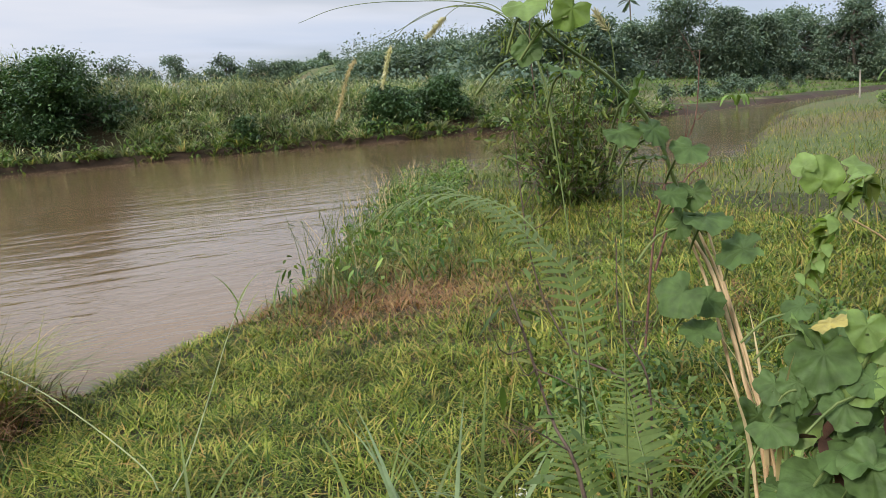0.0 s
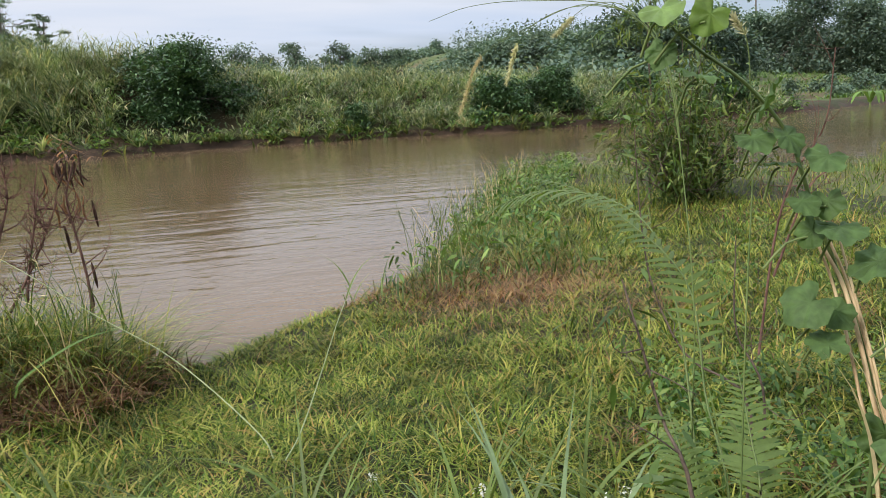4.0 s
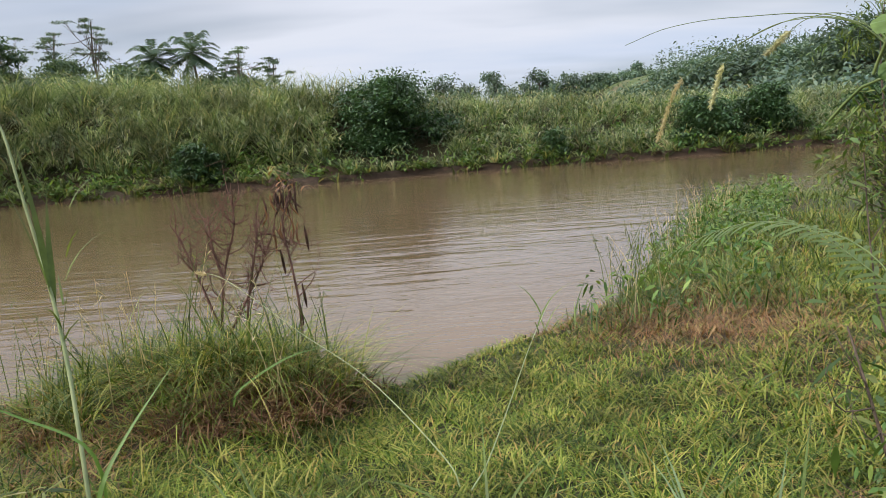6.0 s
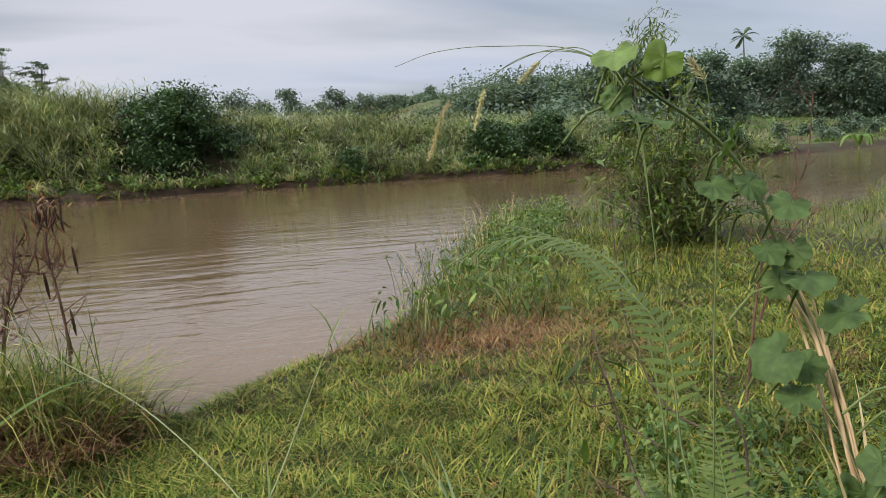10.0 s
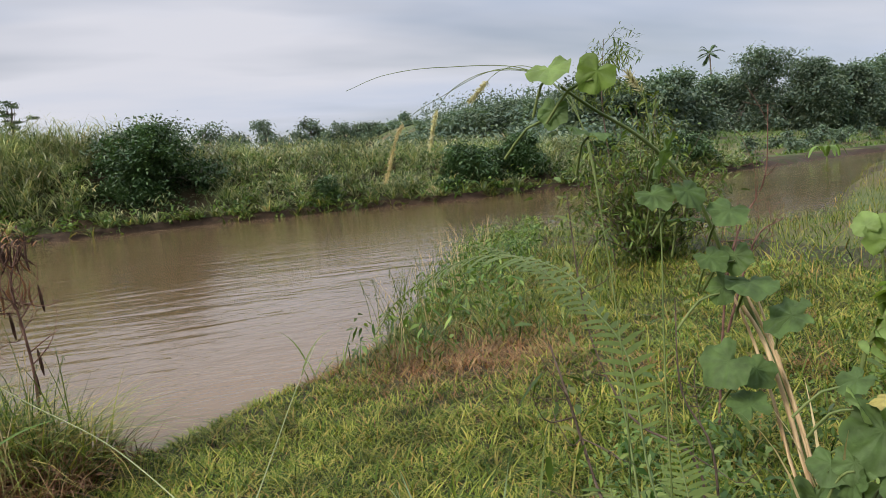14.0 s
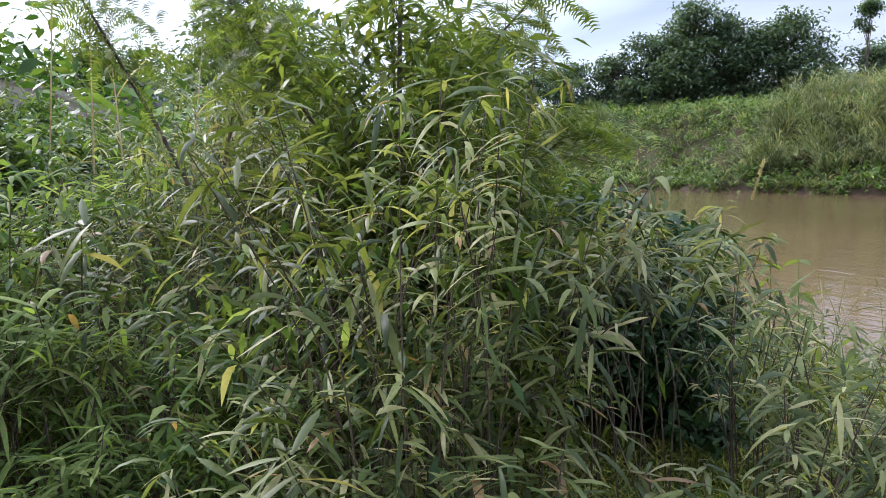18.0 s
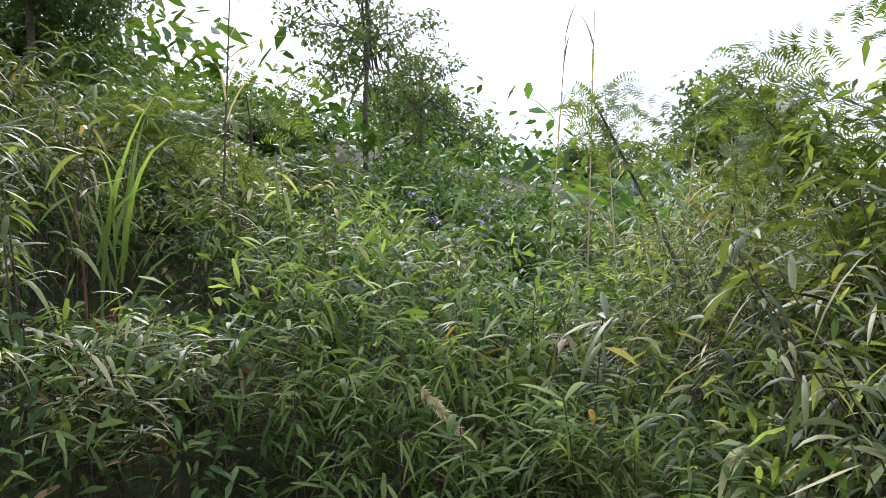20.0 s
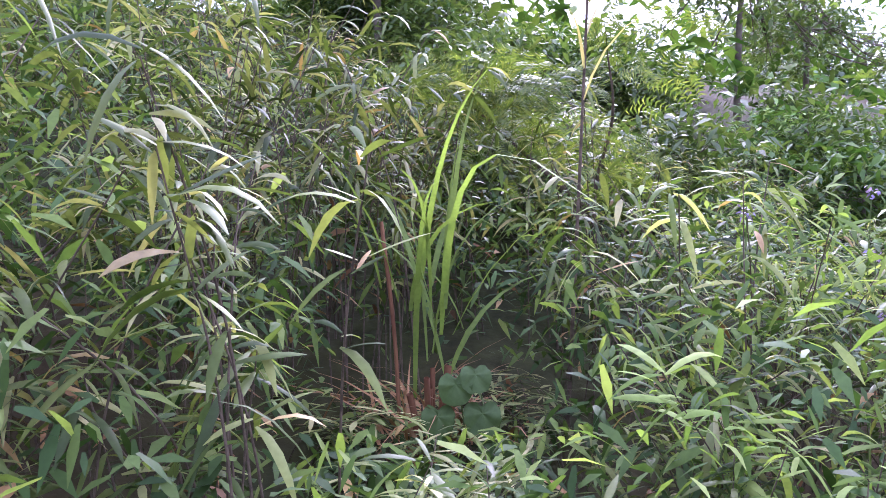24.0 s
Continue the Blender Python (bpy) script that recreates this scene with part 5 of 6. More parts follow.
bare_shrub("dark_stemmed_weed", "dark thorny stem with a few thin twigs", [[(1.80, 2.01, 0.0), (1.80, 2.01, 0.45), (1.67, 2.15, 0.58), (1.62, 2.27, 0.79), (1.61, 2.33, 1.02), (1.61, 2.37, 1.32)], [(1.84, 1.99, 0.05), (1.84, 1.99, 0.48), (1.81, 2.09, 0.67), (1.85, 2.15, 0.95)]], 7, 0.005, M_TWIG, vr, 0.22, (60, 0.05, M_WILLOW), at=beside_path())
bare_shrub("dark_stemmed_weed", "dark green stem rising through the ferns", [[(1.25, 1.45, 0.0), (1.22, 1.51, 0.52), (1.21, 1.61, 0.66), (1.20, 1.70, 0.85), (1.19, 1.76, 0.98)]], 6, 0.006, M_TWIG, vr, 0.2, (40, 0.06, M_WILLOW), at=beside_path())
bare_shrub("bare_twig_shrub", "leafless grey twigs beside the bush", [[(2.85, 3.18, 0.0), (2.88, 3.12, 0.7), (2.95, 3.08, 1.02), (3.05, 3.01, 1.25), (3.07, 2.99, 1.60)], [(2.9, 3.14, 0.5), (2.98, 3.02, 0.95), (3.10, 2.95, 1.06)]], 8, 0.007, M_DEADTWIG, vr, 0.3, at=beside_path())


# willowy bush on the promontory with a tall plumed shoot
def willow_bush():
    rng = np.random.default_rng(77)
    bx, by = 6.7, 9.2
    bz = gz(bx, by)
    ob = thing("narrow_leaf_bush", (bx, by, bz), "dense bush with narrow yellow-green leaves by the water", "bush")
    pl = []
    for k in range(80):
        a = rng.uniform(0, PI2); o = rng.uniform(0.15, 1.35); h = rng.uniform(0.6, 2.3) * (1.15 - 0.4 * o)
        c = curve_pts([(0.1 * math.cos(a), 0.1 * math.sin(a), 0), (0.45 * o * math.cos(a), 0.45 * o * math.sin(a), h * 0.55), (o * math.cos(a), o * math.sin(a), h)], 16)
        part("branch", tubes(c[None], np.linspace(0.011, 0.003, 16)[None], 4), M_TWIG, ob)
        n = 78
        f = c[rng.integers(2, 16, n)] + rng.normal(0, 0.10, (n, 3))
        pl.append(leaves(f, rng.uniform(0.07, 0.15, n), 0.28, rng, 1.2, 0.3))
    part("foliage", join(*pl), M_WILLOW, ob, "narrow yellow-green leaves")
    return ob


willow_bush()
rng8 = np.random.default_rng(8)
px, py = 6.6, 9.95
pz = gz(px, py)
plume = thing("plumed_shoot", (px, py, pz), "tall slender shoot with sparse drooping leafy sprays", "shrub")
c = curve_pts([(0, 0, 0), (0.05, 0, 1.2), (0.0, 0.05, 2.4), (0.06, 0, 3.3)], 30)
part("stem", tubes(c[None], np.linspace(0.02, 0.004, 30)[None], 6), M_TWIG, plume)
for k in range(26):
    i = rng8.integers(16, 30); a = rng8.uniform(0, PI2); L = rng8.uniform(0.35, 0.9)
    d = np.array([math.cos(a), math.sin(a), 0])
    e = curve_pts([c[i], c[i] + d * L * 0.5 + np.array([0, 0, 0.22]), c[i] + d * L + np.array([0, 0, 0.08])], 10)
    n = 34
    part("spray", join(tubes(e[None], np.linspace(0.005, 0.0015, 10)[None], 4), leaves(e[rng8.integers(2, 10, n)] + rng8.normal(0, 0.05, (n, 3)), rng8.uniform(0.05, 0.12, n), 0.22, rng8, 1.3, 0.4)), M_WILLOW, plume)

# dead shrub on the tussock, with hanging brown pods
dr = np.random.default_rng(21)
dead = bare_shrub("dead_shrub", "leafless reddish-brown dead shrub with hanging pods", [[(-1.21, 6.05, -0.09), (-1.18, 6.09, 0.3), (-1.13, 6.13, 0.65), (-1.03, 6.17, 0.99), (-1.04, 6.21, 1.2)], [(-0.58, 6.05, -0.11), (-0.58, 6.09, 0.34), (-0.62, 6.13, 0.69), (-0.66, 6.17, 0.96), (-0.6, 6.21, 1.2)], [(-1.13, 6.05, 0.17), (-0.98, 6.09, 0.42), (-0.85, 6.13, 0.67), (-0.72, 6.17, 0.96)], [(-1.19, 6.05, 0.22), (-1.3, 6.09, 0.54), (-1.4, 6.13, 0.81), (-1.49, 6.17, 1.01)], [(-1.02, 6.05, -0.02), (-0.97, 6.09, 0.38), (-0.89, 6.13, 0.76), (-0.83, 6.17, 1.06)], [(-1.12, 6.05, 0.58), (-1.19, 6.09, 0.84), (-1.21, 6.13, 1.1)]], 26, 0.013, M_DEADTWIG, dr, 0.30)
for k in range(26):
    p = np.array([-0.66, 6.28, 1.22]) + dr.normal(0, 1, 3) * np.array([0.07, 0.05, 0.06]) - np.array([0, 0, 0.25 * (k % 4 == 0)])
    L = dr.uniform(0.12, 0.24)
    q = curve_pts([p, p + np.array([dr.normal(0, 0.02), 0, -L * 0.5]), p + np.array([dr.normal(0, 0.03), 0, -L])], 6)
    part("pod", tubes(q[None], np.array([[0.002, 0.006, 0.009, 0.009, 0.007, 0.002]]), 6), M_POD if k % 2 else M_DRY, dead)
for k in range(34):
    p = np.array([-0.66, 6.28, 1.27]) + dr.normal(0, 1, 3) * np.array([0.06, 0.05, 0.07])
    part("withered_leaf", blades(p[None], dr.uniform(0.06, 0.13, 1), dr.uniform(0.012, 0.024, 1), dr.uniform(0.4, 1.2, 1), dr.uniform(1.2, 2.6, 1), 6, None, 1.4, dr), M_POD if k % 3 == 0 else M_DRY, dead, "curled red-brown dead leaf")
for p in ((-0.50, 6.2, 0.95), (-0.56, 6.2, 0.50), (-0.60, 6.2, 0.36), (-0.70, 6.2, 0.78)):
    part("pod", tubes(curve_pts([p, (p[0] + 0.01, p[1], p[2] - 0.1), (p[0] + 0.02, p[1], p[2] - 0.2)], 6)[None], np.array([[0.003, 0.010, 0.012, 0.012, 0.010, 0.003]]), 6), M_POD, dead)

# single stems in front of the water
bs = thing("bulb_headed_stalk", (0, 0, 0), "tall pale grass stalk with a round cream bud", "grass stem")
stem("stalk", [(-1.0, 3.2, 0.0), (-1.03, 3.25, 0.22), (-1.15, 3.49, 0.71), (-1.25, 3.63, 1.07), (-1.34, 3.72, 1.37), (-1.42, 3.80, 1.66), (-1.47, 3.83, 1.755), (-1.52, 3.85, 1.75)], 0.010, 0.004, M_PALESTEM, bs, 40)
bud = curve_pts([(-1.485, 3.835, 1.757), (-1.515, 3.85, 1.752), (-1.55, 3.862, 1.735)], 9)
part("bud", tubes(bud[None], np.array([[0.008, 0.022, 0.031, 0.035, 0.034, 0.030, 0.022, 0.012, 0.002]]), 12), M_SEED, bs, "round cream bud")
for d, h in ((1.7, 0.75), (2.4, 0.62), (1.2, 0.5)):
    part("sheath_leaf", blades(np.array([(-1.22, 3.6, 0.95)]), np.array([h]), np.array([0.035]), np.array([0.18]), np.array([0.12]), 8, np.array([d + 0.6])), M_BLADE, bs)
for k in range(7):
    a = vr.uniform(0, PI2)
    part("sheath_leaf", blades(np.array([(-1.2 + 0.02 * k, 3.55, 0.75 + 0.1 * k)]), np.array([vr.uniform(0.15, 0.3)]), np.array([0.012]), np.array([0.6]), np.array([0.6]), 6, np.array([a])), M_BLADE, bs)


def lone_stem(label, pts, r0, r1, mat, leaf=None, head=None):
    ob = thing("leaning_grass", (0, 0, 0), label, "grass stem", "single stems over the lawn")
    c = curve_pts(pts, 30)
    part("stem", tubes(c[None], np.linspace(r0, r1, 30)[None], 5), mat, ob)
    if leaf:
        for z, L, w, az in leaf:
            part("leaf", blades(c[int(z * 29)][None], np.array([L]), np.array([w]), np.array([0.5]), np.array([0.5]), 7, np.array([az])), M_BLADE, ob)
    if head:
        part("seed_head", seed_head(c[head:], 150, 0.002, 0.03, vr), M_SEED, ob, "straw seed head")
    return ob


lone_stem("thin straw stem leaning over the lawn", [(0.5, 3.5, -0.02), (0.60, 3.70, 0.02), (0.80, 4.29, 0.10), (1.03, 4.98, 0.20), (1.29, 5.65, 0.32)], 0.004, 0.002, M_PALESTEM, [(0.85, 0.35, 0.02, 0.6), (0.92, 0.3, 0.018, 2.2)])
lone_stem("long pale stem slanting across the tussock", [(0.45, 3.5, 0.0), (0.41, 3.58, 0.08), (0.20, 3.97, 0.21), (-0.03, 4.31, 0.33), (-0.37, 4.63, 0.49), (-0.82, 4.91, 0.78), (-1.06, 5.16, 0.80)], 0.004, 0.0018, M_PALESTEM, None, 27)
for w, pts in ((0.007, [(-0.94, 3.18, 0.0), (-0.94, 3.15, 0.43), (-1.17, 3.11, 0.62), (-1.38, 3.03, 0.76)]), (0.010, [(-0.95, 3.05, 0.0), (-0.92, 3.10, 0.29), (-0.84, 3.20, 0.47), (-0.67, 3.35, 0.71)]), (0.011, [(-0.85, 4.85, 0.0), (-0.79, 4.86, 0.11), (-0.51, 4.96, 0.25), (-0.26, 5.01, 0.29)])):
    ob = thing("single_leaf_grass", (0, 0, 0), "single dark green broad grass blade over the tussock", "grass blade", "broad blades")
    c = curve_pts(pts, 16)
    wd = w * np.sin(np.pi * np.linspace(0.25, 0.99, 16)) ** 0.8
    part("blade", ribbons(c[None], wd[None], unit(np.cross(np.gradient(c, axis=0), np.array([0, -0.4, 1.0])))[None], 0.25), M_HERB, ob)
wr = np.random.default_rng(91)
for k in range(330):
    x = wr.uniform(-5.2, -0.4); y = wr.uniform(5.0, 6.5)
    if k >= 150:
        x = wr.uniform(2.2, 6.5); y = float(np.interp(x, SHORE[:, 0], SHORE[:, 1])) - wr.uniform(0.05, 1.3)
    if shore_dist(np.array([x]), np.array([y]))[0] < 0.02 or (60 < k < 150 and x < -2.6):
        continue
    L = wr.uniform(0.35, 0.95); a = wr.uniform(0, PI2); z = gz(x, y)
    d = np.array([math.cos(a), math.sin(a) * 0.6, 0]) * wr.uniform(0.1, 0.45) * L
    ob = thing("wispy_stem", (0, 0, 0), "wispy grass stem standing at the waterside", "grass stem", "waterside stems")
    cst = curve_pts([(x, y, z), np.array((x, y, z + L * 0.6)) + d * 0.4, np.array((x, y, z + L)) + d], 10)
    part("stem", join(tubes(cst[None], np.linspace(0.004, 0.0015, 10)[None], 4), leaves(cst[wr.integers(3, 10, 12)] + wr.normal(0, 0.01, (12, 3)), wr.uniform(0.02, 0.07, 12), 0.12, wr, 1.2)), M_BLADE if k % 3 else M_SEED, ob)


# leafy upright herbs at the waterside
def paired_herb(x, y, h, label, seed):
    rng = np.random.default_rng(seed)
    z = gz(x, y)
    ob = thing("waterside_herb", (x, y, z), label, "herb", "waterside herbs")
    c = curve_pts([(0, 0, -0.02), (0.01, 0, h * 0.5), (-0.02, 0.02, h)], 14)
    part("stem", tubes(c[None], np.linspace(0.007, 0.003, 14)[None], 5), M_STEM, ob)
    for k in range(9):
        f = 0.35 + 0.65 * k / 8
        p = c[int(f * 13)]
        for s in (0, math.pi):
            part("leaf", leaves(p[None], np.array([0.21 * (1.15 - 0.6 * f)]), 0.34, rng, 0.5, 0.35, 6, np.array([s + k * 1.57 + rng.uniform(-0.3, 0.3)])), M_FEATHER, ob)
    return ob


paired_herb(-3.22, 3.98, 1.12, "upright herb with paired yellow-green leaves", 1)
paired_herb(-3.12, 4.14, 0.98, "second upright herb with paired leaves", 2)
paired_herb(-2.93, 4.50, 0.48, "short herb with paired leaves", 3)
paired_herb(-3.75, 4.6, 0.55, "low leafy herb half hidden in the thicket edge", 4)
seed_grass("upright stem with a thick brown seed spike", [(-3.25, 3.5, 0.0), (-3.22, 3.58, 0.6), (-3.21, 3.60, 0.93), (-3.17, 3.68, 1.22), (-3.12, 3.73, 1.50)], 0.78, M_SEED, 0.004, 260, 0.003, 0.02, "spikes by the thicket")

# broad-bladed weeds close by, under the arching stems
nb = np.random.default_rng(17)
for k in range(46):
    a = radians(nb.uniform(-58, 6)); r = nb.uniform(1.7, 3.0)
    x, y = -math.sin(a) * r, math.cos(a) * r
    ob = thing("grass_tuft", (x, y, gz(x, y) - 0.01), "tuft of long arching green blades in the weeds", "grass", "blade tufts")
    n = nb.integers(4, 8)
    for _ in range(n):
        part("blade", blades(nb.normal(0, 0.02, (1, 3)) * np.array([1, 1, 0]), nb.uniform(0.3, 0.8, 1), nb.uniform(0.010, 0.024, 1), nb.uniform(0.1, 0.6, 1), nb.uniform(0.3, 1.1, 1), 9, None, 1.4, nb), M_BLADE, ob)
for x, y, n, tall_ in ((0.93, 1.62, 5, 1.55), (1.12, 1.52, 4, 1.5), (1.15, 2.05, 6, 1.0), (0.86, 2.2, 3, 1.0), (1.45, 2.3, 4, 1.0)):
    ob = thing("pale_blade_tuft", (x, y, gz(x, y) - 0.01), "tuft of broad pale green blades over the lawn", "grass", "blade tufts")
    for _ in range(n):
        part("blade", blades(nb.normal(0, 0.03, (1, 3)) * np.array([1, 1, 0]), tall_ * nb.uniform(0.4, 0.68, 1), nb.uniform(0.022, 0.036, 1), nb.uniform(0.05, 0.3, 1) / tall_, nb.uniform(0.15, 0.8, 1), 10, None, 1.6, nb), M_PALEBLADE, ob)
wf = np.random.default_rng(19)
for k in range(14):
    a = radians(wf.uniform(-34, -14)); r = wf.uniform(1.75, 2.5)
    x, y = -math.sin(a) * r, math.cos(a) * r
    z = gz(x, y); h = wf.uniform(0.25, 0.5)
    ob = thing("white_flower", (x, y, z), "small white-flowered weed among the grass", "flower", "white flowers")
    part("stem", tubes(curve_pts([(0, 0, 0), (0.01, 0, h * 0.5), (0.02, 0.01, h)], 6)[None], np.full((1, 6), 0.0018), 4), M_STEM, ob)
    part("petals", leaves(np.array([0.02, 0.01, h]) + wf.normal(0, 0.010, (22, 3)), wf.uniform(0.006, 0.012, 22), 0.7, wf, 1.2), M_WHITEFLOWER, ob)


# ---- the thicket on the slope ----
def sight(x, y):
    """How far along, how far aside of, and how high over the soil the clear line from the path to the cut canes runs."""
    u = np.clip(((x + 1.5) * -2.26 + (y + 0.95) * -1.35) / 6.93, 0, 1.1)
    return u, np.hypot(x + 1.5 + 2.26 * u, y + 0.95 + 1.35 * u), 1.80 - 0.62 * u - height(x, y)


def cane_clump(seed, stems=13, nodes=(11, 10, 8, 6), per=5, low=0.7, mat=M_BROAD, top=1.35):
    """A clump of leafy canes about top metres high: arching stems, bare below, with whorls of drooping lance-shaped leaves."""
    rng = np.random.default_rng(seed)
    ob = thing("cane_grass", (0, 0, -60), "clump of leafy cane grass with drooping lance-shaped leaves", "cane grass", "thicket canes")
    st, lv = [], []
    for k in range(stems):
        a = rng.uniform(0, PI2); h = rng.uniform(low, top); o = rng.uniform(0.1, 0.55)
        d = np.array([math.cos(a), math.sin(a), 0])
        b = np.append(rng.normal(0, 0.12, 2), -0.05)
        c = curve_pts([b, b + d * o * 0.3 + np.array([0, 0, h * 0.62]), b + d * o + np.array([0, 0, h])], 12)
        st.append(tubes(c[None], np.linspace(0.0045, 0.0018, 12)[None], 4))
        p = c[np.repeat(np.array(nodes), per)]
        n = len(p)
        p = p + rng.normal(0, 0.012, (n, 3))
        az = rng.uniform(0, PI2, n); L = rng.uniform(0.08, 0.20, n)
        s = np.linspace(0, 1, 5)[None, :, None]
        up = rng.uniform(-0.45, 0.7, n)[:, None, None]; sag = rng.uniform(0.1, 0.75, n)[:, None, None]
        dd = np.stack([np.cos(az), np.sin(az), 0 * az], -1)[:, None]
        q = p[:, None] + L[:, None, None] * (dd * (s - 0.15 * s ** 2) + np.array([0, 0, 1.0]) * (up * s - sag * s ** 2.0))
        w = (L * rng.uniform(0.044, 0.076, n))[:, None] * np.clip(np.sin(np.pi * (0.06 + 0.93 * s[..., 0])), 0.03, 1) ** 0.75
        side = np.stack([-np.sin(az), np.cos(az), rng.normal(0, 0.45, n)], -1)[:, None]
        lv.append(ribbons(q, w, unit(side), 0.22))
    part("canes", join(*st), M_TWIG, ob, "thin brown canes")
    part("leaves", join(*lv), mat, ob, "drooping lance-shaped leaves")
    return ob


path_xy = np.array([(0.1, 0.1), (-0.25, -0.5), (-0.6, -0.6), (-1.0, -0.7), (-1.3, -0.75), (-1.6, -1.0)])
top_el = lambda deg: np.interp(deg, [26, 32, 38, 48, 56, 65, 75, 85, 93, 100, 108, 117, 125, 140], [-19, -14, -9.6, -3.2, 2.0, 6, 6, 2.2, 0.8, 3, 6, 8, 12, 14])
top_z = lambda deg, r: 1.56 + r * np.tan(np.radians(top_el(deg)))
tr = np.random.default_rng(33)
protos = [cane_clump(500 + k) for k in range(5)]
# the same canes, lightened in leaf colour to look sunlit
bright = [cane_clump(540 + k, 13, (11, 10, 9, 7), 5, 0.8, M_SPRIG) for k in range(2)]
high = [cane_clump(520 + k, 8, (11, 10, 9), 12, 1.1) for k in range(2)]
giant = [cane_clump(560 + k, 15, (11, 10, 9, 8, 7, 5), 5, 1.2, M_BROAD, 2.1) for k in range(3)]
spots = []
for _ in range(5200):
    a = tr.uniform(24, 168); r = 1.9 + 8.0 * tr.random() ** 1.5
    x, y = -math.sin(radians(a)) * r, math.cos(radians(a)) * r
    clear = np.hypot(path_xy[:, 0] - x, path_xy[:, 1] - y).min()
    stump_gap = np.hypot(x + 3.76, y + 2.3)
    dark = 42 < a < 63 and r < 4.2
    if clear < 1.1 or (dark and (r < 3.0 or tr.random() < 0.55)) or stump_gap < 0.2 or (a < 48 and r > 5.0 - 0.05 * (48 - a)) or (a < 40 and r < 2.5) or shore_dist(np.array([x]), np.array([y]))[0] < 0.25:
        continue
    gap = 0.24 + 0.045 * r
    if any((x - q[0]) ** 2 + (y - q[1]) ** 2 < gap * gap for q in spots):
        continue
    spots.append((x, y, a, r, clear))
used = [[], [], [], []]
for k, (x, y, a, r, clear) in enumerate(spots):
    z = gz(x, y)
    hh = np.clip((top_z(a, r) - z) * (1.2 if 56 < a < 80 else 1.0), 0.4, 2.1) * tr.uniform(0.75, 1.06)
    if clear < 1.9:
        hh *= 0.85 if clear > 1.4 else 0.7
    dark = 42 < a < 63 and r < 4.2
    hh = 1.35 * tr.uniform(0.9, 1.1) if dark else hh
    u, aside, lift = sight(np.array([x]), np.array([y]))
    if aside[0] < 0.32 and 0.2 < u[0] < 1.05:
        hh = float(np.clip(lift[0] - 0.12, 0.3, hh))
    s = hh / (2.05 if hh > 1.55 and not dark else 1.3)
    m = pose(x, y, z - 0.02, tr.uniform(-6, 6), tr.uniform(-6, 6), tr.uniform(0, 360)) @ Matrix.Diagonal((min(max(s, 0.8), 1.05), min(max(s, 0.8), 1.05), s, 1))
    sort = 1 if dark else 3 if hh > 1.55 else 2 if 84 < a < 112 and r < 5 and tr.random() < 0.55 else 0
    kinds = (protos, high, bright, giant)[sort]
    first = kinds[len(used[sort]) % len(kinds)]
    if len(used[sort]) < len(kinds):
        first.matrix_basis = m
    else:
        copy_thing(first, m).scale = m.to_scale()
    used[sort].append(k)


# canes close beside the slope path, sunlight put into their leaf colour
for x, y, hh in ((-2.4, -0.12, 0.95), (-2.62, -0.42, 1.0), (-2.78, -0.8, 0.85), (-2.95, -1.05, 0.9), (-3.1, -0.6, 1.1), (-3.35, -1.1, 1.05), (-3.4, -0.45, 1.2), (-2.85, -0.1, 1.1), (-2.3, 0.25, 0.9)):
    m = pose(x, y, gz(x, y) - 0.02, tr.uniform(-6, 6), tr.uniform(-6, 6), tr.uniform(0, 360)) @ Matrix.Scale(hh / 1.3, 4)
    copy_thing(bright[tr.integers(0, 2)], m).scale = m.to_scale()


# low broad-leaved canes at the mouth of the hollow
for x, y, hh in ((-1.30, 1.22, 0.70), (-1.46, 1.02, 0.74), (-1.55, 0.78, 0.80), (-1.66, 0.60, 0.85), (-1.66, 0.38, 0.92), (-1.72, 0.10, 0.98)):
    m = pose(x, y, gz(x, y) - 0.02, tr.uniform(-6, 6), tr.uniform(-6, 6), tr.uniform(0, 360)) @ Matrix.Diagonal((0.9, 0.9, hh / 1.3, 1))
    copy_thing(protos[tr.integers(0, 5)], m).scale = m.to_scale()


def undergrowth(n, a0, a1, r0, r1, h0, h1, size, aspect, rng):
    a = np.radians(rng.uniform(a0, a1, n)); r = rng.uniform(r0, r1, n)
    x, y = -np.sin(a) * r, np.cos(a) * r
    clear = np.min(np.hypot(x[:, None] - path_xy[:, 0], y[:, None] - path_xy[:, 1]), 1)
    ok = (clear > 0.95) &  ~((np.degrees(a) > 42) & (np.degrees(a) < 63) & (r < 4.4)) & (np.hypot(x + 3.76, y + 2.3) > 0.25) & (shore_dist(x, y) > 0.2) & ((np.degrees(a) > 46) | (r < 4.2)) & (rng.random(n) < np.clip((np.degrees(a) - 60) / 30, 0.12, 1))
    x, y, a, r, clear = x[ok], y[ok], a[ok], r[ok], clear[ok]
    z = height(x, y)
    cap = np.clip((top_z(np.degrees(a), r) - z) * 0.85, 0.25, 1.5)
    cap = cap * (0.75 + 0.35 * patchy(x, y, 1.3, 4)) * np.clip((clear - 0.5) * 0.8, 0.3, 1)
    u, aside, lift = sight(x, y)
    cap = np.where((aside < 0.34) & (u > 0.1) & (u < 1.05), np.clip(np.minimum(cap, lift - 0.15), 0.15, 1.5), cap)
    p = np.stack([x, y, z + cap * (h0 + (h1 - h0) * rng.random(len(x)) ** 0.7)], -1)
    return leaves(p, rng.uniform(0.6, 1.35, len(x)) * size, aspect, rng, 0.8, 0.35, 3)


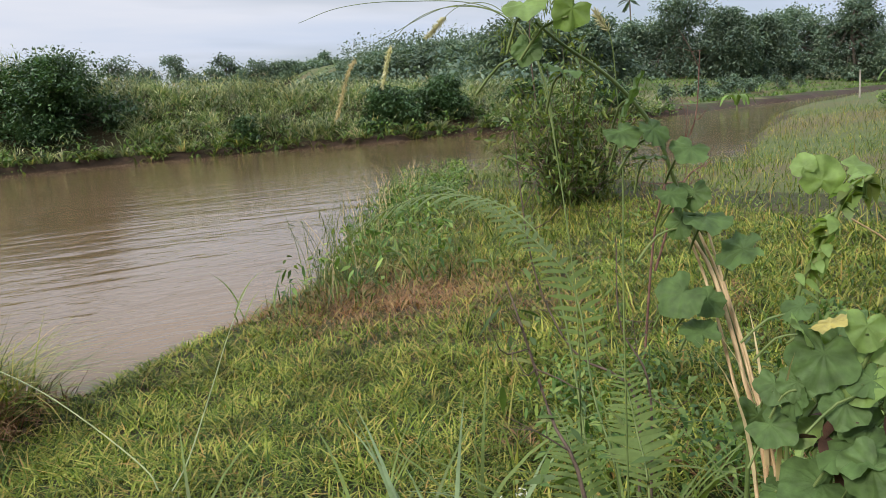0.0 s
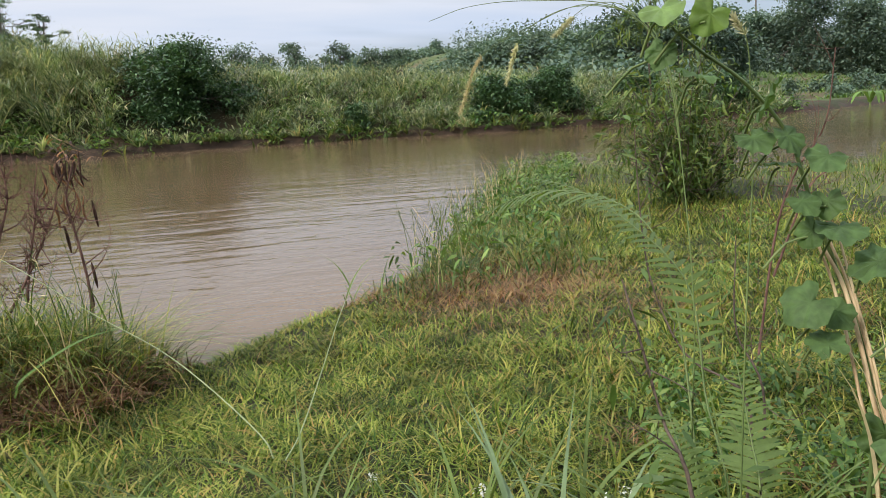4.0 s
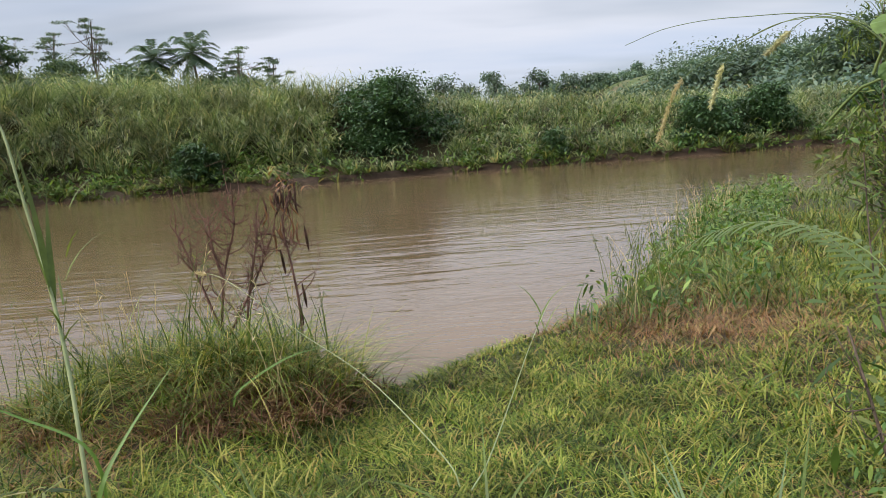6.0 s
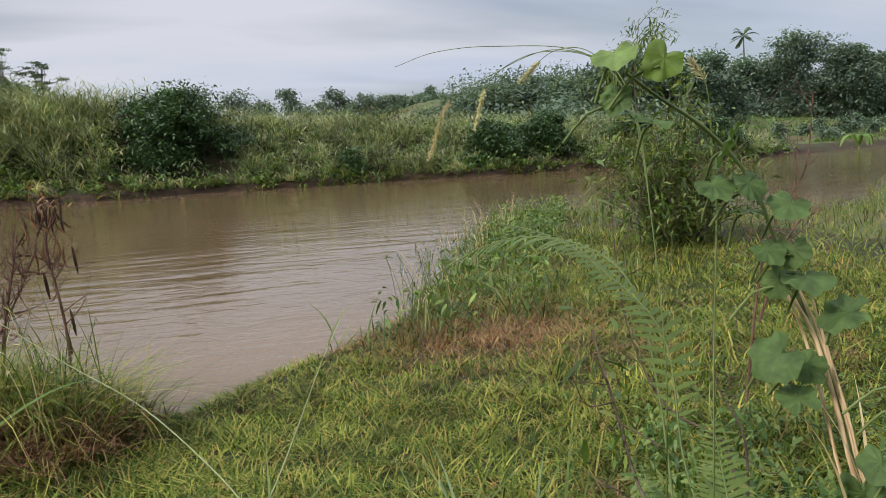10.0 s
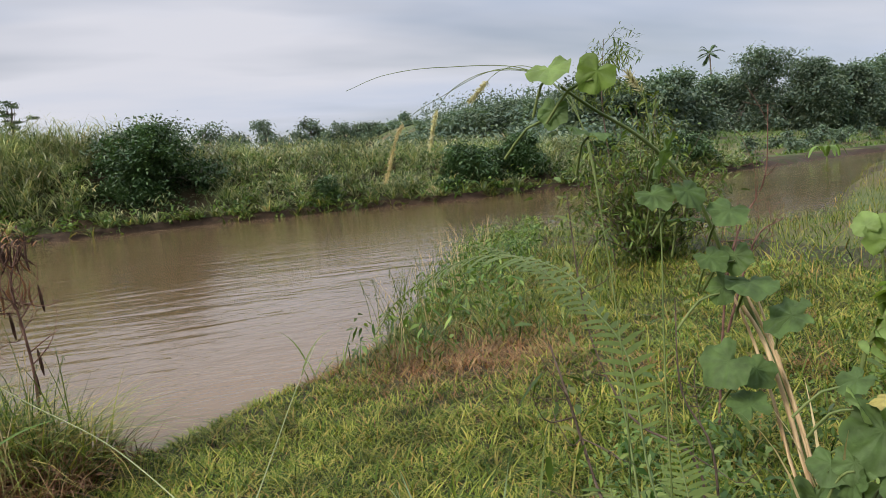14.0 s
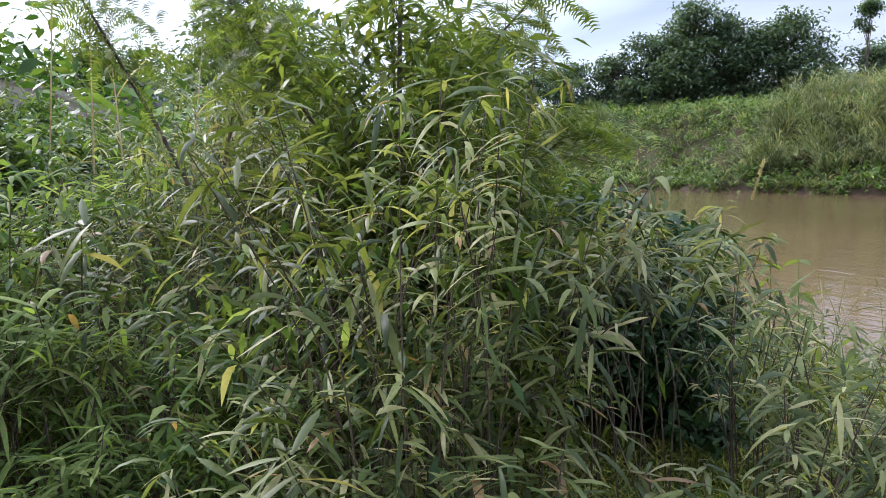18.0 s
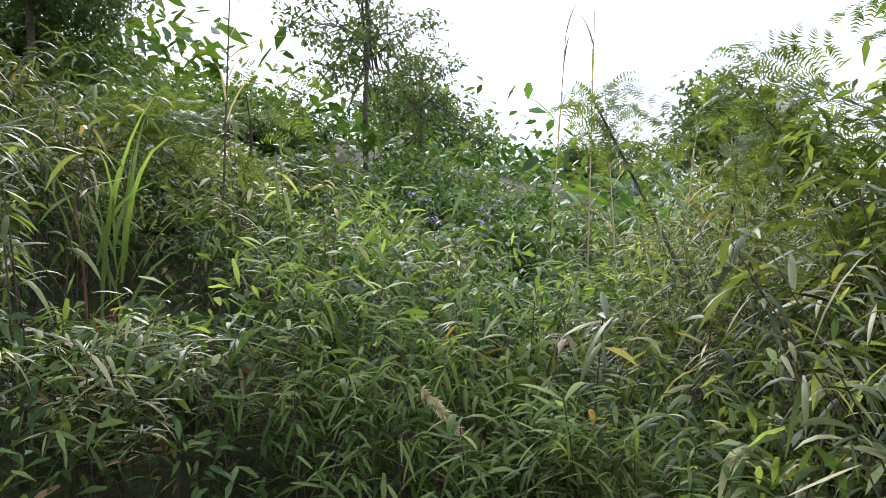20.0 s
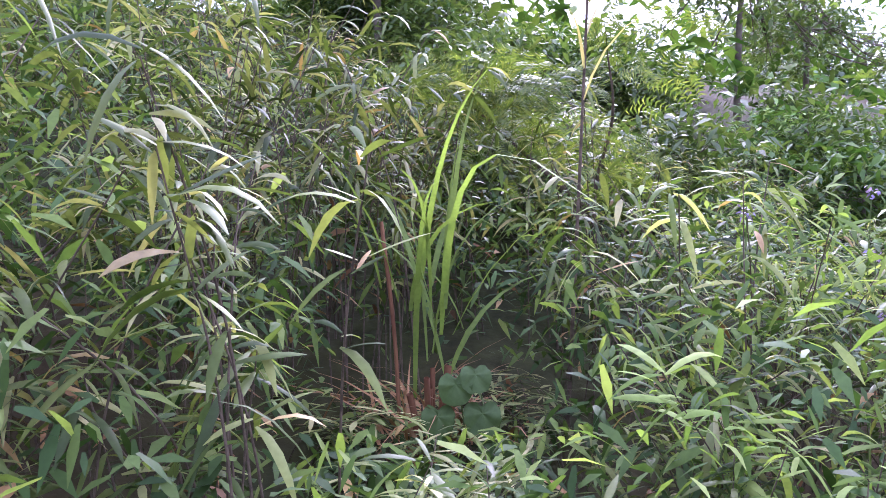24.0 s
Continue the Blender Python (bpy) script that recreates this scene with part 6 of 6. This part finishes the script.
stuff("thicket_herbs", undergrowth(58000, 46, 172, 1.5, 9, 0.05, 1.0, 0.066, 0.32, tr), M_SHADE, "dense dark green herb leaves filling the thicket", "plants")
# the top layer of leaves has sunlight painted into its colour
stuff("thicket_sprigs", undergrowth(15000, 66, 172, 2.0, 11, 0.4, 1.15, 0.085, 0.25, tr), M_SPRIG, "small leaves on top of the thicket, lightened in colour as if sunlit", "plants")
stuff("dead_thicket_leaves", undergrowth(1500, 46, 172, 2.0, 6, 0.0, 0.7, 0.10, 0.22, tr), M_DRY, "withered brown leaves caught in the thicket", "plants")


# dense dark bushes added at the back of the hollow to stand in for its shade
for k, (a, r, zt, w) in enumerate([(45, 4.9, 1.05, 1.3), (50, 4.7, 1.25, 1.4), (55, 4.8, 1.45, 1.5), (60, 4.7, 1.6, 1.4), (48, 4.1, 0.75, 1.0), (56, 4.0, 0.85, 1.1)]):
    x, y = -math.sin(radians(a)) * r, math.cos(radians(a)) * r
    tree("shade_fill_bush", x, y, gz(x, y) - 0.05, zt, w, "dense dark green filler bush standing in for shade deep in the thicket", 760 + k, 1500, 0.10, M_DARKLEAF, low=0.0, count=14, group="bushes in the hollow", r=0.015, category="bush", aspect=0.36)


# feathery legume shrub rising out of the thicket
def compound_leaf(base, d, length, rng, pinna=6, leaflets=8):
    e = base + d * length
    c = curve_pts([base, base + d * length * 0.5 + np.array([0, 0, 0.12 * length]), e - np.array([0, 0, 0.16 * length])], 12)
    pairs = [tubes(c[None], np.linspace(0.0025, 0.0009, 12)[None], 4)]
    tan = unit(np.gradient(c, axis=0))
    roll = rng.uniform(-1.2, 1.2)
    for i in np.linspace(2, 11, pinna).astype(int):
        h = unit(np.cross(tan[i], np.array([0, 0, 1.0])) + 1e-6)
        h = h * math.cos(roll) + np.cross(tan[i], h) * math.sin(roll)
        for s in (-1, 1):
            pd = unit(h * s + tan[i] * 0.55 + rng.normal(0, 0.06, 3))
            L = length * 0.36 * (0.55 + 0.45 * math.sin(math.pi * (i / 11) ** 0.8))
            q = curve_pts([c[i], c[i] + pd * L * 0.5 + np.array([0, 0, 0.02]), c[i] + pd * L - np.array([0, 0, 0.05 * L])], 8)
            pairs.append(pinnae(q, leaflets, 0.036, 0.017, rng, 0.15, lambda t: 0.75 + 0.25 * np.sin(np.pi * t), 1.2, 2, roll))
    return join(*pairs)


def legume(x, y, h, label, seed, n, mains, size=0.42, mat=None):
    rng = np.random.default_rng(seed)
    z = gz(x, y)
    ob = thing("feathery_shrub", (x, y, z), label, "shrub", "feathery shrubs")
    ends = []
    for m in mains:
        c = curve_pts(m, 24)
        ends.append((part("branch", tubes(c[None], np.linspace(0.016, 0.004, 24)[None], 6), M_TWIG, ob), c[8:]))
    for k in range(n):
        bough, c = ends[rng.integers(0, len(ends))]
        p = c[rng.integers(0, len(c))]
        a = rng.uniform(0, PI2)
        d = unit(np.array([math.cos(a), math.sin(a), rng.uniform(-0.5, 0.8)]))
        part("compound_leaf", compound_leaf(p, d, size * rng.uniform(0.7, 1.2), rng), mat or M_FEATHER, bough)
    return ob


legume(-3.5, 1.39, 2.6, "feathery-leaved legume shrub above the thicket", 71, 165, [[(0, 0, 0), (-0.03, 0, 0.9), (-0.05, 0, 1.6), (0.0, -0.03, 2.2), (0.08, -0.05, 2.55)], [(-0.03, 0, 0.9), (0.12, 0.2, 1.5), (0.35, 0.3, 2.0), (0.5, 0.4, 2.2)], [(-0.03, 0, 1.1), (-0.3, -0.35, 1.7), (-0.5, -0.7, 2.3)], [(-0.03, 0, 0.8), (0.2, 0.35, 1.15), (0.42, 0.5, 1.45), (0.55, 0.6, 1.6)]], 0.38)
legume(-4.9, 0.75, 2.6, "second feathery shrub arching over the thicket", 72, 30, [[(0, 0, 0), (0.1, 0, 0.9), (0.3, 0.1, 1.7), (0.42, 0.0, 2.2)], [(0.1, 0, 0.9), (-0.1, -0.3, 1.6), (0.1, -0.6, 2.1), (0.3, -0.7, 2.2)]])
legume(-5.2, -2.2, 2.0, "young feathery shrub deep in the thicket", 73, 46, [[(0, 0, 0), (0.05, 0, 0.6), (0.1, 0.1, 1.0), (0.2, 0.1, 1.3)], [(0.0, 0, 0.5), (0.2, -0.4, 0.9), (0.3, -0.6, 1.1)]])

# leafy shrub standing out of the canes, with the feathery one behind it
lsx, lsy = -2.95, 1.12
tree("leafy_shrub", lsx, lsy, gz(lsx, lsy) - 0.05, 2.75, 1.5, "tall narrow-leaved green shrub standing out of the thicket", 770, 4200, 0.085, M_FEATHER, r=0.02, category="shrub", aspect=0.3, lobes=[(0.0, 0.0, 0.7, 0.62, 0.62, 0.5), (0.28, 0.3, 0.8, 0.5, 0.5, 0.5), (-0.3, -0.35, 0.8, 0.55, 0.55, 0.5), (0.05, 0.0, 1.3, 0.45, 0.45, 0.45), (-0.25, -0.2, 1.4, 0.38, 0.38, 0.35), (0.2, 0.25, 1.35, 0.36, 0.36, 0.35), (0.0, 0.05, 1.85, 0.32, 0.32, 0.4), (-0.2, -0.25, 1.9, 0.26, 0.26, 0.3), (0.18, 0.2, 1.9, 0.25, 0.25, 0.28), (0.0, 0.0, 2.3, 0.22, 0.22, 0.35), (0.02, 0.0, 2.65, 0.14, 0.14, 0.3)])

# trees up the slope behind the thicket
SL = "trees up the slope"
# the tall dense crowns are enlarged to keep the sun off the thicket
for x, y, zt, w, n, seed, lab in ((-12.0, -2.6, 6.4, 5.0, 2000, 81, "loose-crowned airy tree behind the thicket"), (-13.0, -8.4, 10.6, 7.0, 6500, 82, "open leafy tree up the slope"), (-10.0, -7.8, 9.4, 6.5, 5500, 83, "airy leafy tree closing the slope"), (-7.0, -9.2, 8.0, 5.5, 4500, 84, "airy leafy tree at the top of the thicket"), (-14.6, -2.0, 5.6, 4.0, 1600, 91, "small airy tree behind the reeds"), (-8.6, -5.9, 7.6, 5.2, 5600, 92, "young tree rising from the thicket, crown enlarged to shade it")):
    tree("slope_tree", x, y, gz(x, y), zt, w, lab, seed, n, 0.105, M_SLOPELEAF, low=0.12, count=30, group=SL, r=0.05, fine=0.5, aspect=0.42)
for x, y, zt, w, n, seed, lab in ((-24.3, 6.0, 7.4, 5.5, 2600, 85, "round dark tree beyond the thicket"), (-30, 9.5, 8.0, 8, 2200, 86, "dark hazy tree far along the bank"), (-33, 3, 6.0, 9, 2200, 87, "low dark tree line along the bank"), (-27, -4, 7.5, 8, 2400, 88, "broad tree up the slope"), (-18, -14, 10, 8, 2600, 89, "broad tree up the slope"), (-38, 15, 8.5, 10, 2200, 90, "distant dark tree beside the river"), (-45, 8, 8.5, 11, 2200, 93, "distant dark tree along the bank")):
    tree("slope_tree", x, y, gz(x, y), zt, w, lab, seed, n, 0.26, M_SLOPELEAF, low=0.0, count=16, group=SL, r=0.09)
sbr = np.random.default_rng(66)
for k in range(46):
    a = sbr.uniform(76, 172); r = sbr.uniform(6.2, 13.5)
    x, y = -math.sin(radians(a)) * r, math.cos(radians(a)) * r
    z = gz(x, y); zt = float(top_z(a, r)) + sbr.uniform(-0.5, 0.35)
    if a < 95:
        zt -= 0.8
    tree("slope_bush", x, y, z - 0.05, max(z + 0.7, min(zt, z + 2.6)), sbr.uniform(1.5, 2.6) * (0.75 if a < 95 else 1), "tangled leafy bush on the slope", 700 + k, 800, 0.11, M_SLOPELEAF if k % 3 else M_HERB, low=0.0, count=12, group="bushes on the slope", r=0.02, category="bush", aspect=0.36)
tst = np.random.default_rng(44)
for k, (x, y, h, b) in enumerate([(-6.2, 0.2, 2.6, 0.1), (-6.0, 0.45, 2.2, -0.2), (-6.4, -0.1, 2.3, 0.25), (-6.1, 0.8, 1.9, 0.3), (-5.6, 1.2, 2.2, -0.1), (-4.15, -1.95, 2.1, 0.15), (-6.6, 1.6, 2.4, 0.2)]):
    z = gz(x, y)
    ob = thing("dry_reed", (x, y, z), "thin dry reed stem with ragged leaves", "reed", "dry reeds in the thicket")
    c = curve_pts([(0, 0, 0), (b * 0.2, b * 0.3, h * 0.5), (b * 0.5, b * 0.6, h)], 20)
    part("stem", tubes(c[None], np.linspace(0.009, 0.003, 20)[None], 5), M_TWIG if k == 5 else M_STRAW, ob)
    n = 9
    part("ragged_leaves", blades(c[tst.integers(8, 20, n)], tst.uniform(0.2, 0.5, n), tst.uniform(0.01, 0.018, n), tst.uniform(0.4, 0.9, n), tst.uniform(0.3, 1.1, n), 6, None, 1.4, tst), M_SEED if k % 2 else M_BLADE, ob)

# cut canes with fresh shoots
sr = np.random.default_rng(55)
sx, sy = -3.76, -2.3
sz = gz(sx, sy)
stump = thing("cut_cane_stool", (sx, sy, sz), "red-brown cut cane stool sprouting green shoots", "stump")
for k in range(14):
    a = sr.uniform(0, PI2); o = sr.uniform(0.0, 0.13); h = sr.uniform(0.12, 0.32) if k else 0.8
    c = curve_pts([(o * math.cos(a), o * math.sin(a), -0.05), (1.2 * o * math.cos(a), 1.2 * o * math.sin(a), h * 0.5), (1.6 * o * math.cos(a), 1.6 * o * math.sin(a), h)], 8)
    part("cut_cane", tubes(c[None], np.full((1, 8), sr.uniform(0.006, 0.012)), 7), M_STUMP, stump)
for k in range(70):
    part("dead_sheath", blades(sr.normal(0, 0.13, (1, 3)) * np.array([1, 1, 0]), sr.uniform(0.15, 0.4, 1), sr.uniform(0.012, 0.03, 1), sr.uniform(0.2, 0.9, 1), sr.uniform(0.2, 1.0, 1), 6, None, 1.4, sr), M_DRY, stump, "brown withered sheath")
for k in range(20):
    up = sr.uniform(0.2, 0.6)
    part("fresh_shoot", blades(np.append(sr.normal(0, 0.08, 2), up)[None], sr.uniform(0.45, 1.3, 1), sr.uniform(0.014, 0.030, 1), sr.uniform(0.03, 0.6, 1), sr.uniform(0.2, 1.1, 1), 9, None, 1.4, sr), M_SPRIG, stump, "fresh green arching shoot")
for k, (p, r) in enumerate((((-3.60, -2.05, 1.27), 0.055), ((-3.56, -2.10, 1.24), 0.06), ((-3.59, -2.02, 1.15), 0.065), ((-3.52, -2.14, 1.14), 0.06), ((-3.58, -1.97, 1.05), 0.06))):
    ob = thing("heart_leaf_creeper", (0, 0, 0), "heart-shaped dark green creeper leaf by the stool", "creeper", "creeper leaves")
    lf = part("leaf", leaf_disc(r, 2, 0.12, 0.5, sr), M_SHADE, ob)
    lf.matrix_local = face(np.array(p), (0.75 + sr.normal(0, 0.1), 0.4, 0.5), (0.1, 0.1, -1))
    stem("leaf_stalk", [p, (p[0] - 0.05, p[1], p[2] - 0.1), (p[0] - 0.1, p[1], gz(p[0] - 0.1, p[1]))], 0.002, 0.003, M_STEM, ob, 6)

# near stems along the slope path
seed_grass("thick straw seed spike leaning over the path", [(-2.75, -1.1, 0.3), (-2.72, -1.0, 0.8), (-2.66, -0.82, 1.14), (-2.64, -0.70, 1.06), (-2.62, -0.60, 0.96)], 0.72, M_SEED, 0.003, 300, 0.0035, 0.03, "spikes by the thicket")
ob = thing("arching_grass", (0, 0, 0), "long thin arching grass blade across the thicket", "grass blade", "broad blades")
c = curve_pts([(-2.05, -2.2, 0.5), (-2.16, -2.12, 0.88), (-2.39, -1.95, 1.06), (-2.58, -1.71, 1.17), (-2.73, -1.40, 1.21), (-2.79, -1.17, 1.15), (-2.80, -0.90, 1.02)], 24)
part("blade", ribbons(c[None], 0.006 * np.sin(np.pi * np.linspace(0.2, 0.99, 24))[None], unit(np.cross(np.gradient(c, axis=0), np.array([0.5, 0.3, 1.0])))[None], 0.3), M_BLADE, ob)
for k in range(12):
    a = radians(sr.uniform(95, 112)); r = sr.uniform(4.2, 5.6)
    x, y = -math.sin(a) * r, math.cos(a) * r
    z = gz(x, y); h = sr.uniform(0.8, 1.1)
    ob = thing("purple_flower", (x, y, z), "small pale purple flower above the thicket", "flower", "purple flowers")
    part("stem", tubes(curve_pts([(0, 0, 0), (0.02, 0, h * 0.5), (0.03, 0, h)], 6)[None], np.full((1, 6), 0.002), 4), M_STEM, ob)
    part("petals", leaves(np.array([0.03, 0, h]) + sr.normal(0, 0.012, (16, 3)), sr.uniform(0.012, 0.022, 16), 0.6, sr, 1.3), M_PURPLE, ob)

# lush blade tufts along the slope path, their sunlight painted in the leaf colour
for k in range(26):
    a = radians(sr.uniform(70, 112)); r = sr.uniform(2.3, 4.2)
    x, y = -math.sin(a) * r, math.cos(a) * r
    if np.hypot(path_xy[:, 0] - x, path_xy[:, 1] - y).min() < 1.25 or sight(np.array([x]), np.array([y]))[1][0] < 0.4:
        continue
    ob = thing("sun_tinted_tuft", (x, y, gz(x, y)), "tuft of arching yellow-green blades in the thicket, coloured as if sunlit", "grass", "sunlit tufts")
    for _ in range(9):
        part("blade", blades(sr.normal(0, 0.05, (1, 3)) * np.array([1, 1, 0]), sr.uniform(0.5, 1.05, 1), sr.uniform(0.016, 0.03, 1), sr.uniform(0.1, 0.55, 1), sr.uniform(0.3, 1.3, 1), 9, None, 1.5, sr), M_SPRIG, ob)

# houses and a field post far off
def house(x, y, zb, w, d, h, wall, roof, label, turn=0):
    ob = thing("house", pose(x, y, zb, 0, 0, turn), label, "house", "distant houses")
    def box(a, b):
        v = np.array([(i, j, k) for k in (a[2], b[2]) for j in (a[1], b[1]) for i in (a[0], b[0])], float)
        return v, np.array([(0, 2, 3, 1), (4, 5, 7, 6), (0, 1, 5, 4), (2, 6, 7, 3), (0, 4, 6, 2), (1, 3, 7, 5)])
    part("wall", box((-w / 2, -d / 2, 0), (w / 2, d / 2, h)), wall, ob, "", False)
    e = 0.4
    v = np.array([(-w / 2 - e, -d / 2 - e, h), (w / 2 + e, -d / 2 - e, h), (w / 2 + e, 0, h + d * 0.32), (-w / 2 - e, 0, h + d * 0.32), (w / 2 + e, d / 2 + e, h), (-w / 2 - e, d / 2 + e, h)], float)
    v = np.concatenate([v, v - np.array([0, 0, 0.15])])
    part("roof", (v, np.array([(0, 1, 2, 3), (3, 2, 4, 5), (6, 9, 8, 7), (9, 11, 10, 8), (0, 6, 7, 1), (5, 4, 10, 11), (1, 7, 8, 2), (2, 8, 10, 4), (0, 3, 9, 6), (3, 5, 11, 9)])), roof, ob, "", False)
    for k in (-0.28, 0.28):
        part("window", box((k * w - 0.5, -d / 2 - 0.04, h * 0.35), (k * w + 0.5, -d / 2 + 0.06, h * 0.75)), M_GLASS, ob, "dark window", False)
    part("door", box((-0.45, -d / 2 - 0.05, 0), (0.45, -d / 2 + 0.05, 2.0)), M_BARK, ob, "", False)
    return ob


house(62.7, 190, 7.6, 6.5, 5, 2.2, M_PLASTER, M_PLASTER, "white house with a pale roof on the skyline", 12)
house(68.5, 196, 8.8, 4, 5, 2.8, M_PLASTER, M_PLASTER, "narrow white house behind the reeds", -8)
house(143, 127, gz(143, 127), 3.4, 4, 3.0, M_GREENWALL, M_PLASTER, "pale green house high in the woods", 40)
house(-31.5, 3.4, 2.6, 2.6, 3, 1.2, M_POST, M_GLASS, "grey-roofed hut behind the thicket", 90)
fp = thing("field_post", (49.4, 34.6, gz(49.4, 34.6)), "pale weathered post in the field", "post")
part("post", tubes(np.array([[(0, 0, -0.2), (0.01, 0, 0.9), (0, 0.01, 1.9)]]), np.array([[0.07, 0.06, 0.05]]), 8), M_POST, fp)


def banana(x, y, h, seed):
    rng = np.random.default_rng(seed)
    ob = thing("banana_plant", (x, y, gz(x, y)), "banana plant with broad ragged leaves in the field", "banana plant", "banana plants")
    part("trunk", tubes(curve_pts([(0, 0, -0.1), (0.02, 0, h * 0.3), (0, 0, h * 0.55)], 8)[None], np.linspace(0.10, 0.06, 8)[None], 8), M_STEM, ob)
    for k in range(8):
        a = k * 2.4 + rng.uniform(-0.3, 0.3); L = h * rng.uniform(0.55, 0.8)
        d = np.array([math.cos(a), math.sin(a), 0])
        c = curve_pts([(0, 0, h * 0.5), d * L * 0.35 + np.array([0, 0, h * 0.85]), d * L * 0.8 + np.array([0, 0, h * 0.8]), d * L * 1.05 + np.array([0, 0, h * 0.5])], 12)
        part("leaf", ribbons(c[None], (0.2 * np.sin(np.pi * np.linspace(0.1, 0.97, 12)) ** 0.6)[None], unit(np.cross(np.gradient(c, axis=0), np.array([0, 0, 1.0])))[None], 0.2), M_HERB, ob)


for k, (x, y, h) in enumerate([(50.9, 32.4, 2.2), (52.2, 31.2, 1.9), (53.1, 28.6, 1.9), (54.5, 28.2, 1.7), (42.4, 15.9, 1.9), (43.5, 14.6, 1.7), (55.5, 50.9, 2.6)]):
    banana(x, y, h, 600 + k)
